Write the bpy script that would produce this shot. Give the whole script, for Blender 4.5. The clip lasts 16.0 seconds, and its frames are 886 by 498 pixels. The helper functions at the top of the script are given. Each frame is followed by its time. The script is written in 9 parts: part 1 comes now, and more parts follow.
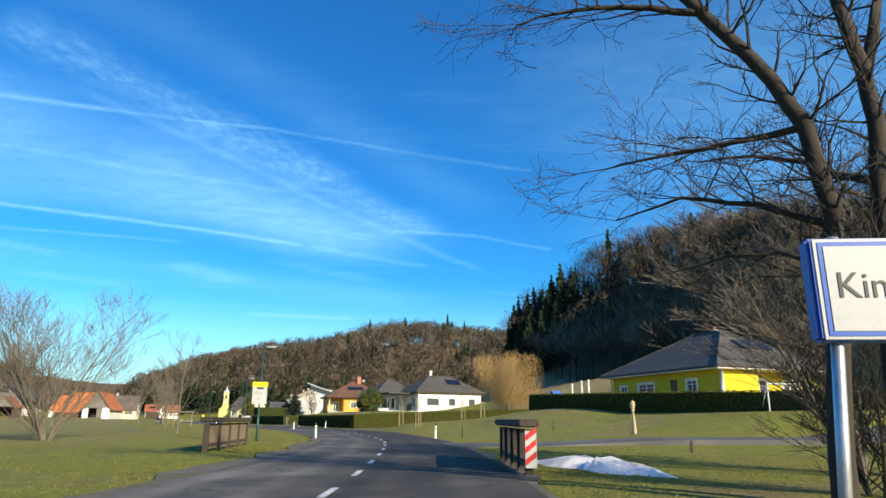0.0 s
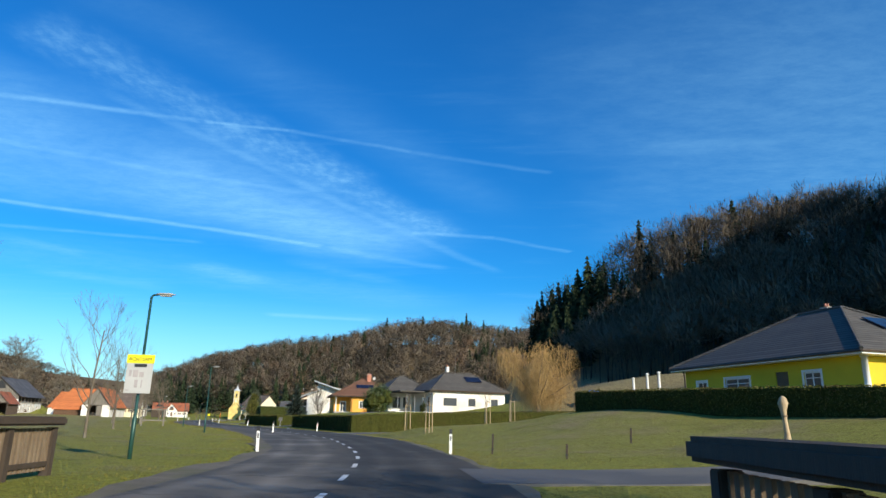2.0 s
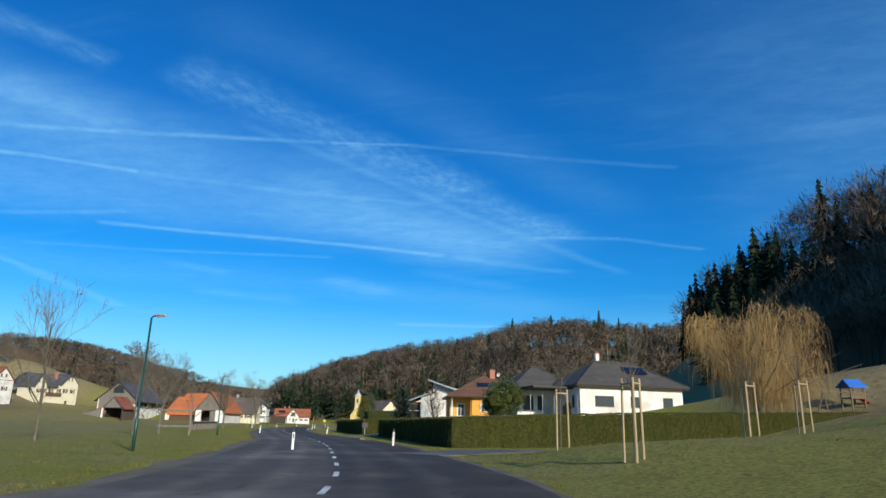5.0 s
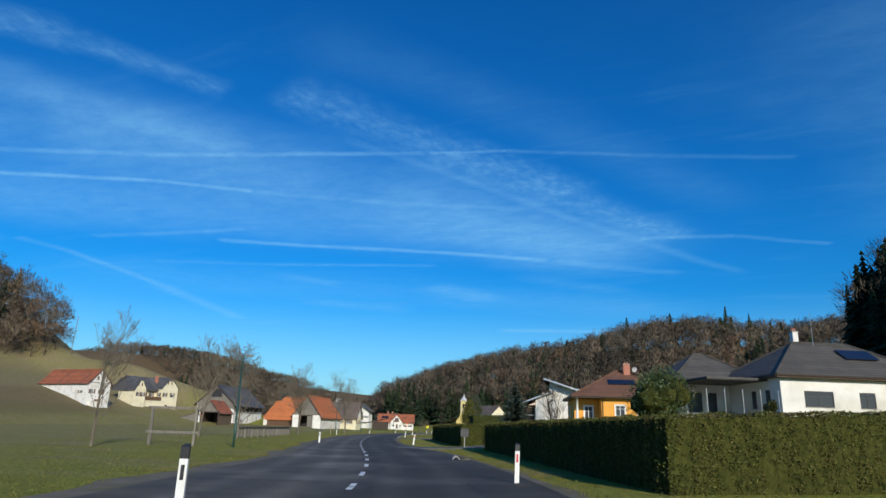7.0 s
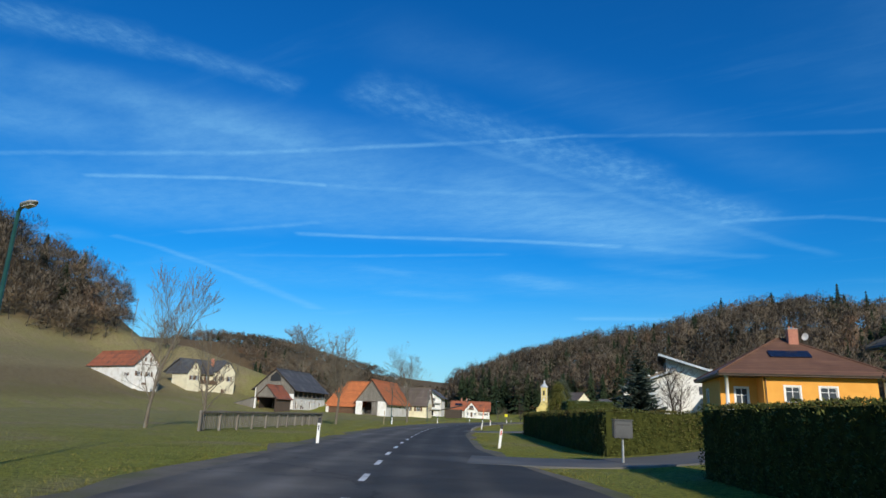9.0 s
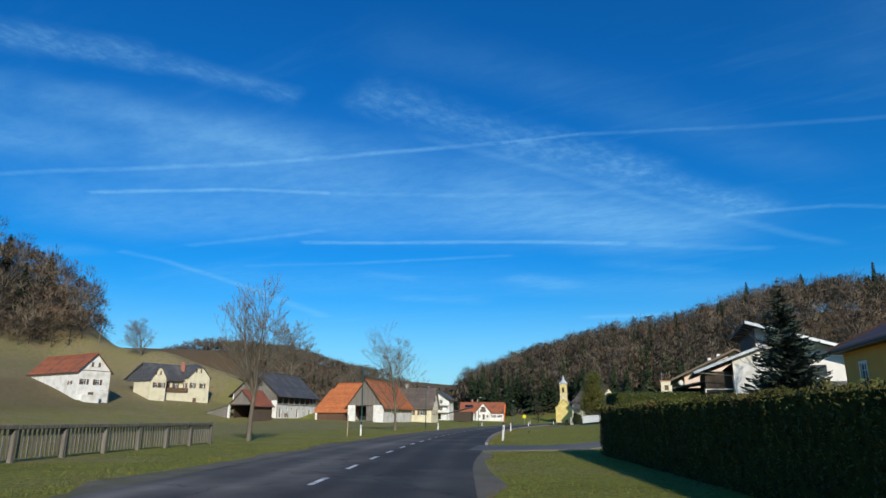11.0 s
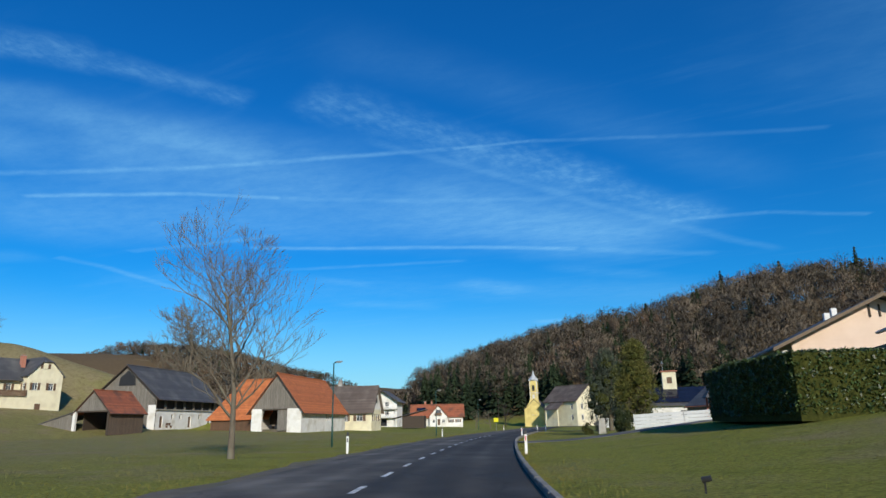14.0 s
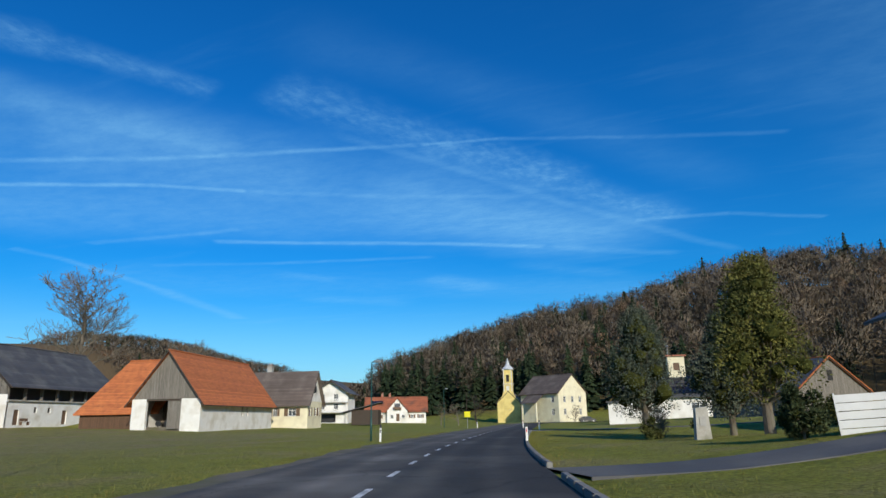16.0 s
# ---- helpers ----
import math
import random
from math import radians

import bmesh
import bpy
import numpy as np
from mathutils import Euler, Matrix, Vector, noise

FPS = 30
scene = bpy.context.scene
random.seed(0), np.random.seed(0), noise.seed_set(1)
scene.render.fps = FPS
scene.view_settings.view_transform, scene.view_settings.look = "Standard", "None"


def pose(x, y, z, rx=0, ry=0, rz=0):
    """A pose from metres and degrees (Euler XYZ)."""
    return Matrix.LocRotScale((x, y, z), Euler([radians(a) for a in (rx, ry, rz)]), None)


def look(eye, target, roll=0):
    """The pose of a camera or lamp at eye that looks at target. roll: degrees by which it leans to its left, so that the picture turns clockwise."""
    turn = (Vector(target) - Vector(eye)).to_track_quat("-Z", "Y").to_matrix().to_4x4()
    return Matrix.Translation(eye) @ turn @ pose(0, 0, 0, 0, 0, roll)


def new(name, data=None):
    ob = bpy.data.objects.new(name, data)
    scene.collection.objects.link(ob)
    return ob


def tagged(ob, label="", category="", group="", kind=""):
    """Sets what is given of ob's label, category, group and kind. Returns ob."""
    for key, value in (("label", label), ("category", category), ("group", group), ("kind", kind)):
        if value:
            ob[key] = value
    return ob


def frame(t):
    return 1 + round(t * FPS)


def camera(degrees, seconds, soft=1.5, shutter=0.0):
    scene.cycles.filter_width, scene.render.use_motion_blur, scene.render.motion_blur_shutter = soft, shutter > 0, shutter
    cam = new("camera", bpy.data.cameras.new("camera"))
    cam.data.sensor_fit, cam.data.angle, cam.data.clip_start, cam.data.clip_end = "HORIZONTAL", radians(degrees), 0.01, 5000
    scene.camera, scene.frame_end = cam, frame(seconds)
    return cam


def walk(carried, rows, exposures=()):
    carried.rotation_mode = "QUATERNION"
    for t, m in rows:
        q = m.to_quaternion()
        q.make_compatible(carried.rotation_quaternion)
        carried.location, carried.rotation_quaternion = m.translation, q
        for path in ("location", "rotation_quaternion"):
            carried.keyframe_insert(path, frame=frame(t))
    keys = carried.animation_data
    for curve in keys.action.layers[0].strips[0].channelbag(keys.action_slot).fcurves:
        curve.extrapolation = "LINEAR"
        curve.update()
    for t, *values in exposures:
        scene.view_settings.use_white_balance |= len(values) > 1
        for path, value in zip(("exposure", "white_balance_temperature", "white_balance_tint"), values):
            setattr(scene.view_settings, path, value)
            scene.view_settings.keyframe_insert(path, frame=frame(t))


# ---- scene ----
cam = camera(69.21, 16.0)

EXPOSURES = [(0.0, 0.82, 7700, 10), (1.5, 0.58, 7150, 10), (3.0, 0.47, 7000, 10), (4.5, 0.27, 6750, 10), (7.0, 0.02, 6500, 10), (16.0, 0.02, 6500, 10)]
PATH = [
    (0.0, pose(11.881, -16.520, 1.259, 104.847, -0.430, 1.732)),
    (0.5, pose(11.783, -12.625, 1.262, 105.203, -0.321, 2.102)),
    (1.0, pose(11.662, -8.643, 1.286, 105.403, -0.439, 2.214)),
    (1.5, pose(11.525, -4.173, 1.338, 105.415, -0.886, 2.767)),
    (2.0, pose(11.315, 0.370, 1.348, 104.991, -1.115, 3.297)),
    (2.5, pose(10.904, 5.626, 1.337, 104.870, -0.653, 4.000)),
    (3.0, pose(10.438, 11.073, 1.306, 105.329, -0.568, 5.225)),
    (3.5, pose(9.781, 16.502, 1.282, 105.329, -1.088, 6.986)),
    (4.0, pose(9.091, 21.703, 1.286, 105.305, -1.399, 9.281)),
    (4.5, pose(8.108, 27.065, 1.283, 105.274, -1.351, 11.871)),
    (7.0, pose(-1.057, 54.620, 1.297, 105.682, -1.645, 23.803)),
    (7.5, pose(-3.842, 60.518, 1.327, 105.395, -1.900, 25.540)),
    (8.0, pose(-6.676, 66.346, 1.367, 104.996, -2.242, 27.331)),
    (8.5, pose(-9.884, 72.386, 1.348, 104.701, -2.324, 29.171)),
    (9.0, pose(-13.307, 78.310, 1.301, 104.510, -2.123, 30.280)),
    (11.5, pose(-30.495, 110.428, 1.289, 104.878, 0.121, 31.193)),
    (12.0, pose(-34.163, 116.765, 1.286, 105.032, 0.276, 30.810)),
    (12.5, pose(-38.036, 123.434, 1.282, 105.496, 0.718, 30.436)),
    (13.0, pose(-42.032, 130.339, 1.307, 105.665, 0.473, 29.811)),
    (13.5, pose(-45.691, 137.231, 1.336, 105.163, 0.389, 28.603)),
    (14.0, pose(-49.264, 144.148, 1.308, 105.256, 1.026, 27.197)),
    (14.5, pose(-52.630, 151.600, 1.307, 105.009, 1.272, 26.487)),
    (15.0, pose(-55.739, 158.903, 1.325, 104.405, 0.885, 25.906)),
    (15.5, pose(-59.027, 165.935, 1.295, 104.639, 0.985, 25.121)),
    (16.0, pose(-62.209, 172.945, 1.251, 104.865, 1.050, 24.223)),
]
walk(cam, PATH, EXPOSURES)

# ---- world, sun ----
SUN_AZ = Vector((0.70, -0.71, 0)).normalized()      # towards the sun, level
SUN_EL = radians(23)
world = bpy.data.worlds.new("world")
scene.world = world
world.use_nodes = True


def build_sky():
    nt = world.node_tree
    nt.nodes.clear()
    N, L = nt.nodes.new, nt.links.new
    out, bg = N("ShaderNodeOutputWorld"), N("ShaderNodeBackground")
    sky = N("ShaderNodeTexSky")
    sky.sky_type, sky.sun_disc = "NISHITA", False
    sky.sun_elevation = SUN_EL
    sky.sun_rotation = math.atan2(SUN_AZ.x, SUN_AZ.y)
    sky.air_density, sky.dust_density, sky.ozone_density = 1.0, 0.9, 2.0
    # deepen the blue: each channel relative to blue, raised to a power
    sc, cc = N("ShaderNodeSeparateColor"), N("ShaderNodeCombineColor")
    L(sky.outputs[0], sc.inputs[0])
    for k in (0, 1, 2):
        dv, pw, ml = N("ShaderNodeMath"), N("ShaderNodeMath"), N("ShaderNodeMath")
        dv.operation, pw.operation, ml.operation = "DIVIDE", "POWER", "MULTIPLY"
        L(sc.outputs[k], dv.inputs[0])
        L(sc.outputs[2], dv.inputs[1])
        L(dv.outputs[0], pw.inputs[0])
        pw.inputs[1].default_value = SKY_DEPTH[k]
        L(pw.outputs[0], ml.inputs[0])
        L(sc.outputs[2], ml.inputs[1])
        tn = N("ShaderNodeMath")
        tn.operation = "MULTIPLY"
        L(ml.outputs[0], tn.inputs[0])
        tn.inputs[1].default_value = SKY_TINT[k]
        L(tn.outputs[0], cc.inputs[k])
    tc = N("ShaderNodeTexCoord")
    sep = N("ShaderNodeSeparateXYZ")
    L(tc.outputs["Generated"], sep.inputs[0])

    def val(op, a, b=None, clamp=False):
        m = N("ShaderNodeMath")
        m.operation, m.use_clamp = op, clamp
        for i, v in enumerate((a, b)):
            if v is None:
                continue
            if isinstance(v, (int, float)):
                m.inputs[i].default_value = v
            else:
                L(v, m.inputs[i])
        return m.outputs[0]

    def step(v, lo, hi):
        m = N("ShaderNodeMapRange")
        m.interpolation_type = "SMOOTHSTEP"
        L(v, m.inputs["Value"])
        m.inputs["From Min"].default_value, m.inputs["From Max"].default_value = lo, hi
        return m.outputs[0]

    # high cloud lies on a flat layer overhead: direction over its height
    zc = val("MAXIMUM", sep.outputs["Z"], 0.02)
    comb = N("ShaderNodeCombineXYZ")
    L(val("DIVIDE", sep.outputs["X"], zc), comb.inputs[0])
    L(val("DIVIDE", sep.outputs["Y"], zc), comb.inputs[1])
    layer = comb.outputs[0]

    def noisy(scale, stretch, turn, detail=6.0, rough=0.6):
        mp = N("ShaderNodeMapping")
        mp.inputs["Rotation"].default_value = (0, 0, radians(turn))
        mp.inputs["Scale"].default_value = (scale, scale * stretch, 1)
        L(layer, mp.inputs["Vector"])
        t = N("ShaderNodeTexNoise")
        t.inputs["Scale"].default_value = 1.0
        t.inputs["Detail"].default_value, t.inputs["Roughness"].default_value = detail, rough
        L(mp.outputs[0], t.inputs["Vector"])
        return t.outputs["Fac"]

    wob = noisy(1.1, 1.0, 0, 3)
    puff = noisy(6.5, 1.7, -32, 8, 0.75)
    ripple = noisy(24.0, 0.55, -32, 3, 0.6)
    total = None

    def streak(a, b, width, strength, soft=0.0, ragged=0.3, fade=0.08):
        """A trail on the cloud layer from a to b, in layer units."""
        ax, ay = a
        dx, dy = b[0] - ax, b[1] - ay
        length = math.hypot(dx, dy)
        ux, uy = dx / length, dy / length
        mp = N("ShaderNodeVectorMath")
        mp.operation = "DOT_PRODUCT"
        L(layer, mp.inputs[0])
        mp.inputs[1].default_value = (ux, uy, 0)
        along = val("SUBTRACT", mp.outputs["Value"], ax * ux + ay * uy)
        mq = N("ShaderNodeVectorMath")
        mq.operation = "DOT_PRODUCT"
        L(layer, mq.inputs[0])
        mq.inputs[1].default_value = (-uy, ux, 0)
        across = val("SUBTRACT", mq.outputs["Value"], -ax * uy + ay * ux)
        across = val("ADD", across, val("MULTIPLY", val("SUBTRACT", wob, 0.5), width * 0.9 + 0.05))
        across = val("ABSOLUTE", across)
        body = val("SUBTRACT", 1.0, step(across, width * (0.25 - soft * 0.25), width))
        ends = val("MULTIPLY", step(along, 0, fade * length), val("SUBTRACT", 1.0, step(along, length * (1 - fade), length)))
        tex = val("ADD", 1 - ragged, val("MULTIPLY", step(puff, 0.25, 0.75), ragged))
        if ragged > 0.8:                            # rows of small cloudlets
            tex = val("MULTIPLY", val("ADD", 0.45, val("MULTIPLY", step(puff, 0.30, 0.70), 0.75)), val("ADD", 0.6, val("MULTIPLY", step(ripple, 0.36, 0.66), 0.65)))
        return val("MULTIPLY", val("MULTIPLY", body, ends), val("MULTIPLY", tex, strength))

    for s in STREAKS:
        m = streak(*s)
        total = m if total is None else val("ADD", total, m)
    # thin veils of cirrus
    veil = val("MULTIPLY", step(noisy(0.55, 3.2, VEIL_TURN, 7, 0.62), 0.54, 0.80), 0.10)
    fine = val("MULTIPLY", step(noisy(0.9, 5.0, VEIL_TURN + 9, 8, 0.65), 0.54, 0.82), 0.06)
    high = val("SUBTRACT", 1.0, step(sep.outputs["Z"], 0.40, 0.70))
    total = val("ADD", total, val("MULTIPLY", val("ADD", veil, fine), high))
    total = val("MULTIPLY", total, step(sep.outputs["Z"], 0.03, 0.14))
    total = val("MINIMUM", total, 0.85)
    # pale haze low over the hills
    haze = val("MULTIPLY", val("SUBTRACT", 1.0, step(sep.outputs["Z"], 0.0, 0.21)), 0.62)
    mix = N("ShaderNodeMix")
    mix.data_type = "RGBA"
    L(total, mix.inputs["Factor"])
    L(cc.outputs[0], mix.inputs["A"])
    mix.inputs["B"].default_value = CLOUD_RGB
    low = N("ShaderNodeMix")
    low.data_type = "RGBA"
    L(haze, low.inputs["Factor"])
    L(mix.outputs["Result"], low.inputs["A"])
    low.inputs["B"].default_value = HAZE_RGB
    L(low.outputs["Result"], bg.inputs["Color"])
    bg.inputs["Strength"].default_value = SKY_STRENGTH
    L(bg.outputs[0], out.inputs[0])


SKY_DEPTH, SKY_TINT, SKY_STRENGTH, VEIL_TURN = (2.9, 1.5, 1.0), (0.235, 0.68, 1.06), 0.127, 30
CLOUD_RGB = (2.25, 5.2, 7.7, 1)
HAZE_RGB = (3.5, 6.1, 7.6, 1)
STREAKS = [
    # start, end, half width, strength, softness, raggedness, fade
    ((-1.996, 0.470), (-1.766, 0.728), 0.122, 0.17, 1.0, 0.90, 0.15),
    ((-1.798, 0.690), (-1.555, 1.004), 0.123, 0.20, 1.0, 0.90, 0.15),
    ((-1.587, 0.954), (-1.358, 1.383), 0.097, 0.16, 1.0, 0.90, 0.15),
    ((-1.194, 1.369), (-0.922, 2.027), 0.199, 0.17, 1.0, 0.90, 0.15),
    ((-0.967, 1.932), (-0.564, 2.680), 0.231, 0.20, 1.0, 0.90, 0.15),
    ((-0.621, 2.567), (-0.185, 3.497), 0.186, 0.17, 1.0, 0.90, 0.15),
    ((-1.237, 1.750), (-0.822, 2.571), 0.045, 0.12, 1.0, 0.60, 0.15),
    ((-0.882, 2.451), (-0.403, 3.422), 0.058, 0.15, 1.0, 0.60, 0.15),
    ((-0.477, 3.281), (0.136, 4.400), 0.076, 0.14, 1.0, 0.60, 0.15),
    ((-2.200, 0.614), (-2.072, 0.889), 0.183, 0.15, 1.0, 0.45, 0.25),
    ((-2.111, 0.813), (-1.861, 1.274), 0.200, 0.18, 1.0, 0.45, 0.25),
    ((-1.922, 1.156), (-1.603, 1.805), 0.204, 0.15, 1.0, 0.45, 0.25),
    ((-2.796, 0.672), (-2.172, 1.315), 0.494, 0.28, 1.0, 0.45, 0.30),
    ((-2.370, 1.096), (-1.360, 2.270), 0.601, 0.32, 1.0, 0.45, 0.30),
    ((-1.649, 1.886), (-0.326, 3.790), 0.642, 0.28, 1.0, 0.45, 0.30),
    ((-3.590, 1.338), (-1.526, 2.788), 0.732, 0.28, 1.0, 0.45, 0.30),
    ((-2.033, 2.367), (-0.213, 4.144), 0.660, 0.30, 1.0, 0.45, 0.30),
    ((-3.493, 0.980), (-2.664, 1.333), 0.038, 0.18, 0.8, 0.65, 0.05),
    ((-2.702, 1.316), (-1.974, 1.674), 0.039, 0.22, 0.8, 0.65, 0.05),
    ((-2.003, 1.662), (-1.513, 1.818), 0.033, 0.20, 0.8, 0.65, 0.05),
    ((-1.538, 1.809), (-0.982, 2.015), 0.030, 0.24, 0.8, 0.65, 0.05),
    ((-0.982, 2.015), (-0.689, 2.090), 0.020, 0.22, 0.8, 0.65, 0.05),
    ((-0.706, 2.083), (-0.268, 2.287), 0.026, 0.14, 0.8, 0.65, 0.05),
    ((-0.292, 2.276), (0.294, 2.518), 0.031, 0.09, 0.8, 0.65, 0.05),
    ((-2.859, 1.521), (-2.155, 1.905), 0.037, 0.31, 0.7, 0.55, 0.06),
    ((-2.184, 1.887), (-1.885, 2.114), 0.036, 0.28, 0.7, 0.55, 0.06),
    ((-1.896, 2.107), (-1.314, 2.515), 0.047, 0.10, 1.0, 0.40, 0.10),
    ((-1.372, 2.482), (-0.730, 2.775), 0.047, 0.08, 1.0, 0.40, 0.10),
    ((-3.278, 2.377), (-2.747, 2.486), 0.056, 0.17, 0.8, 0.65, 0.10),
    ((-2.796, 2.476), (-2.299, 2.568), 0.050, 0.18, 0.8, 0.65, 0.10),
    ((-2.632, 2.675), (-1.763, 3.179), 0.063, 0.33, 0.7, 0.55, 0.05),
    ((-1.805, 3.154), (-0.945, 3.683), 0.063, 0.33, 0.7, 0.55, 0.05),
    ((-0.945, 3.683), (-0.224, 4.275), 0.098, 0.14, 1.0, 0.50, 0.10),
    ((-3.406, 2.920), (-2.652, 3.252), 0.068, 0.11, 0.8, 0.65, 0.10),
    ((-2.741, 3.218), (-1.624, 3.608), 0.064, 0.18, 0.8, 0.65, 0.10),
    ((-3.722, 2.233), (-3.701, 2.541), 0.086, 0.17, 0.8, 0.65, 0.08),
    ((-3.692, 2.490), (-3.959, 3.554), 0.081, 0.24, 0.8, 0.65, 0.08),
    ((-3.930, 3.455), (-4.435, 5.009), 0.142, 0.22, 0.8, 0.50, 0.08),
    ((-4.596, 1.761), (-3.722, 2.233), 0.188, 0.12, 1.0, 0.50, 0.20),
    ((-0.398, 3.383), (0.081, 3.493), 0.054, 0.22, 0.8, 0.65, 0.06),
    ((0.053, 3.481), (0.547, 3.796), 0.049, 0.15, 0.8, 0.65, 0.06),
    ((-2.227, 6.284), (-1.064, 6.579), 0.188, 0.26, 0.8, 0.40, 0.15),
    ((-2.863, 3.449), (-2.523, 3.952), 0.163, 0.14, 1.0, 0.60, 0.30),
    ((-2.012, 4.060), (-1.654, 4.844), 0.282, 0.22, 1.0, 0.60, 0.30),
    ((-3.318, 4.306), (-2.472, 5.084), 0.297, 0.16, 1.0, 0.60, 0.30),
    ((-1.323, 3.912), (-0.598, 4.824), 0.194, 0.12, 1.0, 0.60, 0.30),
    ((-4.543, 2.845), (-1.622, 4.662), 0.867, 0.14, 1.0, 0.50, 0.30),
    ((-2.281, 4.218), (-0.145, 5.806), 0.769, 0.16, 1.0, 0.50, 0.30),
    ((-1.023, 1.109), (-0.513, 1.869), 0.196, 0.06, 1.0, 0.50, 0.30),
    ((-0.697, 1.556), (0.204, 3.197), 0.222, 0.07, 1.0, 0.50, 0.30),
    ((0.600, 0.600), (2.400, 5.000), 1.250, 0.20, 1.0, 0.50, 0.30),
]
build_sky()

sun_data = bpy.data.lights.new("sun", "SUN")
sun_data.energy, sun_data.angle, sun_data.color = 4.1, radians(0.53), (1.0, 0.90, 0.74)
sun = new("sun", sun_data)
sun.matrix_basis = look((60, -60, 80), Vector((60, -60, 80)) - (SUN_AZ * math.cos(SUN_EL) + Vector((0, 0, math.sin(SUN_EL)))))

# ---- materials ----
def node_material(name, rough=0.8, metal=0.0):
    m = bpy.data.materials.new(name)
    m.use_nodes = True
    b = m.node_tree.nodes["Principled BSDF"]
    b.inputs["Roughness"].default_value, b.inputs["Metallic"].default_value = rough, metal
    return m, m.node_tree, b


def surface(name, dark, light, scale=3.0, rough=0.8, metal=0.0, fine=40.0, bump=0.2, stretch=(1, 1, 1), stain=None, stain_scale=0.6,
            object_random=0.0, island_random=0.0, course=None, spec=0.5):
    """Two scales of noise between two colours, an optional third colour in patches, relief, and courses (axis, size) for tiles or boards."""
    m, nt, b = node_material(name, rough, metal)
    b.inputs["Specular IOR Level"].default_value = spec
    N, L = nt.nodes.new, nt.links.new
    tc, mp = N("ShaderNodeTexCoord"), N("ShaderNodeMapping")
    L(tc.outputs["Object"], mp.inputs["Vector"])
    mp.inputs["Scale"].default_value = stretch
    n1, n2 = N("ShaderNodeTexNoise"), N("ShaderNodeTexNoise")
    for n, s, d in ((n1, scale, 5), (n2, fine, 4)):
        n.inputs["Scale"].default_value, n.inputs["Detail"].default_value = s, d
        L(mp.outputs[0], n.inputs["Vector"])
    add = N("ShaderNodeMath")
    add.operation = "ADD"
    h1, h2 = N("ShaderNodeMath"), N("ShaderNodeMath")
    for h, n, w in ((h1, n1, 0.6), (h2, n2, 0.4)):
        h.operation = "MULTIPLY"
        L(n.outputs["Fac"], h.inputs[0])
        h.inputs[1].default_value = w
        L(h.outputs[0], add.inputs[0 if h is h1 else 1])
    ramp = N("ShaderNodeMapRange")
    L(add.outputs[0], ramp.inputs["Value"])
    ramp.inputs["From Min"].default_value, ramp.inputs["From Max"].default_value = 0.33, 0.67
    fac = ramp.outputs[0]
    mix = N("ShaderNodeMix")
    mix.data_type = "RGBA"
    mix.inputs["A"].default_value, mix.inputs["B"].default_value = (*dark, 1), (*light, 1)
    L(fac, mix.inputs["Factor"])
    col = mix.outputs["Result"]
    if stain:
        n3, st, mx = N("ShaderNodeTexNoise"), N("ShaderNodeMapRange"), N("ShaderNodeMix")
        n3.inputs["Scale"].default_value, n3.inputs["Detail"].default_value = stain_scale, 6
        L(mp.outputs[0], n3.inputs["Vector"])
        L(n3.outputs["Fac"], st.inputs["Value"])
        st.inputs["From Min"].default_value, st.inputs["From Max"].default_value = 0.48, 0.68
        mx.data_type = "RGBA"
        L(st.outputs[0], mx.inputs["Factor"])
        L(col, mx.inputs["A"])
        mx.inputs["B"].default_value = (*stain, 1)
        col = mx.outputs["Result"]
    height = add.outputs[0]
    if course:
        axis, size, depth = course
        sp, md, cmpn = N("ShaderNodeSeparateXYZ"), N("ShaderNodeMath"), N("ShaderNodeMapRange")
        L(tc.outputs["Object"], sp.inputs[0])
        dv = N("ShaderNodeMath")
        dv.operation = "DIVIDE"
        L(sp.outputs[axis], dv.inputs[0])
        dv.inputs[1].default_value = size
        md.operation = "FRACT"
        L(dv.outputs[0], md.inputs[0])
        L(md.outputs[0], cmpn.inputs["Value"])
        cmpn.inputs["From Min"].default_value, cmpn.inputs["From Max"].default_value = 0.0, 0.25
        fl = N("ShaderNodeMath")
        fl.operation = "FLOOR"
        L(dv.outputs[0], fl.inputs[0])
        wn = N("ShaderNodeTexWhiteNoise")
        wn.noise_dimensions = "1D"
        L(fl.outputs[0], wn.inputs["W"])
        tone = N("ShaderNodeMapRange")
        L(wn.outputs["Value"], tone.inputs["Value"])
        tone.inputs["To Min"].default_value, tone.inputs["To Max"].default_value = 0.82, 1.12
        joint = N("ShaderNodeMapRange")
        L(cmpn.outputs[0], joint.inputs["Value"])
        joint.inputs["To Min"].default_value, joint.inputs["To Max"].default_value = 1 - depth, 1.0
        pr = N("ShaderNodeMath")
        pr.operation = "MULTIPLY"
        L(tone.outputs[0], pr.inputs[0])
        L(joint.outputs[0], pr.inputs[1])
        vm = N("ShaderNodeVectorMath")
        vm.operation = "SCALE"
        L(col, vm.inputs[0])
        L(pr.outputs[0], vm.inputs["Scale"])
        col = vm.outputs[0]
        ad = N("ShaderNodeMath")
        ad.operation = "ADD"
        L(height, ad.inputs[0])
        L(cmpn.outputs[0], ad.inputs[1])
        height = ad.outputs[0]
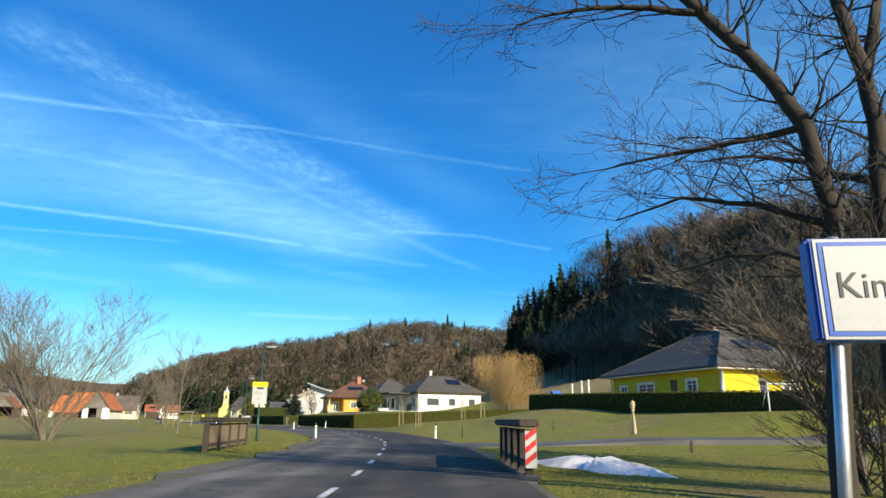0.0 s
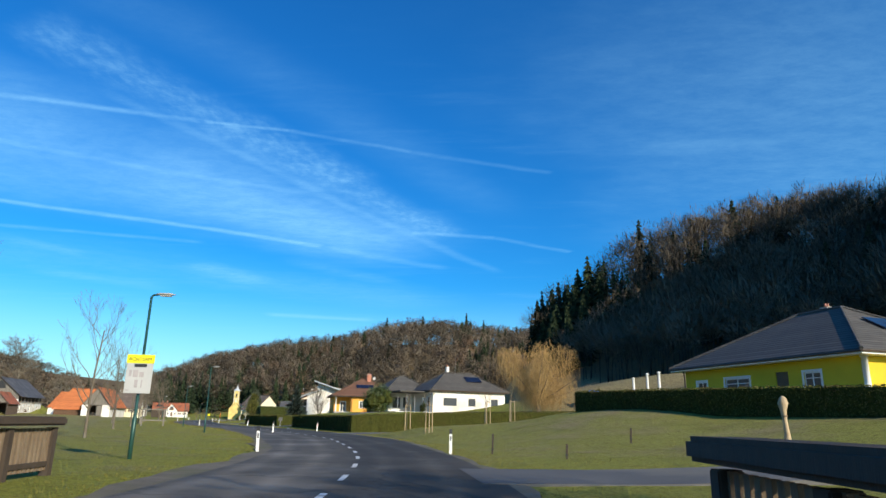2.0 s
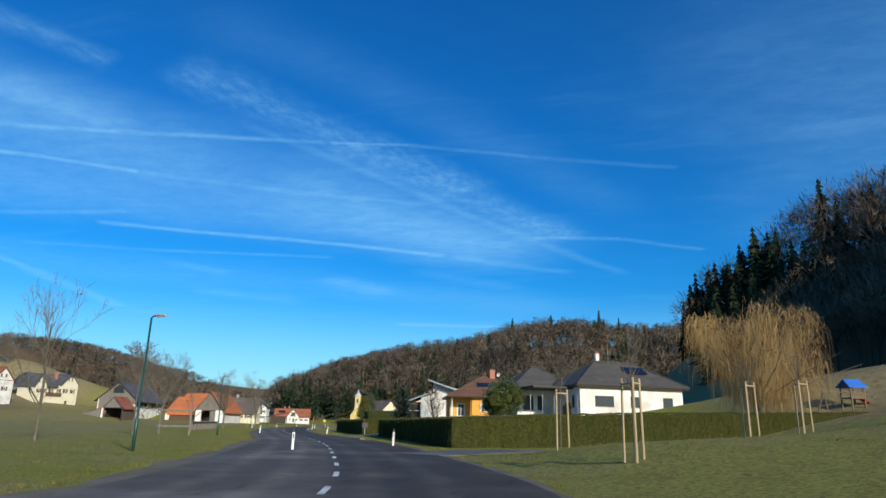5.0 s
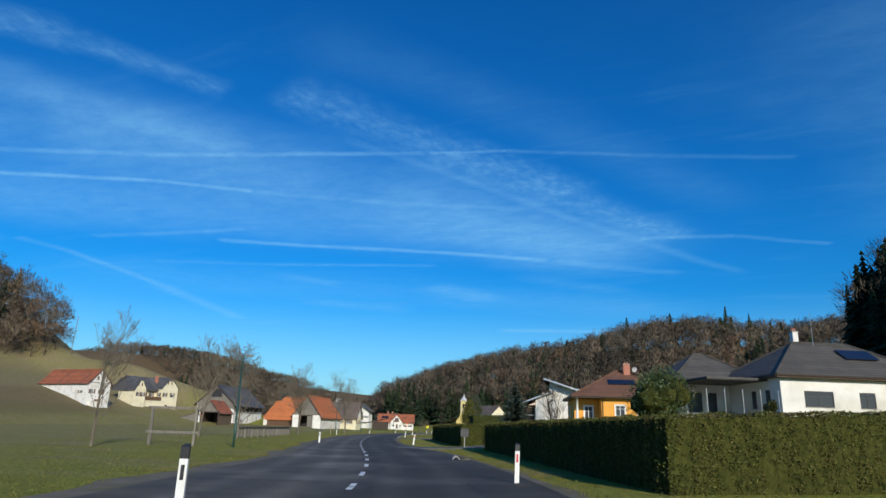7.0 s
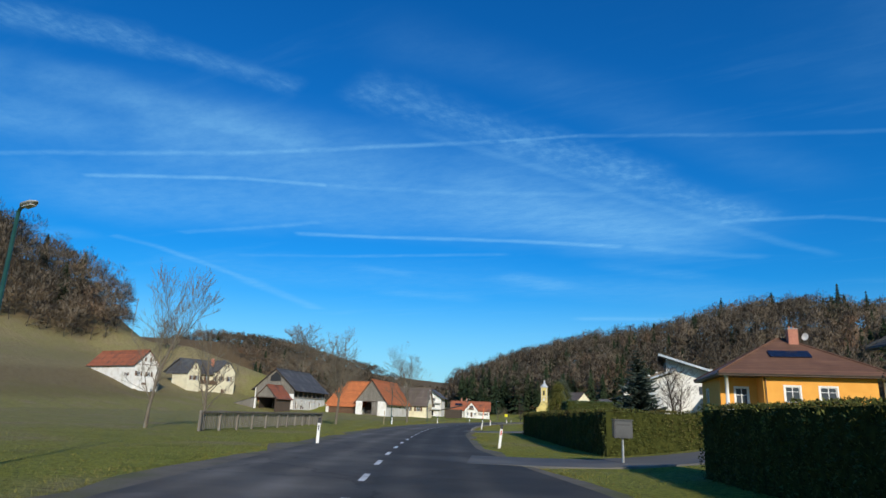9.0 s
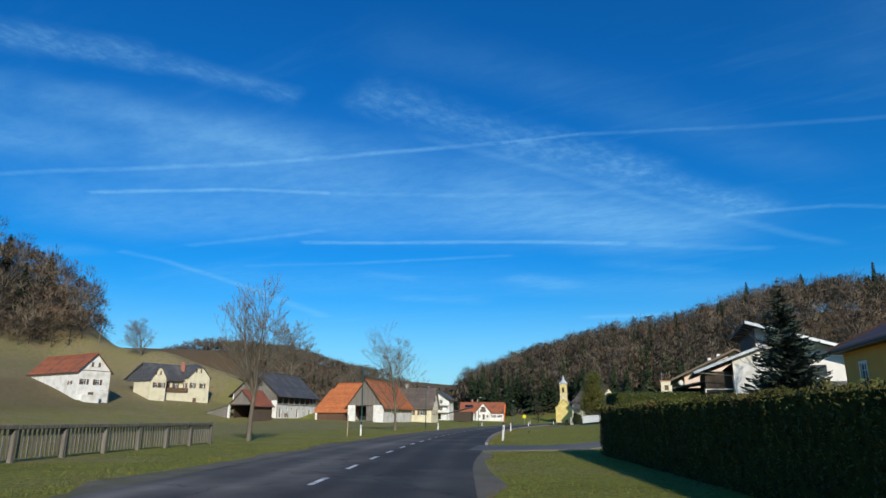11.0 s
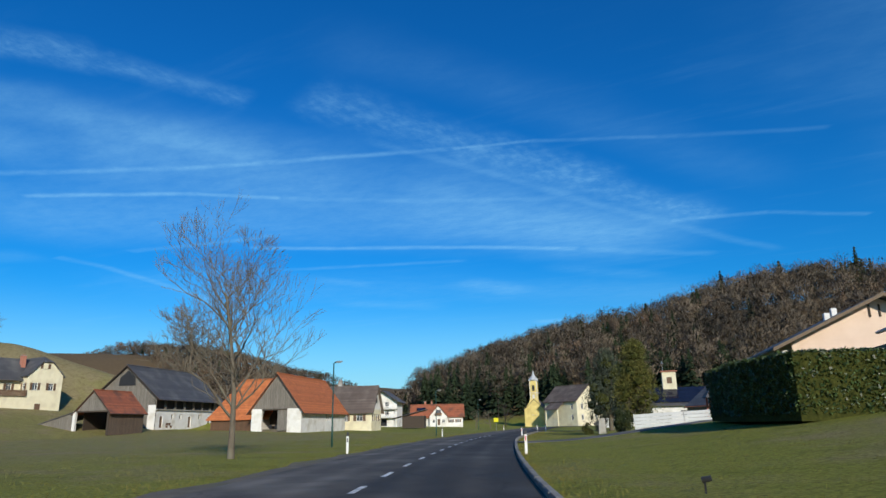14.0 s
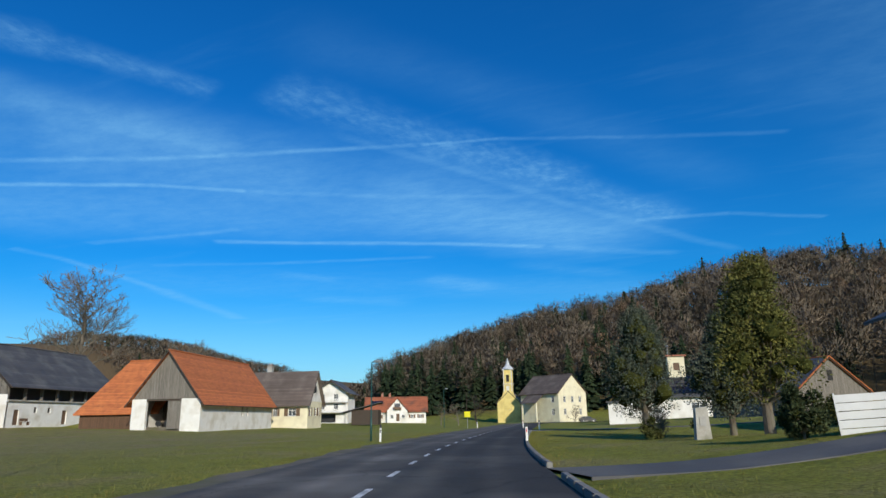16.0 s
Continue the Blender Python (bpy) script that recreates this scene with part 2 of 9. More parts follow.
    for amount, kind in ((object_random, "o"), (island_random, "i")):
        if amount:
            info = N("ShaderNodeObjectInfo") if kind == "o" else N("ShaderNodeNewGeometry")
            rv = info.outputs["Random" if kind == "o" else "Random Per Island"]
            mr, vm = N("ShaderNodeMapRange"), N("ShaderNodeVectorMath")
            L(rv, mr.inputs["Value"])
            mr.inputs["To Min"].default_value, mr.inputs["To Max"].default_value = 1 - amount, 1 + amount
            vm.operation = "SCALE"
            L(col, vm.inputs[0])
            L(mr.outputs[0], vm.inputs["Scale"])
            col = vm.outputs[0]
    L(col, b.inputs["Base Color"])
    if bump:
        bp = N("ShaderNodeBump")
        bp.inputs["Strength"].default_value, bp.inputs["Distance"].default_value = bump, 0.03
        L(height, bp.inputs["Height"])
        L(bp.outputs[0], b.inputs["Normal"])
    rr = N("ShaderNodeMapRange")
    L(fac, rr.inputs["Value"])
    rr.inputs["To Min"].default_value, rr.inputs["To Max"].default_value = max(0, rough - 0.08), min(1, rough + 0.08)
    L(rr.outputs[0], b.inputs["Roughness"])
    return m


M = {}
M["asphalt"] = surface("asphalt", (0.036, 0.032, 0.027), (0.084, 0.074, 0.062), 0.9, 0.8, fine=45, bump=0.4, stain=(0.112, 0.102, 0.088), stain_scale=0.22, spec=0.22)


def wheel_tracks(m):
    """Paler polished tracks and a darker strip between them, along each lane; thin dark cracks."""
    nt = m.node_tree
    N, L = nt.nodes.new, nt.links.new
    b = nt.nodes["Principled BSDF"]
    old = b.inputs["Base Color"].links[0].from_socket

    def val(op, a, c):
        n = N("ShaderNodeMath")
        n.operation = op
        for k, x in enumerate((a, c)):
            if isinstance(x, (int, float)):
                n.inputs[k].default_value = x
            elif x is not None:
                L(x, n.inputs[k])
        return n.outputs[0]

    at, tc = N("ShaderNodeAttribute"), N("ShaderNodeTexCoord")
    at.attribute_name = "across"
    wob = N("ShaderNodeTexNoise")
    wob.inputs["Scale"].default_value = 0.25
    L(tc.outputs["Object"], wob.inputs["Vector"])
    a = val("ABSOLUTE", val("ADD", at.outputs["Fac"], val("MULTIPLY", wob.outputs["Fac"], 0.5)), None)
    c = val("ABSOLUTE", val("SUBTRACT", val("ABSOLUTE", val("SUBTRACT", a, 1.9), None), 0.78), None)
    mr = N("ShaderNodeMapRange")
    mr.interpolation_type = "SMOOTHSTEP"
    L(c, mr.inputs["Value"])
    mr.inputs["From Max"].default_value = 0.55
    mr.inputs["To Min"].default_value, mr.inputs["To Max"].default_value = 1.22, 0.86
    cr, cm = N("ShaderNodeTexVoronoi"), N("ShaderNodeMapRange")
    cr.feature = "DISTANCE_TO_EDGE"
    cr.inputs["Scale"].default_value = 0.22
    wv, ad = N("ShaderNodeTexNoise"), N("ShaderNodeMixRGB")
    wv.inputs["Scale"].default_value, wv.inputs["Detail"].default_value = 1.4, 5
    L(tc.outputs["Object"], wv.inputs["Vector"])
    ad.blend_type = "ADD"
    ad.inputs[0].default_value = 1.6
    L(tc.outputs["Object"], ad.inputs[1])
    L(wv.outputs["Color"], ad.inputs[2])
    L(ad.outputs[0], cr.inputs["Vector"])
    L(cr.outputs["Distance"], cm.inputs["Value"])
    cm.inputs["From Max"].default_value = 0.012
    cm.inputs["To Min"].default_value, cm.inputs["To Max"].default_value = 0.55, 1.0
    vm = N("ShaderNodeVectorMath")
    vm.operation = "SCALE"
    L(old, vm.inputs[0])
    # the lane on the left is older and paler than the right-hand one, with a ragged seam
    seam, worn = N("ShaderNodeMapRange"), N("ShaderNodeTexNoise")
    worn.inputs["Scale"].default_value, worn.inputs["Detail"].default_value = 0.7, 6
    L(tc.outputs["Object"], worn.inputs["Vector"])
    L(val("ADD", at.outputs["Fac"], val("MULTIPLY", val("SUBTRACT", worn.outputs["Fac"], 0.5), 1.6)), seam.inputs["Value"])
    seam.inputs["From Min"].default_value, seam.inputs["From Max"].default_value = -0.35, 0.25
    seam.inputs["To Min"].default_value, seam.inputs["To Max"].default_value = 1.55, 0.88
    L(val("MULTIPLY", val("MULTIPLY", mr.outputs[0], cm.outputs[0]), seam.outputs[0]), vm.inputs["Scale"])
    L(vm.outputs[0], b.inputs["Base Color"])


wheel_tracks(M["asphalt"])
M["lane_asphalt"] = surface("old_asphalt", (0.06, 0.06, 0.062), (0.11, 0.11, 0.11), 0.4, 0.85, fine=50, bump=0.3, stain=(0.15, 0.14, 0.12), stain_scale=0.2)
M["gravel"] = surface("gravel", (0.075, 0.062, 0.045), (0.165, 0.142, 0.105), 1.2, 0.95, fine=30, bump=0.6, stain=(0.085, 0.085, 0.022), stain_scale=0.5)
M["paint"] = surface("road_paint", (0.50, 0.50, 0.48), (0.78, 0.78, 0.76), 3, 0.6, fine=60, bump=0.1, stain=(0.25, 0.25, 0.25), stain_scale=2.5)
M["kerb"] = surface("kerb_stone", (0.15, 0.142, 0.13), (0.27, 0.26, 0.24), 2, 0.85, fine=50, object_random=0.15, stain=(0.13, 0.13, 0.10), stain_scale=1.5)
M["white_wall"] = surface("white_render", (0.70, 0.69, 0.66), (0.84, 0.83, 0.80), 0.8, 0.9, fine=45, bump=0.12, stain=(0.60, 0.58, 0.52), stain_scale=0.35)
M["old_white"] = surface("limewash", (0.68, 0.67, 0.63), (0.83, 0.82, 0.79), 0.7, 0.95, fine=25, bump=0.2, stain=(0.58, 0.55, 0.48), stain_scale=0.5)
M["cream_wall"] = surface("cream_render", (0.70, 0.64, 0.44), (0.80, 0.75, 0.56), 0.8, 0.9, fine=40, bump=0.12, stain=(0.64, 0.58, 0.42), stain_scale=0.5)
M["yellow_wall"] = surface("yellow_render", (0.60, 0.43, 0.022), (0.70, 0.52, 0.035), 0.8, 0.9, fine=45, bump=0.1)
M["church_wall"] = surface("church_render", (0.66, 0.52, 0.16), (0.80, 0.66, 0.27), 0.8, 0.9, fine=40, bump=0.1, stain=(0.58, 0.45, 0.16), stain_scale=0.5)
M["orange_wall"] = surface("orange_render", (0.76, 0.34, 0.055), (0.86, 0.43, 0.09), 0.8, 0.9, fine=45, bump=0.1)
M["pink_wall"] = surface("apricot_render", (0.74, 0.56, 0.44), (0.84, 0.66, 0.54), 0.8, 0.9, fine=45, bump=0.1)
M["red_wall"] = surface("rust_red_render", (0.42, 0.10, 0.05), (0.55, 0.16, 0.08), 0.8, 0.9, fine=45)
M["orange_tile"] = surface("orange_clay_tile", (0.42, 0.115, 0.035), (0.60, 0.20, 0.065), 1.2, 0.8, fine=14, bump=0.5, stain=(0.38, 0.115, 0.042), stain_scale=1.6, course=(2, 0.24, 0.6))
M["red_tile"] = surface("red_clay_tile", (0.26, 0.075, 0.035), (0.40, 0.13, 0.06), 1.2, 0.8, fine=14, bump=0.5, stain=(0.16, 0.07, 0.045), stain_scale=0.5, course=(2, 0.24, 0.45))
M["brown_tile"] = surface("brown_concrete_tile", (0.12, 0.058, 0.034), (0.20, 0.10, 0.06), 1.0, 0.7, fine=14, bump=0.4, course=(2, 0.2, 0.45))
M["grey_tile"] = surface("dark_grey_tile", (0.055, 0.052, 0.048), (0.105, 0.099, 0.092), 0.9, 0.8, fine=14, bump=0.6, course=(2, 0.19, 0.85))
M["slate"] = surface("grey_fibre_slate", (0.055, 0.057, 0.062), (0.10, 0.10, 0.105), 0.6, 0.7, fine=18, bump=0.3, stain=(0.13, 0.13, 0.125), stain_scale=0.4, course=(2, 0.3, 0.3))
M["brown_slate"] = surface("brown_fibre_slate", (0.085, 0.066, 0.055), (0.14, 0.11, 0.095), 0.6, 0.8, fine=18, bump=0.3, stain=(0.17, 0.14, 0.12), stain_scale=0.4, course=(2, 0.3, 0.3))
M["grey_wood"] = surface("weathered_boards", (0.13, 0.115, 0.095), (0.26, 0.24, 0.21), 2.0, 0.9, fine=30, stretch=(6, 6, 0.5), bump=0.4, course=(0, 0.19, 0.65))
M["brown_wood"] = surface("brown_boards", (0.085, 0.045, 0.025), (0.17, 0.095, 0.055), 2.0, 0.85, fine=30, stretch=(6, 6, 0.5), bump=0.4, course=(0, 0.17, 0.6))
M["side_boards"] = surface("brown_grey_boards", (0.085, 0.058, 0.040), (0.17, 0.125, 0.092), 2.0, 0.85, fine=30, stretch=(6, 6, 0.5), bump=0.4, course=(1, 0.17, 0.6))
M["dark_wood"] = surface("dark_timber", (0.035, 0.025, 0.018), (0.075, 0.055, 0.04), 3.0, 0.8, fine=30, stretch=(4, 4, 0.6), bump=0.3)
M["new_wood"] = surface("pale_stake_wood", (0.36, 0.26, 0.15), (0.52, 0.40, 0.25), 3.0, 0.8, fine=30, stretch=(5, 5, 0.5), bump=0.3)
M["rail_wood"] = surface("old_rail_wood", (0.12, 0.085, 0.055), (0.24, 0.18, 0.12), 3.0, 0.85, fine=30, stretch=(4, 4, 0.6), bump=0.3)
M["shutter"] = surface("brown_shutter", (0.10, 0.06, 0.035), (0.17, 0.10, 0.06), 3.0, 0.7, fine=30, bump=0.2)
M["frame_white"] = surface("white_window_frame", (0.74, 0.74, 0.73), (0.84, 0.84, 0.83), 3, 0.4, fine=30, bump=0.02)
M["frame_dark"] = surface("anthracite_frame", (0.035, 0.037, 0.04), (0.06, 0.062, 0.066), 3, 0.4, fine=30, bump=0.02)
M["gutter"] = surface("brown_gutter", (0.06, 0.04, 0.03), (0.11, 0.08, 0.06), 3, 0.45, 0.3, fine=30, bump=0.05)
M["zinc"] = surface("galvanised_steel", (0.42, 0.43, 0.44), (0.58, 0.59, 0.60), 2, 0.4, 0.8, fine=30, bump=0.05)
M["alu"] = surface("white_alu_boards", (0.46, 0.48, 0.50), (0.58, 0.60, 0.61), 1, 0.45, 0.1, fine=30, bump=0.03)
M["green_steel"] = surface("green_lamp_paint", (0.012, 0.055, 0.045), (0.025, 0.09, 0.075), 2, 0.4, 0.2, fine=30, bump=0.03)
M["lamp_head"] = surface("grey_lamp_head", (0.30, 0.31, 0.31), (0.45, 0.46, 0.46), 2, 0.4, 0.2, fine=30, bump=0.02)
M["post_white"] = surface("white_plastic_post", (0.70, 0.70, 0.68), (0.84, 0.84, 0.82), 2, 0.5, fine=40, bump=0.03, stain=(0.55, 0.52, 0.45), stain_scale=2)
M["black"] = surface("black_plastic", (0.015, 0.015, 0.016), (0.03, 0.03, 0.032), 4, 0.5, fine=40, bump=0.03)
M["red_reflector"] = surface("red_reflector", (0.5, 0.02, 0.02), (0.65, 0.04, 0.03), 8, 0.3, fine=60, bump=0.05)
M["orange_plastic"] = surface("orange_snow_pole", (0.85, 0.16, 0.01), (0.95, 0.22, 0.02), 2, 0.45, fine=40, bump=0.02)
M["blue_paint"] = surface("blue_enamel", (0.01, 0.07, 0.36), (0.02, 0.10, 0.45), 2, 0.4, fine=40, bump=0.01)
M["blue_roof"] = surface("blue_tarpaulin", (0.02, 0.12, 0.50), (0.04, 0.18, 0.62), 2, 0.5, fine=30, bump=0.1)
M["sign_white"] = surface("white_sign_sheet", (0.40, 0.40, 0.39), (0.50, 0.50, 0.49), 1.5, 0.45, fine=30, bump=0.02)
M["sign_yellow"] = surface("yellow_sign_sheet", (0.72, 0.66, 0.01), (0.82, 0.76, 0.03), 1.5, 0.45, fine=30, bump=0.02)
M["sign_grey"] = surface("grey_print", (0.30, 0.27, 0.27), (0.42, 0.38, 0.38), 6, 0.6, fine=40, bump=0.0)
M["stone"] = surface("weathered_stone", (0.30, 0.28, 0.24), (0.48, 0.46, 0.41), 2.5, 0.9, fine=30, bump=0.4, stain=(0.20, 0.20, 0.15), stain_scale=1.5)
M["concrete"] = surface("concrete", (0.30, 0.29, 0.27), (0.45, 0.44, 0.41), 1.2, 0.9, fine=30, bump=0.2, stain=(0.22, 0.21, 0.18), stain_scale=0.8)
M["brick"] = surface("red_chimney_brick", (0.34, 0.13, 0.085), (0.50, 0.22, 0.15), 5, 0.85, fine=30, bump=0.3)
M["snow"] = surface("old_snow", (0.72, 0.74, 0.78), (0.88, 0.89, 0.91), 2.5, 0.6, fine=20, bump=0.5, stain=(0.50, 0.49, 0.46), stain_scale=1.8)
M["bark"] = surface("bark", (0.080, 0.064, 0.047), (0.175, 0.145, 0.108), 4.0, 0.95, fine=30, stretch=(3, 3, 0.7), bump=0.5, stain=(0.16, 0.15, 0.11), stain_scale=1.2)
M["dark_bark"] = surface("dark_wet_bark", (0.022, 0.017, 0.014), (0.055, 0.044, 0.035), 4.0, 0.95, fine=30, stretch=(3, 3, 0.7), bump=0.5)
M["willow_twig"] = surface("golden_willow_twigs", (0.34, 0.21, 0.075), (0.56, 0.37, 0.15), 2.0, 0.8, fine=20, bump=0.0, island_random=0.3)
M["hedge_leaf"] = surface("thuja_scales", (0.032, 0.042, 0.010), (0.115, 0.118, 0.028), 1.5, 0.75, fine=20, bump=0.0, island_random=0.5, stain=(0.10, 0.075, 0.025), stain_scale=0.8, spec=0.2)
M["laurel_leaf"] = surface("laurel_leaves", (0.020, 0.040, 0.010), (0.07, 0.105, 0.03), 1.5, 0.45, fine=20, bump=0.0, island_random=0.5)
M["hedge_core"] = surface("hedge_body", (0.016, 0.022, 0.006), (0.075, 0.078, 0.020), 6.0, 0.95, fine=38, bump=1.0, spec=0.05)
M["needle"] = surface("spruce_needles", (0.022, 0.038, 0.018), (0.070, 0.092, 0.042), 1.0, 0.8, fine=20, bump=0.0, island_random=0.4, spec=0.2)
M["blue_needle"] = surface("blue_fir_needles", (0.024, 0.042, 0.034), (0.085, 0.112, 0.092), 1.0, 0.8, fine=20, bump=0.0, island_random=0.4, spec=0.2)
M["yew_leaf"] = surface("yellow_green_cypress", (0.034, 0.044, 0.012), (0.125, 0.122, 0.034), 0.8, 0.8, fine=20, bump=0.0, island_random=0.45, stain=(0.05, 0.07, 0.02), stain_scale=0.35, spec=0.2)


def woodland_material():
    """Bare crowns: each tree has its own tone, from dark grey over pale grey-brown to russet."""
    m, nt, b = node_material("bare_woodland_twigs", 0.95)
    b.inputs["Specular IOR Level"].default_value = 0.1
    N, L = nt.nodes.new, nt.links.new
    at, geo, ramp = N("ShaderNodeAttribute"), N("ShaderNodeNewGeometry"), N("ShaderNodeValToRGB")
    at.attribute_name = "tone"
    stops = ((0.0, (0.052, 0.047, 0.038)), (0.35, (0.082, 0.067, 0.049)), (0.6, (0.112, 0.092, 0.069)), (0.78, (0.128, 0.100, 0.073)), (0.9, (0.122, 0.082, 0.054)), (1.0, (0.108, 0.062, 0.038)))
    while len(ramp.color_ramp.elements) < len(stops):
        ramp.color_ramp.elements.new(0.5)
    for e, (p, c) in zip(ramp.color_ramp.elements, stops):
        e.position, e.color = p, (*c, 1)
    L(at.outputs["Fac"], ramp.inputs[0])
    mr, vm = N("ShaderNodeMapRange"), N("ShaderNodeVectorMath")
    L(geo.outputs["Random Per Island"], mr.inputs["Value"])
    mr.inputs["To Min"].default_value, mr.inputs["To Max"].default_value = 1.35, 1.75
    vm.operation = "SCALE"
    L(ramp.outputs[0], vm.inputs[0])
    L(mr.outputs[0], vm.inputs["Scale"])
    L(vm.outputs[0], b.inputs["Base Color"])
    return m


M["forest_twig"] = woodland_material()
M["cypress_leaf"] = surface("olive_cypress", (0.050, 0.060, 0.014), (0.19, 0.175, 0.045), 0.8, 0.8, fine=20, bump=0.0, island_random=0.45, stain=(0.06, 0.08, 0.03), stain_scale=0.35, spec=0.2)
M["fir_spray"] = surface("blue_grey_sprays", (0.035, 0.050, 0.036), (0.115, 0.135, 0.095), 1.0, 0.8, fine=20, bump=0.0, island_random=0.4, spec=0.2)
M["juniper_leaf"] = surface("juniper_green", (0.022, 0.036, 0.014), (0.070, 0.085, 0.035), 1.0, 0.8, fine=20, bump=0.0, island_random=0.4, spec=0.2)
M["forest_needle"] = surface("woodland_needles", (0.012, 0.022, 0.012), (0.036, 0.052, 0.024), 0.05, 0.9, fine=0.5, bump=0.0, island_random=0.4, spec=0.1)
M["forest_floor"] = M["forest_twig"]


def glass_material():
    m, nt, b = node_material("window_glass", 0.06)
    b.inputs["Base Color"].default_value = (0.10, 0.12, 0.14, 1)
    b.inputs["Transmission Weight"].default_value = 0.35
    return m


M["glass"] = glass_material()
M["solar"] = surface("solar_glass", (0.008, 0.012, 0.028), (0.016, 0.022, 0.045), 2, 0.12, fine=10, bump=0.0, course=(0, 0.9, 0.5))


def grass_material():
    """Winter lawn: green and straw in patches, moss, short relief."""
    m, nt, b = node_material("winter_grass", 0.95)
    b.inputs["Specular IOR Level"].default_value = 0.15
    N, L = nt.nodes.new, nt.links.new
    tc = N("ShaderNodeTexCoord")

    def noise(scale, detail=5, rough=0.6):
        t = N("ShaderNodeTexNoise")
        t.inputs["Scale"].default_value, t.inputs["Detail"].default_value, t.inputs["Roughness"].default_value = scale, detail, rough
        L(tc.outputs["Object"], t.inputs["Vector"])
        return t.outputs["Fac"]

    def ramp(v, lo, hi):
        r = N("ShaderNodeMapRange")
        r.interpolation_type = "SMOOTHSTEP"
        L(v, r.inputs["Value"])
        r.inputs["From Min"].default_value, r.inputs["From Max"].default_value = lo, hi
        return r.outputs[0]

    def mix(a, c, f):
        x = N("ShaderNodeMix")
        x.data_type = "RGBA"
        for k, v in (("A", a), ("B", c)):
            if isinstance(v, tuple):
                x.inputs[k].default_value = (*v, 1)
            else:
                L(v, x.inputs[k])
        L(f, x.inputs["Factor"])
        return x.outputs["Result"]

    blade = noise(9, 6, 0.75)
    green = mix((0.112, 0.132, 0.018), (0.305, 0.312, 0.056), ramp(blade, 0.3, 0.7))
    straw = mix((0.160, 0.132, 0.062), (0.350, 0.295, 0.158), ramp(blade, 0.3, 0.7))
    at = N("ShaderNodeAttribute")
    at.attribute_name = "dry"
    patch = N("ShaderNodeMath")
    patch.operation = "ADD"
    L(ramp(noise(0.16, 6, 0.65), 0.46, 0.78), patch.inputs[0])
    L(at.outputs["Fac"], patch.inputs[1])
    patch.use_clamp = True
    moss = mix((0.075, 0.095, 0.010), (0.175, 0.195, 0.022), ramp(blade, 0.3, 0.7))
    col = mix(green, moss, ramp(noise(0.33, 7, 0.7), 0.50, 0.72))
    col = mix(col, straw, patch.outputs[0])
    worn = N("ShaderNodeMath")
    worn.operation = "MULTIPLY_ADD"
    worn.use_clamp = True
    L(at.outputs["Fac"], worn.inputs[0])
    worn.inputs[1].default_value, worn.inputs[2].default_value = 0.95, 0.22
    brown = N("ShaderNodeMath")
    brown.operation = "MULTIPLY"
    L(ramp(noise(1.3, 8, 0.8), 0.47, 0.68), brown.inputs[0])
    L(worn.outputs[0], brown.inputs[1])
    col = mix(col, (0.120, 0.088, 0.036), brown.outputs[0])
    col = mix(col, (0.040, 0.036, 0.014), ramp(noise(5.5, 6, 0.75), 0.52, 0.74))
    soil = N("ShaderNodeAttribute")
    soil.attribute_name = "soil"
    earth = mix((0.085, 0.055, 0.030), (0.15, 0.10, 0.055), ramp(noise(1.6), 0.3, 0.7))
    col = mix(col, earth, soil.outputs["Fac"])
    L(col, b.inputs["Base Color"])
    bp = N("ShaderNodeBump")
    bp.inputs["Strength"].default_value, bp.inputs["Distance"].default_value = 1.0, 0.09
    L(blade, bp.inputs["Height"])
    L(bp.outputs[0], b.inputs["Normal"])
    return m


M["grass"] = grass_material()
M["blade"] = surface("grass_blades", (0.080, 0.085, 0.016), (0.20, 0.18, 0.050), 0.8, 0.9, fine=9, bump=0.0, island_random=0.25, stain=(0.20, 0.17, 0.055), stain_scale=0.2, spec=0.15)

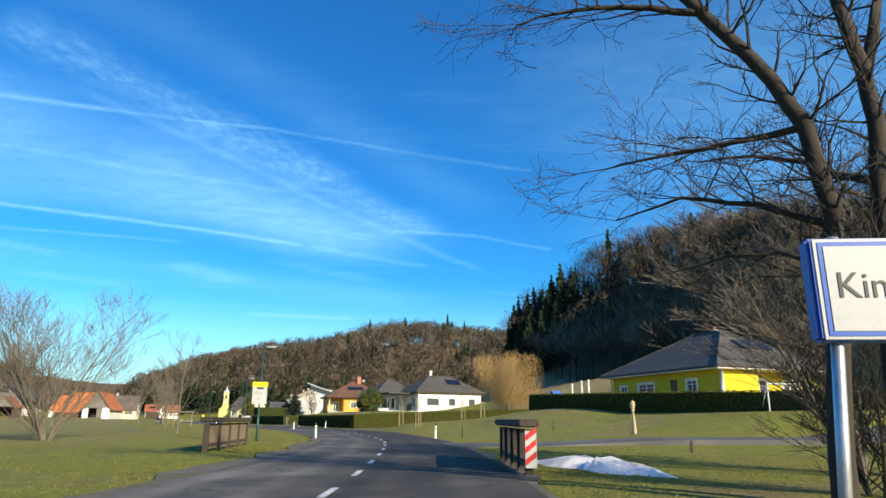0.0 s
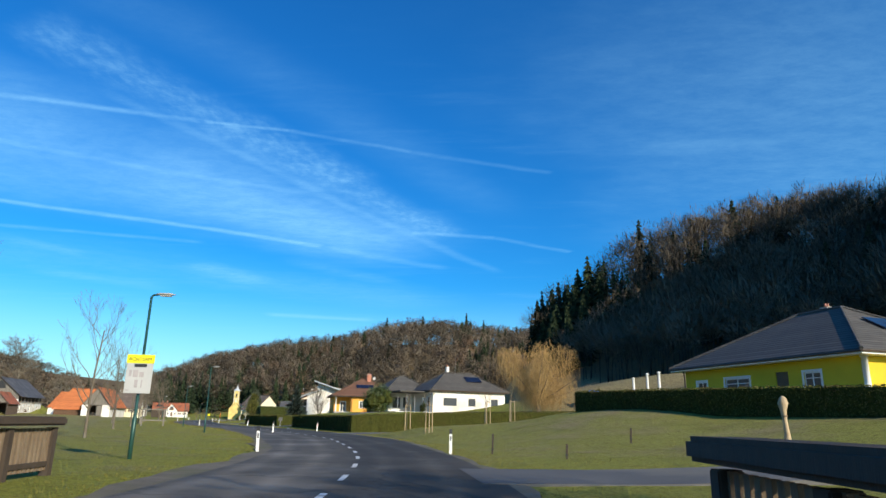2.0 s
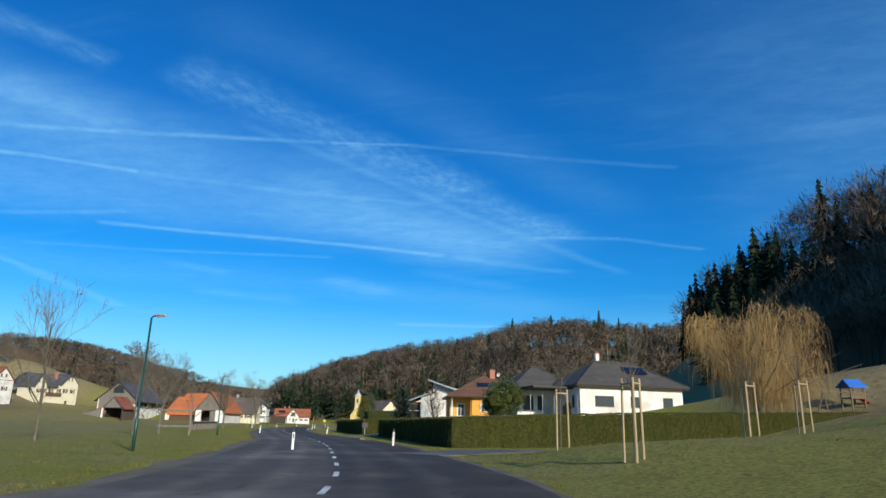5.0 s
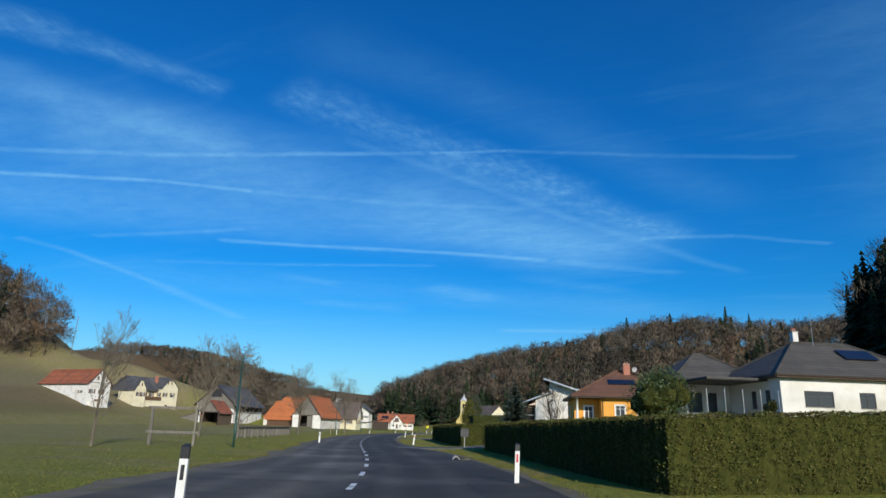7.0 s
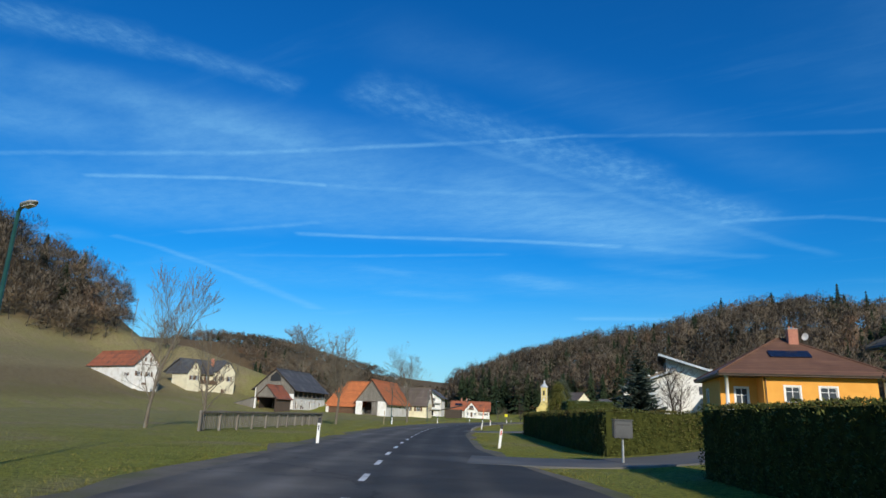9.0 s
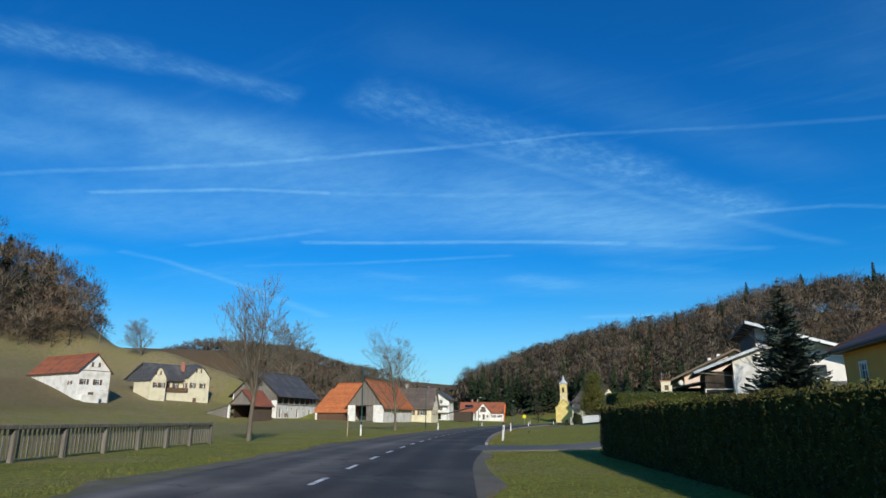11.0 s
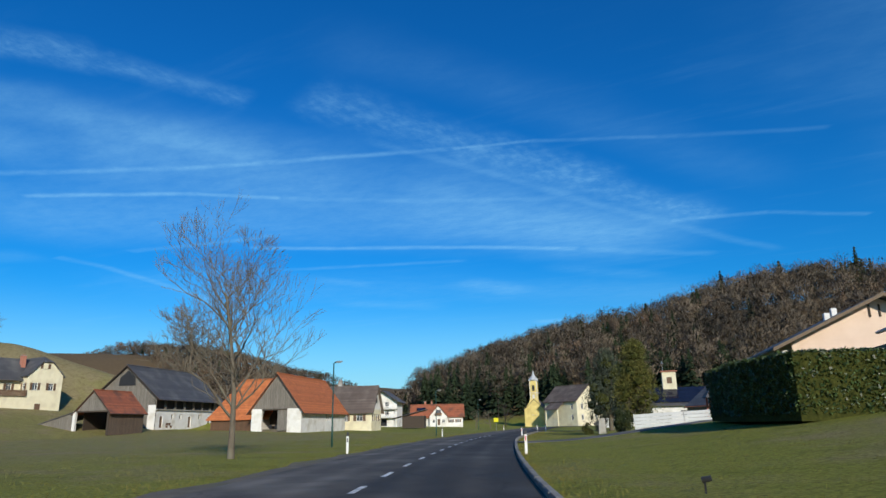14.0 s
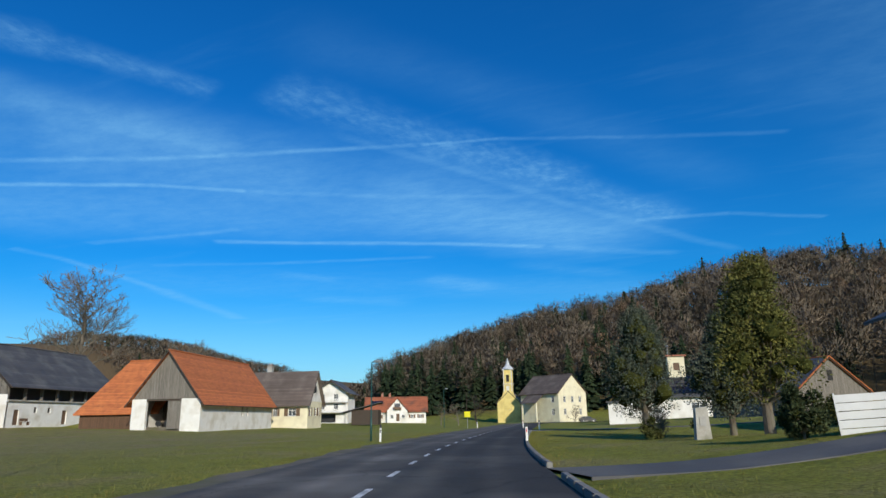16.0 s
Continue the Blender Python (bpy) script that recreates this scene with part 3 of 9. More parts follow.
# ---- mesh tools ----
class Mesh:
    """A plain list of vertices and faces; every add_ call puts one solid in."""

    def __init__(self):
        self.v, self.f = [], []

    def add(self, verts, faces):
        n = len(self.v)
        self.v.extend(tuple(p) for p in verts)
        self.f.extend(tuple(i + n for i in f) for f in faces)
        return self

    def box(self, x0, y0, z0, x1, y1, z1, m=None):
        c = [(x0, y0, z0), (x1, y0, z0), (x1, y1, z0), (x0, y1, z0), (x0, y0, z1), (x1, y0, z1), (x1, y1, z1), (x0, y1, z1)]
        if m:
            c = [m @ Vector(p) for p in c]
        return self.add(c, [(0, 3, 2, 1), (4, 5, 6, 7), (0, 1, 5, 4), (1, 2, 6, 5), (2, 3, 7, 6), (3, 0, 4, 7)])

    def soft_box(self, x0, y0, z0, x1, y1, z1, r, m=None):
        """A box whose edges are cut off by r."""
        bm = bmesh.new()
        bmesh.ops.create_cube(bm, size=1.0)
        for p in bm.verts:
            p.co = Vector((x0 + (p.co.x + 0.5) * (x1 - x0), y0 + (p.co.y + 0.5) * (y1 - y0), z0 + (p.co.z + 0.5) * (z1 - z0)))
        bmesh.ops.bevel(bm, geom=bm.edges[:], offset=r, segments=2, affect="EDGES")
        bm.verts.index_update()
        vs = [m @ p.co if m else p.co for p in bm.verts]
        self.add(vs, [[p.index for p in f.verts] for f in bm.faces])
        bm.free()
        return self

    def prism(self, outline, y0, y1):
        """An outline in x and z, drawn out from y0 to y1."""
        n = len(outline)
        v = [(x, y0, z) for x, z in outline] + [(x, y1, z) for x, z in outline]
        f = [tuple(range(n)), tuple(range(2 * n - 1, n - 1, -1))]
        f += [(i, i + n, (i + 1) % n + n, (i + 1) % n) for i in range(n)]
        return self.add(v, f)

    def slab(self, corners, thick):
        """A flat plate: its upper corners in turn, and its thickness straight down."""
        n = len(corners)
        v = [tuple(p) for p in corners] + [(p[0], p[1], p[2] - thick) for p in corners]
        f = [tuple(range(n)), tuple(range(2 * n - 1, n - 1, -1))]
        f += [(i, i + n, (i + 1) % n + n, (i + 1) % n) for i in range(n)]
        return self.add(v, f)

    def tube(self, points, radii, sides=6, cap=True):
        rings = []
        pts = [Vector(p) for p in points]
        up = Vector((0.31, 0.17, 0.93))
        for i, p in enumerate(pts):
            d = (pts[min(i + 1, len(pts) - 1)] - pts[max(i - 1, 0)])
            d = d.normalized() if d.length > 1e-9 else Vector((0, 0, 1))
            a = d.cross(up if abs(d.dot(up)) < 0.98 else Vector((1, 0, 0))).normalized()
            b = d.cross(a)
            rings.append([p + (a * math.cos(2 * math.pi * k / sides) + b * math.sin(2 * math.pi * k / sides)) * radii[i] for k in range(sides)])
        v = [q for r in rings for q in r]
        f = []
        for i in range(len(rings) - 1):
            for k in range(sides):
                k2 = (k + 1) % sides
                f.append((i * sides + k, (i + 1) * sides + k, (i + 1) * sides + k2, i * sides + k2))
        if cap:
            f.append(tuple(range(sides)))
            f.append(tuple(range(len(v) - 1, len(v) - sides - 1, -1)))
        return self.add(v, f)

    def data(self, name, material, smooth=False):
        me = bpy.data.meshes.new(name)
        me.from_pydata(self.v, [], self.f)
        me.materials.append(material)
        if smooth:
            me.polygons.foreach_set("use_smooth", [True] * len(me.polygons))
        me.update()
        return me


def part(name, mesh, material, parent=None, label="", smooth=False, at=None):
    ob = new(name, mesh.data(name, material, smooth) if isinstance(mesh, Mesh) else mesh)
    ob.parent = parent
    if at is not None:
        ob.matrix_basis = at
    if label:
        tagged(ob, label)
    return ob


def thing(name, where, label, category, group="", kind=""):
    ob = new(name)
    ob.empty_display_size = 0.3
    ob.matrix_basis = where
    return tagged(ob, label, category, group, kind)


def single(name, mesh, material, where, label, category, group="", kind="", smooth=False):
    ob = new(name, mesh.data(name, material, smooth))
    ob.matrix_basis = where
    return tagged(ob, label, category, group, kind)


def smoothstep(lo, hi, v):
    t = min(1.0, max(0.0, (v - lo) / (hi - lo)))
    return t * t * (3 - 2 * t)

# ---- the road's line and the lie of the land ----
AXIS = [(12.5, -260), (11.0, -120), (10.0, -40), (9.6, -8), (9.1, 4), (8.3, 14), (7.3, 22), (5.9, 29), (3.7, 37), (0.4, 47.3), (-4.5, 58.3), (-10.2, 70), (-16.4, 81),
        (-25.8, 96.2), (-33.6, 109.5), (-43.8, 127.8), (-52.1, 144.4), (-59.4, 160.6), (-67.2, 180), (-74.7, 200.5), (-82.4, 226), (-88.5, 248), (-96, 276), (-104, 305), (-107, 330),
        (-99, 352), (-84, 372), (-50, 400)]


def spline(points, step):
    out = []
    n = len(points)
    for i in range(n - 1):
        p0, p1, p2, p3 = (Vector(points[min(max(k, 0), n - 1)]) for k in (i - 1, i, i + 1, i + 2))
        count = max(2, int((p2 - p1).length / step))
        for k in range(count):
            t = k / count
            out.append(0.5 * ((2 * p1) + (p2 - p0) * t + (2 * p0 - 5 * p1 + 4 * p2 - p3) * t * t + (3 * p1 - p0 - 3 * p2 + p3) * t ** 3))
    out.append(Vector(points[-1]))
    return out


ROAD = spline(AXIS, 2.0)
ROAD_XY = np.array([(p.x, p.y) for p in ROAD])


def road_frame(i):
    d = (ROAD[min(i + 1, len(ROAD) - 1)] - ROAD[max(i - 1, 0)]).normalized()
    return ROAD[i], d, Vector((d.y, -d.x))          # place, ahead, right


def across_road(X, Y):
    """Distance from the centre line, positive to the right of it, and the index along it."""
    X, Y = np.asarray(X, float).ravel(), np.asarray(Y, float).ravel()
    best, idx = np.full(X.shape, 1e9), np.zeros(X.shape, int)
    for s in range(0, len(ROAD_XY)):
        d = (X - ROAD_XY[s, 0]) ** 2 + (Y - ROAD_XY[s, 1]) ** 2
        k = d < best
        best[k], idx[k] = d[k], s
    nxt, prv = np.minimum(idx + 1, len(ROAD_XY) - 1), np.maximum(idx - 1, 0)
    t = ROAD_XY[nxt] - ROAD_XY[prv]
    side = np.sign(t[:, 1] * (X - ROAD_XY[idx, 0]) - t[:, 0] * (Y - ROAD_XY[idx, 1]))
    return np.sqrt(best) * np.where(side == 0, 1, side), idx


def sstep(lo, hi, v):
    t = np.clip((v - lo) / (hi - lo), 0, 1)
    return t * t * (3 - 2 * t)


def ridge(X, Y, p0, p1, h0, h1, w0, w1, power=1.0):
    """A hill along a line: full height within w0 of it, none beyond w1."""
    dx, dy = p1[0] - p0[0], p1[1] - p0[1]
    t = np.clip(((X - p0[0]) * dx + (Y - p0[1]) * dy) / (dx * dx + dy * dy), 0, 1)
    d = np.hypot(X - p0[0] - t * dx, Y - p0[1] - t * dy)
    return (h0 + (h1 - h0) * t) * (1 - sstep(w0, w1, d)) ** power


def land(X, Y):
    """Ground height for arrays of x and y."""
    shape = np.shape(X)
    X, Y = np.asarray(X, float).ravel(), np.asarray(Y, float).ravel()
    d, _ = across_road(X, Y)
    right, left = np.maximum(d, 0), np.maximum(-d, 0)
    # lawns that climb from the road on its right-hand side
    lawn = (2.6 - 0.9 * sstep(118, 160, Y)) * sstep(5.5, 24, right) * sstep(28, 50, Y) * (1 - sstep(192, 216, Y))
    lawn += 0.5 * sstep(6, 16, right) * sstep(10, 28, Y) * (1 - sstep(28, 50, Y))
    lawn += 0.9 * sstep(10, 40, right) * sstep(190, 215, Y)
    lee = (X + 2.6) * -0.63 + (Y - 71) * 0.777         # behind the front hedge of the white house's garden
    lawn *= 1 - 0.93 * sstep(-20, -5, lee) * (1 - sstep(3, 16, lee)) * sstep(54, 62, Y) * (1 - sstep(98, 112, Y))
    lawn *= 1 - 0.8 * sstep(100, 112, Y) * (1 - sstep(128, 140, Y)) * (1 - sstep(7, 16, right))
    rise = (X - 19) * 0.845 + (Y - 55.5) * 0.534
    lawn = np.maximum(lawn, 2.25 * sstep(-16, 3, rise) * sstep(19, 27, Y) * (1 - sstep(52, 64, Y)) * (d > 0) * sstep(6, 14, right))
    lawn = lawn + sstep(5.5, 8.5, right) * (0.62 * np.exp(-((X - 6.0) ** 2 + (Y - 54.5) ** 2) / 42) - 0.75 * np.exp(-((X - 14.0) ** 2 + (Y - 62.5) ** 2) / 30)) * (d > 0)
    z = lawn
    # wooded hill on the right, meadow at its foot
    inside = np.minimum(X - 50 + (Y - 140) * 0.125, (X - 50 + (Y - 140) * 0.9) / 1.35)
    inside = np.minimum(inside, (300 - Y) * 0.8)
    near = (7.5 + 9 * sstep(150, 250, Y)) * sstep(-28, 3, inside) + (40 + 5 * sstep(150, 230, Y)) * sstep(0, 1, (inside + 4) / (100 - 36 * sstep(150, 230, Y)))
    # southern shoulder and ridge added out of view, to keep the near wood shaded
    shoulder = 28 * sstep(2, 40, X - 10.3 - (Y + 17) * 0.70) * sstep(38, 82, Y) * (1 - sstep(180, 300, Y)) * sstep(70, 100, X) * (1 - sstep(230, 420, X))
    near = np.maximum(near + shoulder, ridge(X, Y, (140, 82), (330, 235), 82, 90, 15, 78)) + ridge(X, Y, (42, 276), (64, 263), 9, 7, 8, 32)
    meadow = 7.4 * sstep(-4, 46, X + (Y - 130) * 0.12) * sstep(60, 98, Y) * sstep(-80, 40, X)
    far = np.maximum.reduce([ridge(X, Y, (60, 590), (-25, 598), 56, 67, 20, 250), ridge(X, Y, (-25, 598), (-110, 612), 67, 53, 20, 250), ridge(X, Y, (-110, 612), (-215, 690), 53, 47, 20, 240),
                             ridge(X, Y, (-215, 690), (-260, 800), 48, 38, 20, 215), ridge(X, Y, (-260, 800), (-350, 760), 38, 2, 20, 150), ridge(X, Y, (60, 590), (330, 420), 58, 68, 30, 240)])
    far = far * (1 - 0.55 * sstep(235, 310, -X))
    # left: farm slope, wooded knoll, far hills
    slope = np.interp(left, [70, 94, 104, 115, 160, 230, 300], [0, 4.8, 7.8, 10.6, 19, 36, 44]) * (1 - sstep(222, 290, Y))
    brow = np.maximum(ridge(X, Y, (-265, 238), (-218, 243), 8.5, 10.5, 6, 42), ridge(X, Y, (-218, 243), (-188, 257), 10.5, 8.5, 5, 28)) * sstep(-8, 20, Y - 214 + (X + 178) * 0.12)
    knoll = ridge(X, Y, (-328, 190), (-340, 255), 27, 25, 14, 100)
    back = np.maximum.reduce([ridge(X, Y, (-900, 420), (-640, 600), 74, 70, 60, 330), ridge(X, Y, (-640, 600), (-520, 800), 70, 42, 40, 260), ridge(X, Y, (-520, 800), (-330, 1050), 42, 34, 40, 260)])
    rest = 0.9 * sstep(25, 60, left) * sstep(205, 235, Y)
    z = z + np.maximum(near * sstep(12, 60, right), meadow * sstep(12, 44, right)) + far * sstep(330, 420, Y + np.maximum(0, X + 60) * 0.5) + slope + (brow + knoll) * (d < 0) + back * (d < 0) + rest
    z = z - 1.7 * np.exp(-((X - 14) ** 2 / 60 + (Y - 107) ** 2 / 110))       # level garden before the white house
    z = z - 1.45 * np.exp(-((X - 28) ** 2 + (Y - 100) ** 2) / 75)       # level play ground behind the hedge
    bumps = 0.05 * np.sin(X * 0.31 + 1.3 * np.sin(Y * 0.17)) * np.cos(Y * 0.23)
    z = z + bumps * sstep(6, 14, np.abs(d))
    z = z - 0.12 * (1 - sstep(3.0, 5.2, np.abs(d))) * 1.0 - 0.02
    return z.reshape(shape)


def ground_at(x, y):
    return float(land(np.array([x]), np.array([y]))[0])


def build_ground():
    def axis(lo, hi, fine_lo, fine_hi, step):
        mid = list(np.arange(fine_lo, fine_hi + 0.01, step))
        out, s, p = [], step, fine_hi
        while p < hi:
            s *= 1.18
            p += s
            out.append(min(p, hi))
        low, s, p = [], step, fine_lo
        while p > lo:
            s *= 1.18
            p -= s
            low.append(max(p, lo))
        return np.array(low[::-1] + mid + out)

    xs, ys = axis(-2600, 2200, -200, 60, 1.7), axis(-1400, 2800, -24, 330, 1.7)
    X, Y = np.meshgrid(xs, ys)
    Z = land(X, Y)
    nx, ny = len(xs), len(ys)
    me = bpy.data.meshes.new("ground")
    idx = np.arange(nx * ny).reshape(ny, nx)
    quads = np.stack([idx[:-1, :-1], idx[:-1, 1:], idx[1:, 1:], idx[1:, :-1]], -1).reshape(-1, 4)
    me.from_pydata(np.stack([X, Y, Z], -1).reshape(-1, 3).tolist(), [], quads.tolist())
    me.polygons.foreach_set("use_smooth", [True] * len(me.polygons))
    d, _ = across_road(X, Y)
    d = d.reshape(X.shape)
    x, y = X, Y
    dry = 1.9 * sstep(3, 26, -d) * (1 - sstep(110, 130, -d)) * (1 - sstep(220, 260, y)) * 0.27
    dry = dry + 1.0 * sstep(14, 24, x) * sstep(78, 90, y) * (d > 0)
    dry = dry + 0.80 * sstep(84, 110, -d)
    dry = dry + 0.26 * (d > 0) * sstep(22, 40, y) * (1 - sstep(58, 74, y)) + 0.12 * (d > 0) * (1 - sstep(22, 40, y))
    soil = 0.42 * sstep(0, 8, -d - 70 - 0.12 * (y - 100)) * (1 - sstep(0, 8, -d - 96 - 0.15 * (y - 100))) * sstep(100, 120, y) * (1 - sstep(185, 205, y))
    inside = np.minimum(x - 50 + (y - 140) * 0.125, (x - 50 + (y - 140) * 0.9) / 1.35)
    wood = np.maximum(sstep(0, 6, inside) * (d > 0), sstep(0, 14, y - 392 + np.maximum(0, x + 60) * 0.55 - np.maximum(0, -x - 185) * 1.6) * (x > -420))
    wood = np.maximum(wood, 1 - sstep(58, 68, np.hypot(x + 318, (y - 212) * 0.93)))
    wood = np.maximum(wood, sstep(0, 20, y - 330 + (x + 360) * 0.35) * (x < -245))
    soil = np.maximum(soil, 0.9 * wood)
    for name, a in (("dry", dry), ("soil", soil)):
        at = me.attributes.new(name, "FLOAT", "POINT")
        at.data.foreach_set("value", np.clip(a, 0, 1).ravel().astype(np.float32))
    me.materials.append(M["grass"])
    me.update()
    tagged(new("ground", me), "winter grass meadow and wooded hills, green and straw-coloured", "ground", kind="structure")


build_ground()


def strip(offset_a, offset_b, z, i0=0, i1=None, drop=0.0):
    """A band along the road between two offsets from its centre line (numbers or functions of the index)."""
    m = Mesh()
    i1 = len(ROAD) if i1 is None else i1
    v, f = [], []
    for n, i in enumerate(range(i0, i1)):
        p, ahead, right = road_frame(i)
        a = offset_a(i) if callable(offset_a) else offset_a
        b = offset_b(i) if callable(offset_b) else offset_b
        for k in range(5):
            o = a + (b - a) * k / 4
            v.append((p.x + right.x * o, p.y + right.y * o, z))
        for o in (a, b):
            v.append((p.x + right.x * o, p.y + right.y * o, z - 0.25))
        if n:
            s, e = (n - 1) * 7, n * 7
            for k in range(4):
                f.append((s + k, s + k + 1, e + k + 1, e + k))
            f.append((s, e, e + 5, s + 5))
            f.append((s + 4, s + 6, e + 6, e + 4))
    return m.add(v, f)


def wide_right(i):
    y = ROAD[i].y
    return 3.8 + 0.9 * smoothstep(30, 48, y) * (1 - smoothstep(86, 97, y)) - 0.5 * smoothstep(96, 102, y) * (1 - smoothstep(118, 130, y))


def wide_left(i):
    y = ROAD[i].y
    return -(3.6 + 0.9 * smoothstep(30, 45, y) * (1 - smoothstep(68, 84, y)))


def index_at(y):
    return min(range(len(ROAD)), key=lambda i: abs(ROAD[i].y - y) + (1000 if i > len(ROAD) - 30 and y < 340 else 0))


def road_sheet():
    """The asphalt in one sheet that knows how far each point lies from the centre line."""
    v, f, off, cols = [], [], [], 17
    for i in range(len(ROAD)):
        p, ahead, right = road_frame(i)
        a, b = wide_left(i), wide_right(i)
        for k in range(cols):
            o = a + (b - a) * k / (cols - 1)
            v.append((p.x + right.x * o, p.y + right.y * o, 0.0 if 0 < k < cols - 1 else -0.012))
            off.append(o)
        if i:
            s, e = (i - 1) * cols, i * cols
            f += [(s + k, s + k + 1, e + k + 1, e + k) for k in range(cols - 1)]
    ob = part("road", Mesh().add(v, f), M["asphalt"])
    ob.data.attributes.new("across", "FLOAT", "POINT").data.foreach_set("value", np.array(off, np.float32))
    return ob


def ragged(i, size):
    return size * (0.35 * math.sin(i * 1.1) * math.sin(i * 0.37 + 1) + 0.22 * math.sin(i * 2.3 + 0.6) + 0.12 * math.sin(i * 4.9))


tagged(road_sheet(), "dark worn asphalt village road", "road", kind="structure")
tagged(part("road_shoulder", strip(lambda i: wide_left(i) - 0.75 - ragged(i, 1.0), lambda i: wide_left(i) + 0.1, -0.012), M["gravel"]), "gravel and dirt shoulder beside the road", "shoulder", kind="structure")
tagged(part("road_edge", strip(lambda i: wide_right(i) - 0.1, lambda i: wide_right(i) + 0.38 + ragged(i, 0.6), -0.015, 0, index_at(128)), M["gravel"]), "dirt and gravel edge of the asphalt", "shoulder", kind="structure")


def lane_dashes():
    run, gap, pos, nextd = 1.6, 2.6, 0.0, 2.0
    lengths = [0.0]
    for i in range(1, len(ROAD)):
        lengths.append(lengths[-1] + (ROAD[i] - ROAD[i - 1]).length)

    def at(s):
        for i in range(1, len(ROAD)):
            if lengths[i] >= s:
                t = (s - lengths[i - 1]) / (lengths[i] - lengths[i - 1])
                p = ROAD[i - 1].lerp(ROAD[i], t)
                d = (ROAD[i] - ROAD[i - 1]).normalized()
                return p, Vector((d.y, -d.x))
        return ROAD[-1], Vector((1, 0))

    home = thing("centre_line", pose(0, 0, 0), "broken white centre line painted on the asphalt", "road marking", kind="structure")
    s = 200.0
    while s < lengths[-1] - 60:
        m = Mesh()
        v = []
        for k in range(4):
            p, r = at(s + run * k / 3)
            v += [(p.x - r.x * 0.07, p.y - r.y * 0.07, 0.006), (p.x + r.x * 0.07, p.y + r.y * 0.07, 0.006)]
        m.add(v, [(0, 1, 3, 2), (2, 3, 5, 4), (4, 5, 7, 6)])
        part("dash", m, M["paint"], home)
        s += run + gap


lane_dashes()

# ---- buildings ----
def pierced(m, length, height, thick, holes, at, low=0.0):
    """A wall from x = 0 to length, its outer face on y = 0, with rectangular holes (x0, z0, x1, z1), in one piece."""
    xs = sorted({0.0, length, *[h[0] for h in holes], *[h[2] for h in holes]})
    zs = sorted({low, height, *[h[1] for h in holes], *[h[3] for h in holes]})
    nx, nz = len(xs), len(zs)
    solid = {(i, k): not any(h[0] < (xs[i] + xs[i + 1]) / 2 < h[2] and h[1] < (zs[k] + zs[k + 1]) / 2 < h[3] for h in holes) for i in range(nx - 1) for k in range(nz - 1)}
    v = [(x, y, z) for y in (0.0, thick) for z in zs for x in xs]
    v = [at @ Vector(p) for p in v] if at else v

    def n(i, k, back):
        return back * nx * nz + k * nx + i

    f = []
    for (i, k), full in solid.items():
        if not full:
            continue
        f += [(n(i, k, 0), n(i + 1, k, 0), n(i + 1, k + 1, 0), n(i, k + 1, 0)), (n(i, k + 1, 1), n(i + 1, k + 1, 1), n(i + 1, k, 1), n(i, k, 1))]
        for di, dk, a, b in ((-1, 0, (i, k + 1), (i, k)), (1, 0, (i + 1, k), (i + 1, k + 1)), (0, -1, (i, k), (i + 1, k)), (0, 1, (i + 1, k + 1), (i, k + 1))):
            if not solid.get((i + di, k + dk), False):
                f.append((n(*b, 0), n(*a, 0), n(*a, 1), n(*b, 1)))
    used = sorted({q for face in f for q in face})
    slot = {q: j for j, q in enumerate(used)}
    m.add([v[q] for q in used], [tuple(slot[q] for q in face) for face in f])


def side_frame(side, w, d):
    """Poses of the four outer wall planes of a block from (0, 0) to (w, d): x along the wall as seen from outside, y inwards."""
    return {"front": pose(0, 0, 0), "right": pose(w, 0, 0, 0, 0, 90), "back": pose(w, d, 0, 0, 0, 180), "left": pose(0, d, 0, 0, 0, -90)}[side]


def window_in(parent, at, x0, z0, x1, z1, frame_mat, cross=True, shutters=None, surround=None, sill=True, name="window"):
    """A framed window set back in its opening."""
    w = new(name)
    w.parent = parent
    w.matrix_basis = at @ pose(x0, 0, z0)
    W, H = x1 - x0, z1 - z0
    t = 0.075
    fr = Mesh()
    fr.box(0, 0.06, 0, W, 0.13, t).box(0, 0.06, H - t, W, 0.13, H).box(0, 0.06, t, t, 0.13, H - t).box(W - t, 0.06, t, W, 0.13, H - t)
    if cross:
        fr.box(W / 2 - 0.035, 0.06, t, W / 2 + 0.035, 0.125, H - t)
        if H > 1.0:
            fr.box(t, 0.065, H * 0.66, W - t, 0.12, H * 0.66 + 0.05)
    part("frame", fr, frame_mat, w)
    part("pane", Mesh().box(t, 0.09, t, W - t, 0.10, H - t), M["glass"], w)
    # black plate puts the unlit room's darkness behind the pane
    part("dark_room", Mesh().box(0, 0.28, 0, W, 0.30, H), M["black"], w)
    if sill:
        part("sill", Mesh().box(-0.08, -0.07, -0.06, W + 0.08, 0.06, 0.0), M["concrete"], w)
    if surround:
        s = Mesh()
        b = 0.16
        s.box(-b, -0.025, -0.0, 0, 0.0, H + b).box(W, -0.025, 0, W + b, 0.0, H + b).box(0, -0.025, H, W, 0, H + b)
        part("surround", s, surround, w)
    if shutters:
        for x in (-W * 0.5 - 0.03, W + 0.03):
            sh = Mesh().box(x, -0.05, 0, x + W * 0.5, -0.012, H)
            for k in range(7):
                z = H * (k + 0.6) / 7.4
                sh.box(x + 0.05, -0.065, z, x + W * 0.5 - 0.05, -0.05, z + 0.05)
            part("shutter", sh, shutters, w)
    return w


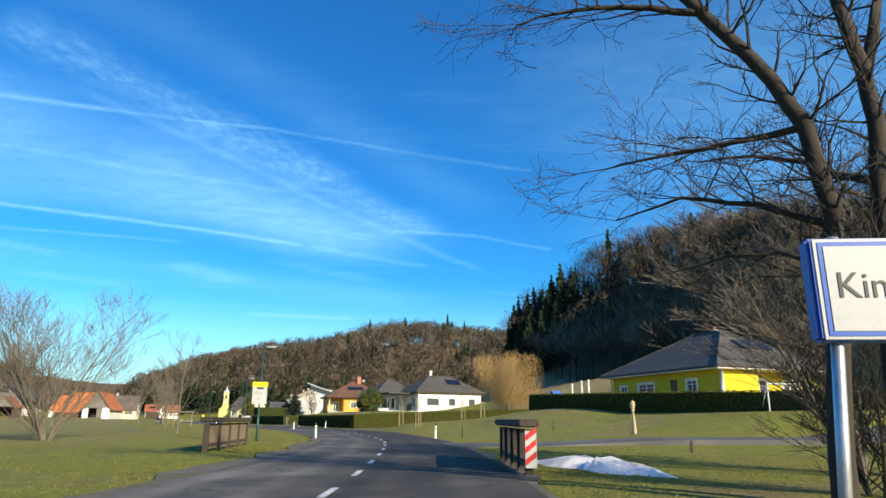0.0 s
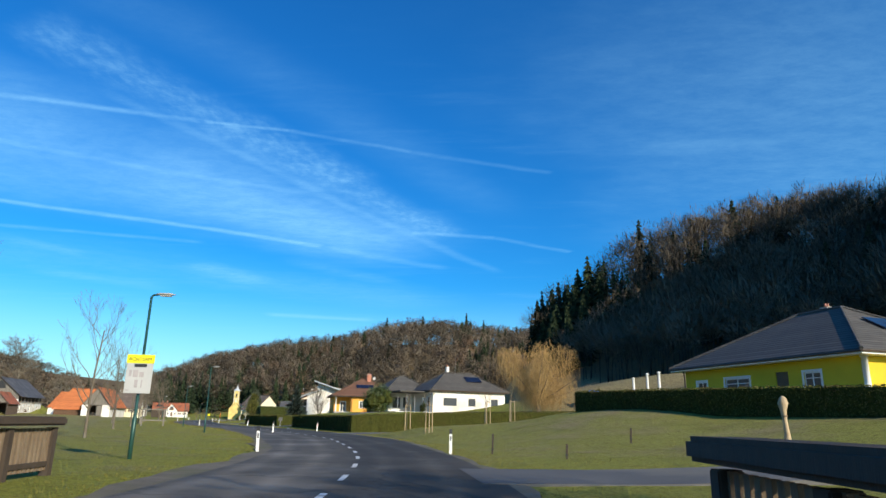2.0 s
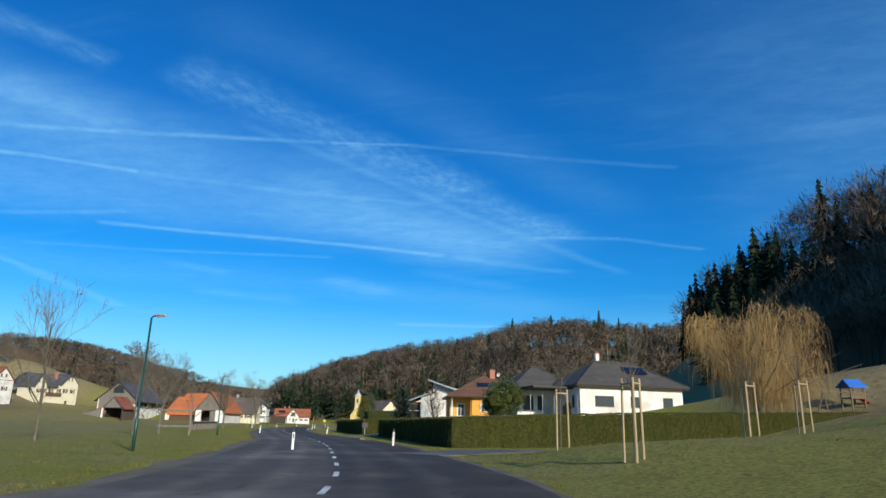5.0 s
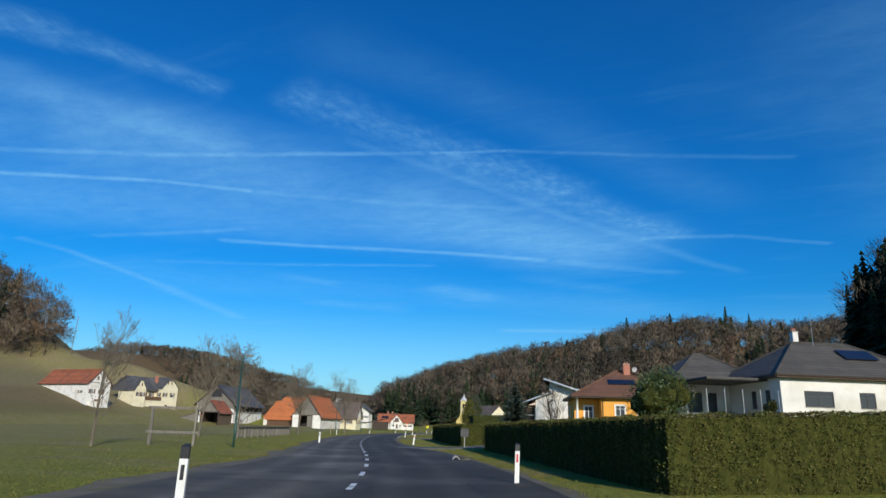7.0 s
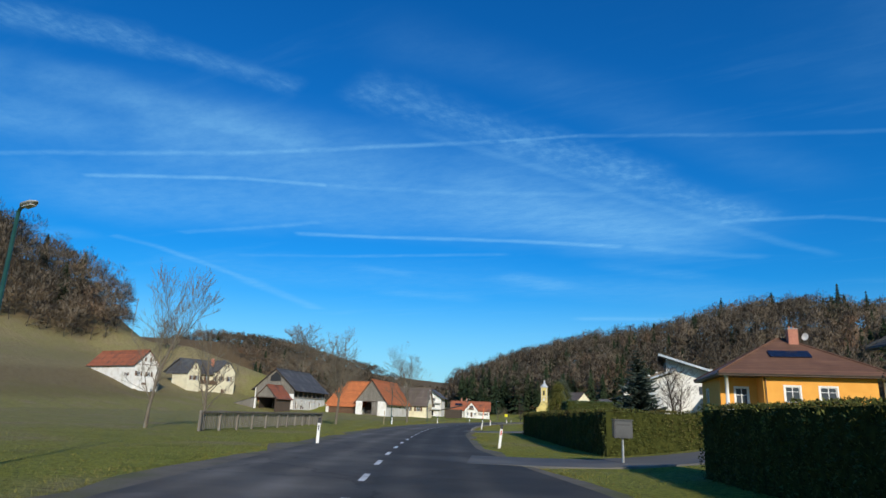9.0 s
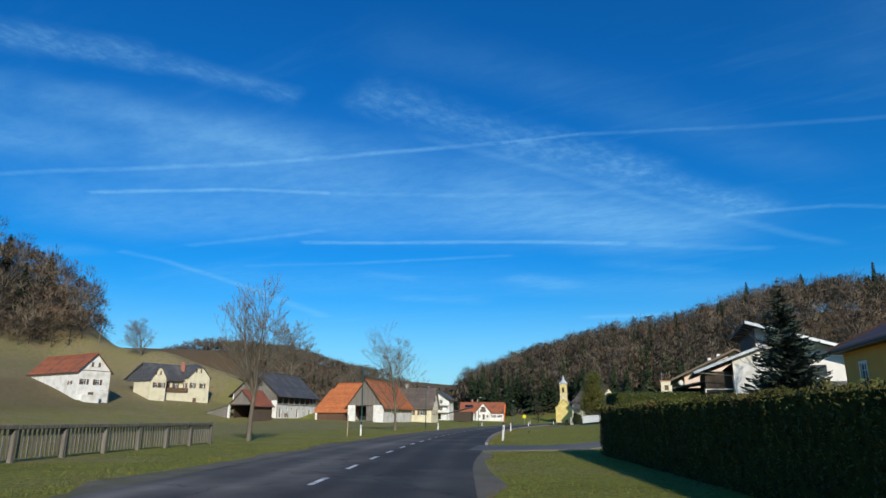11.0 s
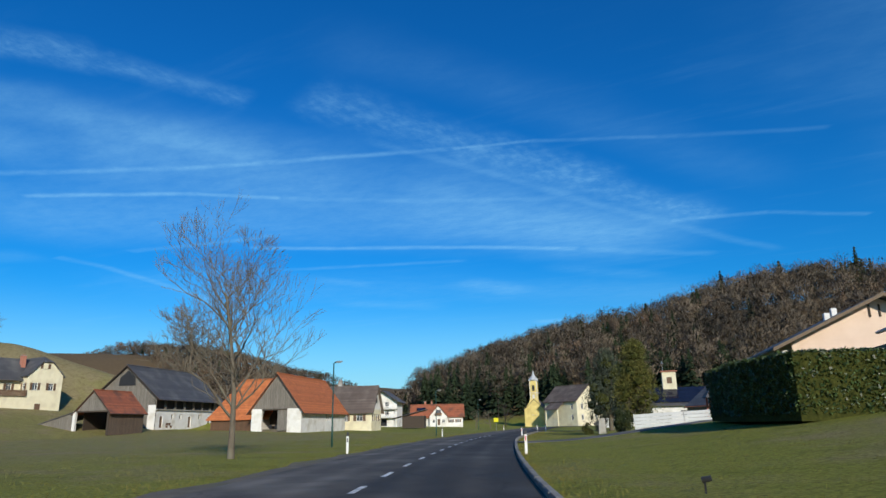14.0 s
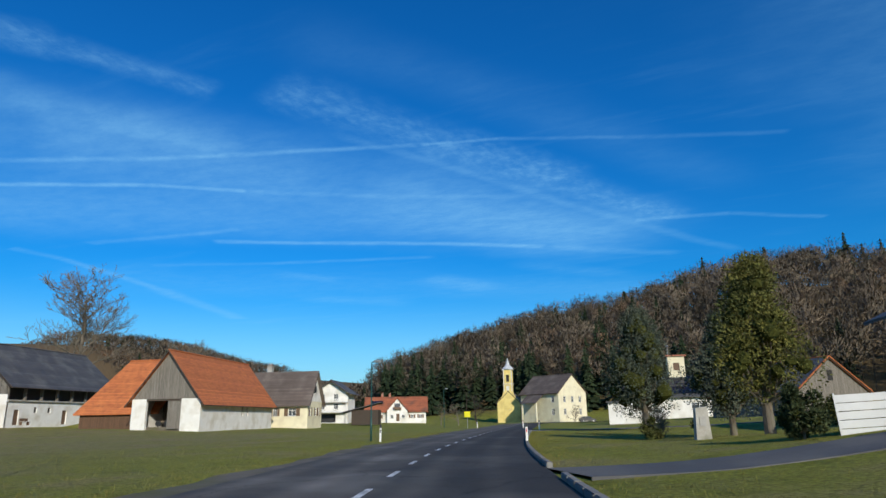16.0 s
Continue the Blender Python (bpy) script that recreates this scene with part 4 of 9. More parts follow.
def block(home, w, d, h, wall, openings=(), frame_mat=None, base=-1.0, name="wall", at=None, shutters=None, surround=None, thick=0.3, cross=True):
    """Four walls of a block from (0, 0) to (w, d), with windows and doors: (side, x, z, width, height, kind)."""
    frame_mat = frame_mat or M["frame_white"]
    at = at or pose(0, 0, 0)
    for side, length in (("front", w), ("right", d), ("back", w), ("left", d)):
        holes = [(o[1], o[2], o[1] + o[3], o[2] + o[4]) for o in openings if o[0] == side]
        place = at @ side_frame(side, w, d)
        m = Mesh()
        if side in ("front", "back"):
            pierced(m, length, h, thick, holes, None, base)
        else:
            holes2 = [(a - thick, b, c - thick, e) for a, b, c, e in holes]
            pierced(m, length - 2 * thick, h, thick, holes2, pose(thick, 0, 0), base)
        part(name, m, wall, home, at=place)
        for o in openings:
            if o[0] != side:
                continue
            kind = o[5] if len(o) > 5 else "window"
            if kind == "window":
                window_in(home, place, o[1], o[2], o[1] + o[3], o[2] + o[4], frame_mat, cross, shutters, surround)
            elif kind == "plain":
                window_in(home, place, o[1], o[2], o[1] + o[3], o[2] + o[4], frame_mat, False, None, None)
            elif kind == "door":
                dr = Mesh().box(0, 0.08, 0, o[3], 0.14, o[4])
                for k in range(2):
                    dr.box(0.12, 0.06, 0.15 + k * o[4] * 0.46, o[3] - 0.12, 0.08, o[4] * 0.42 + k * o[4] * 0.46)
                part("door", dr, M["shutter"], home, at=place @ pose(o[1], 0, o[2]))
            elif kind == "open":
                # black plate stands for the shade deep inside the opening
                inside = Mesh().box(0, 1.6, 0, o[3], 1.7, o[4])
                part("dark_inside", inside, M["black"], home, at=place @ pose(o[1], 0, o[2]))


def gable_roof(home, w, d, h, rise, over, tile, thick=0.18, gable=None, gable_over=0.5, ridge_at=0.5, gable_mesh_mat=None, drop_left=0.0):
    """A ridge along y; eaves at x = 0 and w. Gable ends are filled."""
    rx = w * ridge_at
    sl, sr = (rise + drop_left) / rx, rise / (w - rx)
    y0, y1 = -gable_over, d + gable_over
    top = h + rise + 0.10
    left = [(rx, y0, top), (rx, y1, top), (-over, y1, top - sl * (rx + over)), (-over, y0, top - sl * (rx + over))]
    right = [(rx, y1, top), (rx, y0, top), (w + over, y0, top - sr * (w - rx + over)), (w + over, y1, top - sr * (w - rx + over))]
    part("roof", Mesh().slab(left, thick), tile, home)
    part("roof", Mesh().slab(right, thick), tile, home)
    rt = Mesh()
    n = max(6, int(d / 0.8))
    for k in range(n):
        ya, yb = y0 + (y1 - y0) * k / n, y0 + (y1 - y0) * (k + 1) / n
        rt.tube([(rx, ya, top + 0.02), (rx, yb + 0.05, top + 0.035)], [0.11, 0.13], 6)
    part("ridge_tiles", rt, tile, home)
    if gable:
        for y in (0.0, d - 0.3):
            part("gable", Mesh().prism([(0.0, h), (w, h), (rx, h + rise)], y, y + 0.3), gable, home)
    for y in (y0 - 0.03, y1):
        for a, b, s in ((left[0], left[3], 1), (right[1], right[2], 1)):
            m = [(a[0], y, a[2] - 0.02), (b[0], y, b[2] - 0.02), (b[0], y, b[2] - 0.26), (a[0], y, a[2] - 0.26)]
            n0 = [(p[0], y + 0.03, p[2]) for p in m]
            part("barge_board", Mesh().add(m + n0, [(0, 1, 2, 3), (7, 6, 5, 4), (0, 4, 5, 1), (1, 5, 6, 2), (2, 6, 7, 3), (3, 7, 4, 0)]), M["gutter"], home)
    for x, z in ((left[2][0] - 0.05, left[2][2]), (right[2][0] + 0.05, right[2][2])):
        part("gutter", Mesh().tube([(x, y0, z - 0.12), (x, y1, z - 0.12)], [0.07, 0.07], 6), M["gutter"], home)
    return top


def hip_roof(home, x0, y0, x1, y1, h, rise, tile, thick=0.2, soffit=None, along="auto"):
    """A hipped roof over the eaves rectangle."""
    w, d = x1 - x0, y1 - y0
    run = min(w, d) / 2
    if w >= d:
        a, b = (x0 + run, (y0 + y1) / 2), (x1 - run, (y0 + y1) / 2)
    else:
        a, b = ((x0 + x1) / 2, y0 + run), ((x0 + x1) / 2, y1 - run)
    A, B = (*a, h + rise), (*b, h + rise)
    c = [(x0, y0, h), (x1, y0, h), (x1, y1, h), (x0, y1, h)]
    if w >= d:
        faces = [[c[0], c[1], B, A], [c[1], c[2], B], [c[2], c[3], A, B], [c[3], c[0], A]]
        hips = [(c[0], A), (c[1], B), (c[2], B), (c[3], A), (A, B)]
    else:
        faces = [[c[0], c[1], A], [c[1], c[2], B, A], [c[2], c[3], B], [c[3], c[0], A, B]]
        hips = [(c[0], A), (c[1], A), (c[2], B), (c[3], B), (A, B)]
    for f in faces:
        part("roof", Mesh().slab(f, thick * 0.5), tile, home)
    for p, q in hips:
        rt = Mesh()
        P, Q = Vector(p), Vector(q)
        n = max(3, int((Q - P).length / 0.7))
        for k in range(n):
            u, v = P.lerp(Q, k / n), P.lerp(Q, (k + 1) / n)
            rt.tube([u + Vector((0, 0, 0.02)), v + Vector((0, 0, 0.05))], [0.12, 0.10], 6)
        part("ridge_tiles", rt, tile, home)
    s = Mesh().box(x0 + 0.06, y0 + 0.06, h - 0.28, x1 - 0.06, y1 - 0.06, h - 0.13)
    part("soffit", s, soffit or M["gutter"], home)
    for p, q in zip(c, c[1:] + c[:1]):
        P, Q = Vector(p), Vector(q)
        part("gutter", Mesh().tube([P + Vector((0, 0, -0.12)), Q + Vector((0, 0, -0.12))], [0.075, 0.075], 6), M["gutter"], home)


def chimney(home, x, y, z0, z1, w=0.6, mat=None, cap=True):
    m = Mesh().soft_box(x - w / 2, y - w / 2, z0, x + w / 2, y + w / 2, z1, 0.02)
    c = part("chimney", m, mat or M["brick"], home)
    if cap:
        part("chimney_cap", Mesh().soft_box(x - w / 2 - 0.07, y - w / 2 - 0.07, z1, x + w / 2 + 0.07, y + w / 2 + 0.07, z1 + 0.08, 0.02), M["concrete"], c)
        for k in (-1, 1):
            part("flue", Mesh().tube([(x + k * w * 0.22, y, z1 + 0.08), (x + k * w * 0.22, y, z1 + 0.38)], [0.09, 0.08], 8), M["brick"], c)


def panel_on_roof(home, p, q, r, name="solar_panel", mat=None):
    """A flat panel on a slope: one corner and the two edges from it, lifted clear of the tiles."""
    P, U, V = Vector(p), Vector(q), Vector(r)
    n = U.cross(V).normalized()
    if n.z < 0:
        n = -n
    c = [P, P + U, P + U + V, P + V]
    m = Mesh().add([k + n * 0.16 for k in c] + [k + n * 0.08 for k in c], [(0, 1, 2, 3), (7, 6, 5, 4), (0, 4, 5, 1), (1, 5, 6, 2), (2, 6, 7, 3), (3, 7, 4, 0)])
    part(name, m, mat or M["solar"], home)

# ---- the buildings, one by one ----
def house_pose(x, y, z, turn):
    return pose(x, y, z, 0, 0, turn)


def down_pipe(home, x, y, z0, z1):
    part("down_pipe", Mesh().tube([(x, y, z0), (x, y, z1 - 0.5), (x - 0.35, y - 0.35, z1)], [0.05, 0.05, 0.05], 6), M["gutter"], home)


def pillar(home, x, y, z0, z1, r=0.19):
    part("pillar", Mesh().tube([(x, y, z0), (x, y, z0 + 0.15), (x, y, z0 + 0.15), (x, y, z1 - 0.2), (x, y, z1 - 0.2), (x, y, z1)], [r * 1.3, r * 1.3, r, r * 0.92, r * 1.25, r * 1.25], 12), M["white_wall"], home, "white round pillar", True)


def yellow_bungalow():
    home = thing("bungalow", house_pose(33.53, 39.56, 2.9, 20.5), "yellow rendered bungalow with grey hipped tile roof behind a hedge", "house")
    at = pose(0.9, 0.9, 0)
    block(home, 4.2, 16.3, 2.85, M["yellow_wall"], [("left", 1.4, 0.95, 1.1, 0.9), ("left", 4.6, 0.75, 2.5, 1.2), ("left", 9.6, 0.05, 1.1, 2.1, "door"), ("left", 12.0, 0.8, 1.3, 1.2)], surround=M["frame_white"], at=pose(0.9, 0.9, 0) @ pose(0, 0, 0))
    block(home, 8.3, 13.0, 2.85, M["yellow_wall"], [("front", 1.0, 0.65, 1.6, 1.4), ("front", 4.6, 0.65, 1.6, 1.4), ("left", 10.4, 0.1, 1.4, 2.2)], surround=M["frame_white"], at=pose(5.1, 2.6, 0))
    pillar(home, 1.0, 0.75, -0.5, 2.85)
    hip_roof(home, 0.0, 0.0, 14.3, 18.1, 3.05, 4.05, M["grey_tile"], soffit=M["frame_white"])
    panel_on_roof(home, (6.2, 3.3, 4.92), (3.4, 0, 0), (0, 1.6, 0.95), "roof_window", M["solar"])
    down_pipe(home, 4.8, 2.3, -0.5, 2.9)
    down_pipe(home, 0.6, 17.0, -0.5, 2.9)
    chimney(home, 9.0, 10.0, 6.2, 7.6, 0.6, M["white_wall"])


def white_house():
    home = thing("white_house", house_pose(2.4, 117.2, 2.7, 29.5), "white rendered single-storey house with dark grey hipped roofs", "house")
    block(home, 15.0, 9.6, 3.75, M["white_wall"], [("front", 2.1, 1.35, 2.7, 1.35), ("front", 7.2, 1.35, 1.5, 1.35), ("front", 12.0, 1.35, 1.5, 1.35), ("left", 5.0, 1.2, 0.8, 1.6, "plain"), ("left", 7.2, 1.2, 0.8, 1.6, "plain")], frame_mat=M["frame_dark"], at=pose(0.7, 0.7, 0), base=-2.5)
    hip_roof(home, 0, 0, 16.4, 11.0, 4.05, 3.5, M["grey_tile"])
    block(home, 7.5, 7.5, 3.75, M["white_wall"], [("left", 1.2, 1.0, 0.9, 1.7, "plain"), ("left", 4.2, 1.0, 1.0, 1.7, "plain"), ("front", 0.9, 0.9, 1.5, 1.9, "plain"), ("front", 3.0, 0.9, 0.9, 1.9, "plain")], frame_mat=M["frame_dark"], at=pose(-4.6, 9.0, 0), base=-2.5)
    hip_roof(home, -5.4, 8.2, 4.6, 17.3, 4.0, 3.0, M["grey_tile"])
    chimney(home, 6.2, 6.2, 6.8, 8.7, 0.55, M["white_wall"])
    panel_on_roof(home, (8.6, 2.6, 5.75), (3.2, 0, 0), (0, 1.5, 0.95))
    part("terrace", Mesh().box(-6.5, 1.5, -2.0, 0.6, 9.0, -0.12), M["concrete"], home)
    # porch slab added this deep to throw shade on the wing's front
    part("porch_roof", Mesh().soft_box(-5.0, 2.4, 3.55, 0.66, 8.9, 3.8, 0.03), M["grey_tile"], home)
    part("terrace_wall", Mesh().box(-6.6, -0.2, -2.0, 0.2, 0.1, 0.12), M["white_wall"], home)
    part("terrace_wall", Mesh().box(-6.7, 0.1, -2.0, -6.5, 9.0, 0.12), M["white_wall"], home)
    for k in range(5):
        part("terrace_post", Mesh().tube([(-6.3 + k * 1.6, 0.2, -0.1), (-6.3 + k * 1.6, 0.2, 2.6)], [0.045, 0.045], 8), M["zinc"], home)
    cover = new("pool_cover")
    cover.parent = home
    part("cover_roof", Mesh().prism([(5.6, 0.0), (14.8, -0.2), (14.8, 0.05), (10.5, 0.55), (6.2, 0.35)], -4.6, -1.0), M["slate"], cover, "grey low carport roof")
    part("cover_wall", Mesh().box(5.9, -4.4, -2.2, 14.6, -1.2, -0.15), M["white_wall"], cover)
    part("aerial", Mesh().tube([(7.4, 5.2, 7.0), (7.4, 5.2, 10.5)], [0.03, 0.02], 5), M["zinc"], home)


def orange_house():
    home = thing("orange_house", house_pose(-22.76, 149.64, 3.0, 18), "orange rendered house with brown hipped tile roof and white pillars", "house")
    block(home, 10.4, 13.6, 3.3, M["orange_wall"], [("front", 2.0, 0.85, 1.35, 1.5), ("front", 5.2, 0.85, 1.5, 1.5), ("left", 2.0, 0.9, 1.0, 1.4), ("left", 5.0, 0.9, 1.0, 1.4)], surround=M["frame_white"], at=pose(4.4, 1.0, 0), base=-2)
    block(home, 3.7, 11.0, 3.3, M["orange_wall"], [("front", 1.5, 0.05, 1.2, 2.2), ("left", 3.0, 0.8, 1.2, 1.5)], surround=M["frame_white"], at=pose(0.75, 3.6, 0), base=-2)
    part("porch_floor", Mesh().box(0.6, 0.6, -2, 4.4, 3.6, 0.0), M["concrete"], home)
    for x, y in ((0.9, 0.8), (15.4, 0.8), (15.4, 3.6)):
        pillar(home, x, y, 0.0, 3.35)
    hip_roof(home, 0, 0, 16.4, 15.6, 3.6, 4.35, M["brown_tile"], soffit=M["gutter"])
    chimney(home, 9.2, 7.0, 6.8, 8.9, 1.0)
    panel_on_roof(home, (5.9, 3.3, 5.44), (4.0, 0, 0), (0, 1.35, 0.76))
    dish = Mesh()
    for k in range(12):
        a, b = 2 * math.pi * k / 12, 2 * math.pi * (k + 1) / 12
        dish.add([(0, 0.12, 0), (0.42 * math.cos(a), 0, 0.42 * math.sin(a)), (0.42 * math.cos(b), 0, 0.42 * math.sin(b))], [(0, 1, 2), (2, 1, 0)])
    part("satellite_dish", dish, M["frame_white"], home, "white satellite dish", at=pose(10.4, 6.6, 8.1, 20, 0, 20))
    down_pipe(home, 4.6, 0.85, 0, 3.5)


def chalet():
    """Two offset single-pitch roofs, the higher one falling away to the right."""
    home = thing("chalet", house_pose(-35.2, 180.5, 2.3, 13), "large white rendered house with offset dark shed roofs and balcony", "house")
    block(home, 9.5, 14.0, 6.4, M["white_wall"], [("front", 4.5, 3.4, 2.0, 1.2), ("left", 4.0, 4.6, 1.2, 1.2), ("left", 8.0, 4.6, 1.2, 1.2), ("front", 7.2, 0.2, 1.0, 2.1, "door")], frame_mat=M["frame_dark"], at=pose(1.1, 1.2, 0), base=-1.5)
    up = Mesh().prism([(1.1, 6.4), (10.6, 6.4), (1.1, 8.75)], 1.2, 1.5)
    up.prism([(1.1, 6.4), (10.6, 6.4), (1.1, 8.75)], 14.9, 15.2)
    up.box(1.1, 1.5, 6.4, 1.4, 14.9, 8.7)
    part("upper_wall", up, M["white_wall"], home)
    part("roof", Mesh().slab([(0, -0.8, 9.35), (12.0, -0.8, 5.45), (12.0, 16.5, 5.45), (0, 16.5, 9.35)], 0.22), M["slate"], home)
    part("barge_board", Mesh().slab([(0, -0.85, 9.3), (12.0, -0.85, 5.4), (12.0, -0.81, 5.4), (0, -0.81, 9.3)], 0.32), M["zinc"], home, "pale metal roof edge")
    for k in range(9):
        y = 0.8 + k * 1.85
        part("rafter", Mesh().slab([(0.05, y, 9.2), (1.2, y, 8.83), (1.2, y + 0.14, 8.83), (0.05, y + 0.14, 9.2)], 0.2), M["dark_wood"], home)
    block(home, 4.0, 12.0, 4.6, M["white_wall"], [("left", 3.0, 2.4, 1.4, 1.3), ("left", 7.0, 0.1, 1.2, 2.1, "door")], frame_mat=M["frame_dark"], at=pose(-1.6, -0.3, 0), base=-1.5)
    low = Mesh().prism([(-1.6, 4.6), (2.0, 4.6), (2.0, 6.65), (-1.6, 5.3)], -0.3, 0.0)
    part("lower_gable", low, M["white_wall"], home)
    part("roof", Mesh().slab([(-5.6, -1.2, 4.05), (2.3, -1.2, 7.05), (2.3, 12.5, 7.05), (-5.6, 12.5, 4.05)], 0.2), M["slate"], home)
    part("barge_board", Mesh().slab([(-5.6, -1.25, 4.0), (2.3, -1.25, 7.0), (2.3, -1.21, 7.0), (-5.6, -1.21, 4.0)], 0.28), M["zinc"], home, "pale metal roof edge")
    part("gutter", Mesh().tube([(-5.65, -1.2, 3.95), (-5.65, 12.5, 3.95)], [0.07, 0.07], 6), M["zinc"], home)
    part("down_pipe", Mesh().tube([(-5.6, -1.0, 3.9), (-3.4, -0.6, 3.7), (-1.7, -0.4, 3.5), (-1.7, -0.4, 0)], [0.05] * 4, 6), M["zinc"], home)
    part("carport_roof", Mesh().slab([(-7.8, 4.5, 2.6), (-0.9, 0.8, 3.85), (-0.9, 10.5, 3.85), (-7.8, 10.5, 2.6)], 0.18), M["rail_wood"], home)
    for x, y in ((-7.2, 5.0), (-7.2, 10.0), (-2.6, 2.4)):
        part("carport_post", Mesh().box(x - 0.08, y - 0.08, -1.0, x + 0.08, y + 0.08, 2.6 + (x + 8.2) * 0.2), M["dark_wood"], home)
    part("carport_brace", Mesh().tube([(-2.6, 2.4, 2.3), (-1.4, 1.8, 3.5)], [0.07, 0.07], 4), M["dark_wood"], home)
    # dark sheets on the left-facing walls carry their shade as colour
    part("shade_facing", Mesh().box(1.04, 1.2, 3.2, 1.098, 15.2, 8.72), M["dark_wood"], home, "dark facing that puts shade on the left wall")
    part("shade_facing", Mesh().box(-1.66, -0.28, -1.0, -1.602, 11.7, 4.9), M["dark_wood"], home, "dark facing that puts shade on the left wall")
    # plain dark box between the lower block and the carport
    part("side_box", Mesh().box(-4.4, 1.0, -1.2, -1.7, 11.4, 4.1), M["dark_wood"], home, "dark box beside the lower block")
    # dark sheet added to stand for the shade under the carport
    part("carport_shade_sheet", Mesh().box(-7.4, 10.2, -1.2, -1.7, 10.32, 2.75), M["dark_wood"], home)
    shed = Mesh().box(6.2, -2.6, -1, 10.2, 0.9, 2.0)
    part("lean_to", shed, M["grey_wood"], home)
    part("lean_to_roof", Mesh().slab([(5.9, -3.0, 2.0), (10.5, -3.0, 2.0), (10.5, 1.1, 2.9), (5.9, 1.1, 2.9)], 0.12), M["slate"], home)


def pink_house():
    home = thing("apricot_house", house_pose(-49.6, 209.9, 2.4, 13), "apricot rendered house with wide dark gable roof", "house")
    block(home, 15.0, 16.0, 5.6, M["pink_wall"], [("front", 8.6, 2.3, 2.2, 2.1, "plain"), ("front", 2.5, 0.8, 1.4, 1.3), ("left", 3.0, 2.6, 1.2, 1.5), ("left", 9.0, 2.6, 1.2, 1.5)], at=pose(1.9, 0.0, 0), base=-1.8)
    part("gable", Mesh().prism([(1.9, 5.6), (16.9, 5.6), (9.4, 9.0)], 0.0, 0.3), M["pink_wall"], home)
    for side in (0, 1):
        e, r = (0.0, 9.4) if side == 0 else (18.8, 9.4)
        part("roof", Mesh().slab([(e, -1.4, 4.95), (r, -1.4, 9.35), (r, 17.4, 9.35), (e, 17.4, 4.95)], 0.2), M["slate"], home)
        part("barge_board", Mesh().slab([(e, -1.46, 4.92), (r, -1.46, 9.32), (r, -1.41, 9.32), (e, -1.41, 4.92)], 0.3), M["rail_wood"], home)
    for k in range(3):
        part("gable_post", Mesh().box(8.5 + k * 0.8, -0.1, 7.4, 8.64 + k * 0.8, 0.0, 8.5), M["dark_wood"], home)
    chimney(home, 6.0, 3.0, 7.2, 8.35, 0.5, M["white_wall"], False)
    chimney(home, 7.6, 6.0, 8.0, 9.2, 0.5, M["white_wall"], False)
    part("satellite_dish", Mesh().tube([(1.4, 0.4, 4.4), (1.4, 0.28, 4.4)], [0.42, 0.3], 14), M["frame_white"], home, "white satellite dish")


def barn():
    home = thing("tiled_barn", house_pose(-135.71, 235.92, 1.0, 17.25), "white barn with grey board gable and open gateway", "barn")
    W, D, H, R = 9.6, 24.7, 3.55, 6.3
    for x0, x1 in ((0, 2.0), (6.9, W)):
        part("pier", Mesh().box(x0, 0, -0.8, x1, 0.45, H), M["old_white"], home)
    part("board_wall", Mesh().box(5.0, 0.12, -0.3, 6.9, 0.24, H), M["grey_wood"], home)
    part("lintel", Mesh().box(2.0, 0.02, H - 0.25, 6.9, 0.3, H), M["dark_wood"], home)
    m = Mesh()
    pierced(m, D - 0.45, H, 0.4, [(12.4, 1.3, 12.9, 2.7), (14.2, 1.3, 14.7, 2.7)], None)
    m.box(0, 0, -0.8, D - 0.45, 0.4, 0)
    part("wall", m, M["old_white"], home, at=pose(W, 0.45, 0, 0, 0, 90))
    for x in (12.4, 14.2):
        part("slot_window", Mesh().box(x, 0.15, 1.3, x + 0.5, 0.2, 2.7), M["black"], home, at=pose(W, 0.45, 0, 0, 0, 90))
    part("wall", Mesh().box(0, 0.45, -0.8, 0.4, D, H), M["old_white"], home)
    part("wall", Mesh().box(0.4, D - 0.4, -0.8, W - 0.4, D, H), M["old_white"], home)
    part("inner_wall", Mesh().prism([(0.4, -0.8), (W - 0.4, -0.8), (W - 0.4, H), (W / 2, H + R - 0.6), (0.4, H)], 7.0, 7.2), M["dark_wood"], home)
    part("floor", Mesh().box(0.4, 0.45, -0.6, W - 0.4, 7.0, -0.05), M["gravel"], home)
    part("gable", Mesh().prism([(0, H), (W, H), (W / 2, H + R)], 0.05, 0.25), M["grey_wood"], home, "weathered grey board gable")
    part("gable_band", Mesh().prism([(1.75, H + 2.3), (W - 1.75, H + 2.3), (W - 1.95, H + 2.55), (1.95, H + 2.55)], 0.0, 0.05), M["grey_wood"], home)
    gable_roof(home, W, D, H, R, 0.7, M["orange_tile"], gable_over=0.55)
    # the cart and tools in the gateway
    cart = new("farm_cart")
    cart.parent = home
    cart.matrix_basis = pose(3.6, 2.0, 0.0)
    part("cart_bed", Mesh().box(-0.7, -0.5, 0.55, 0.9, 0.5, 0.75), M["rail_wood"], cart)
    for x, y in ((-0.5, -0.55), (0.7, -0.55)):
        part("cart_wheel", Mesh().tube([(x, y, 0.4), (x, y - 0.08, 0.4)], [0.4, 0.4], 14), M["black"], cart)


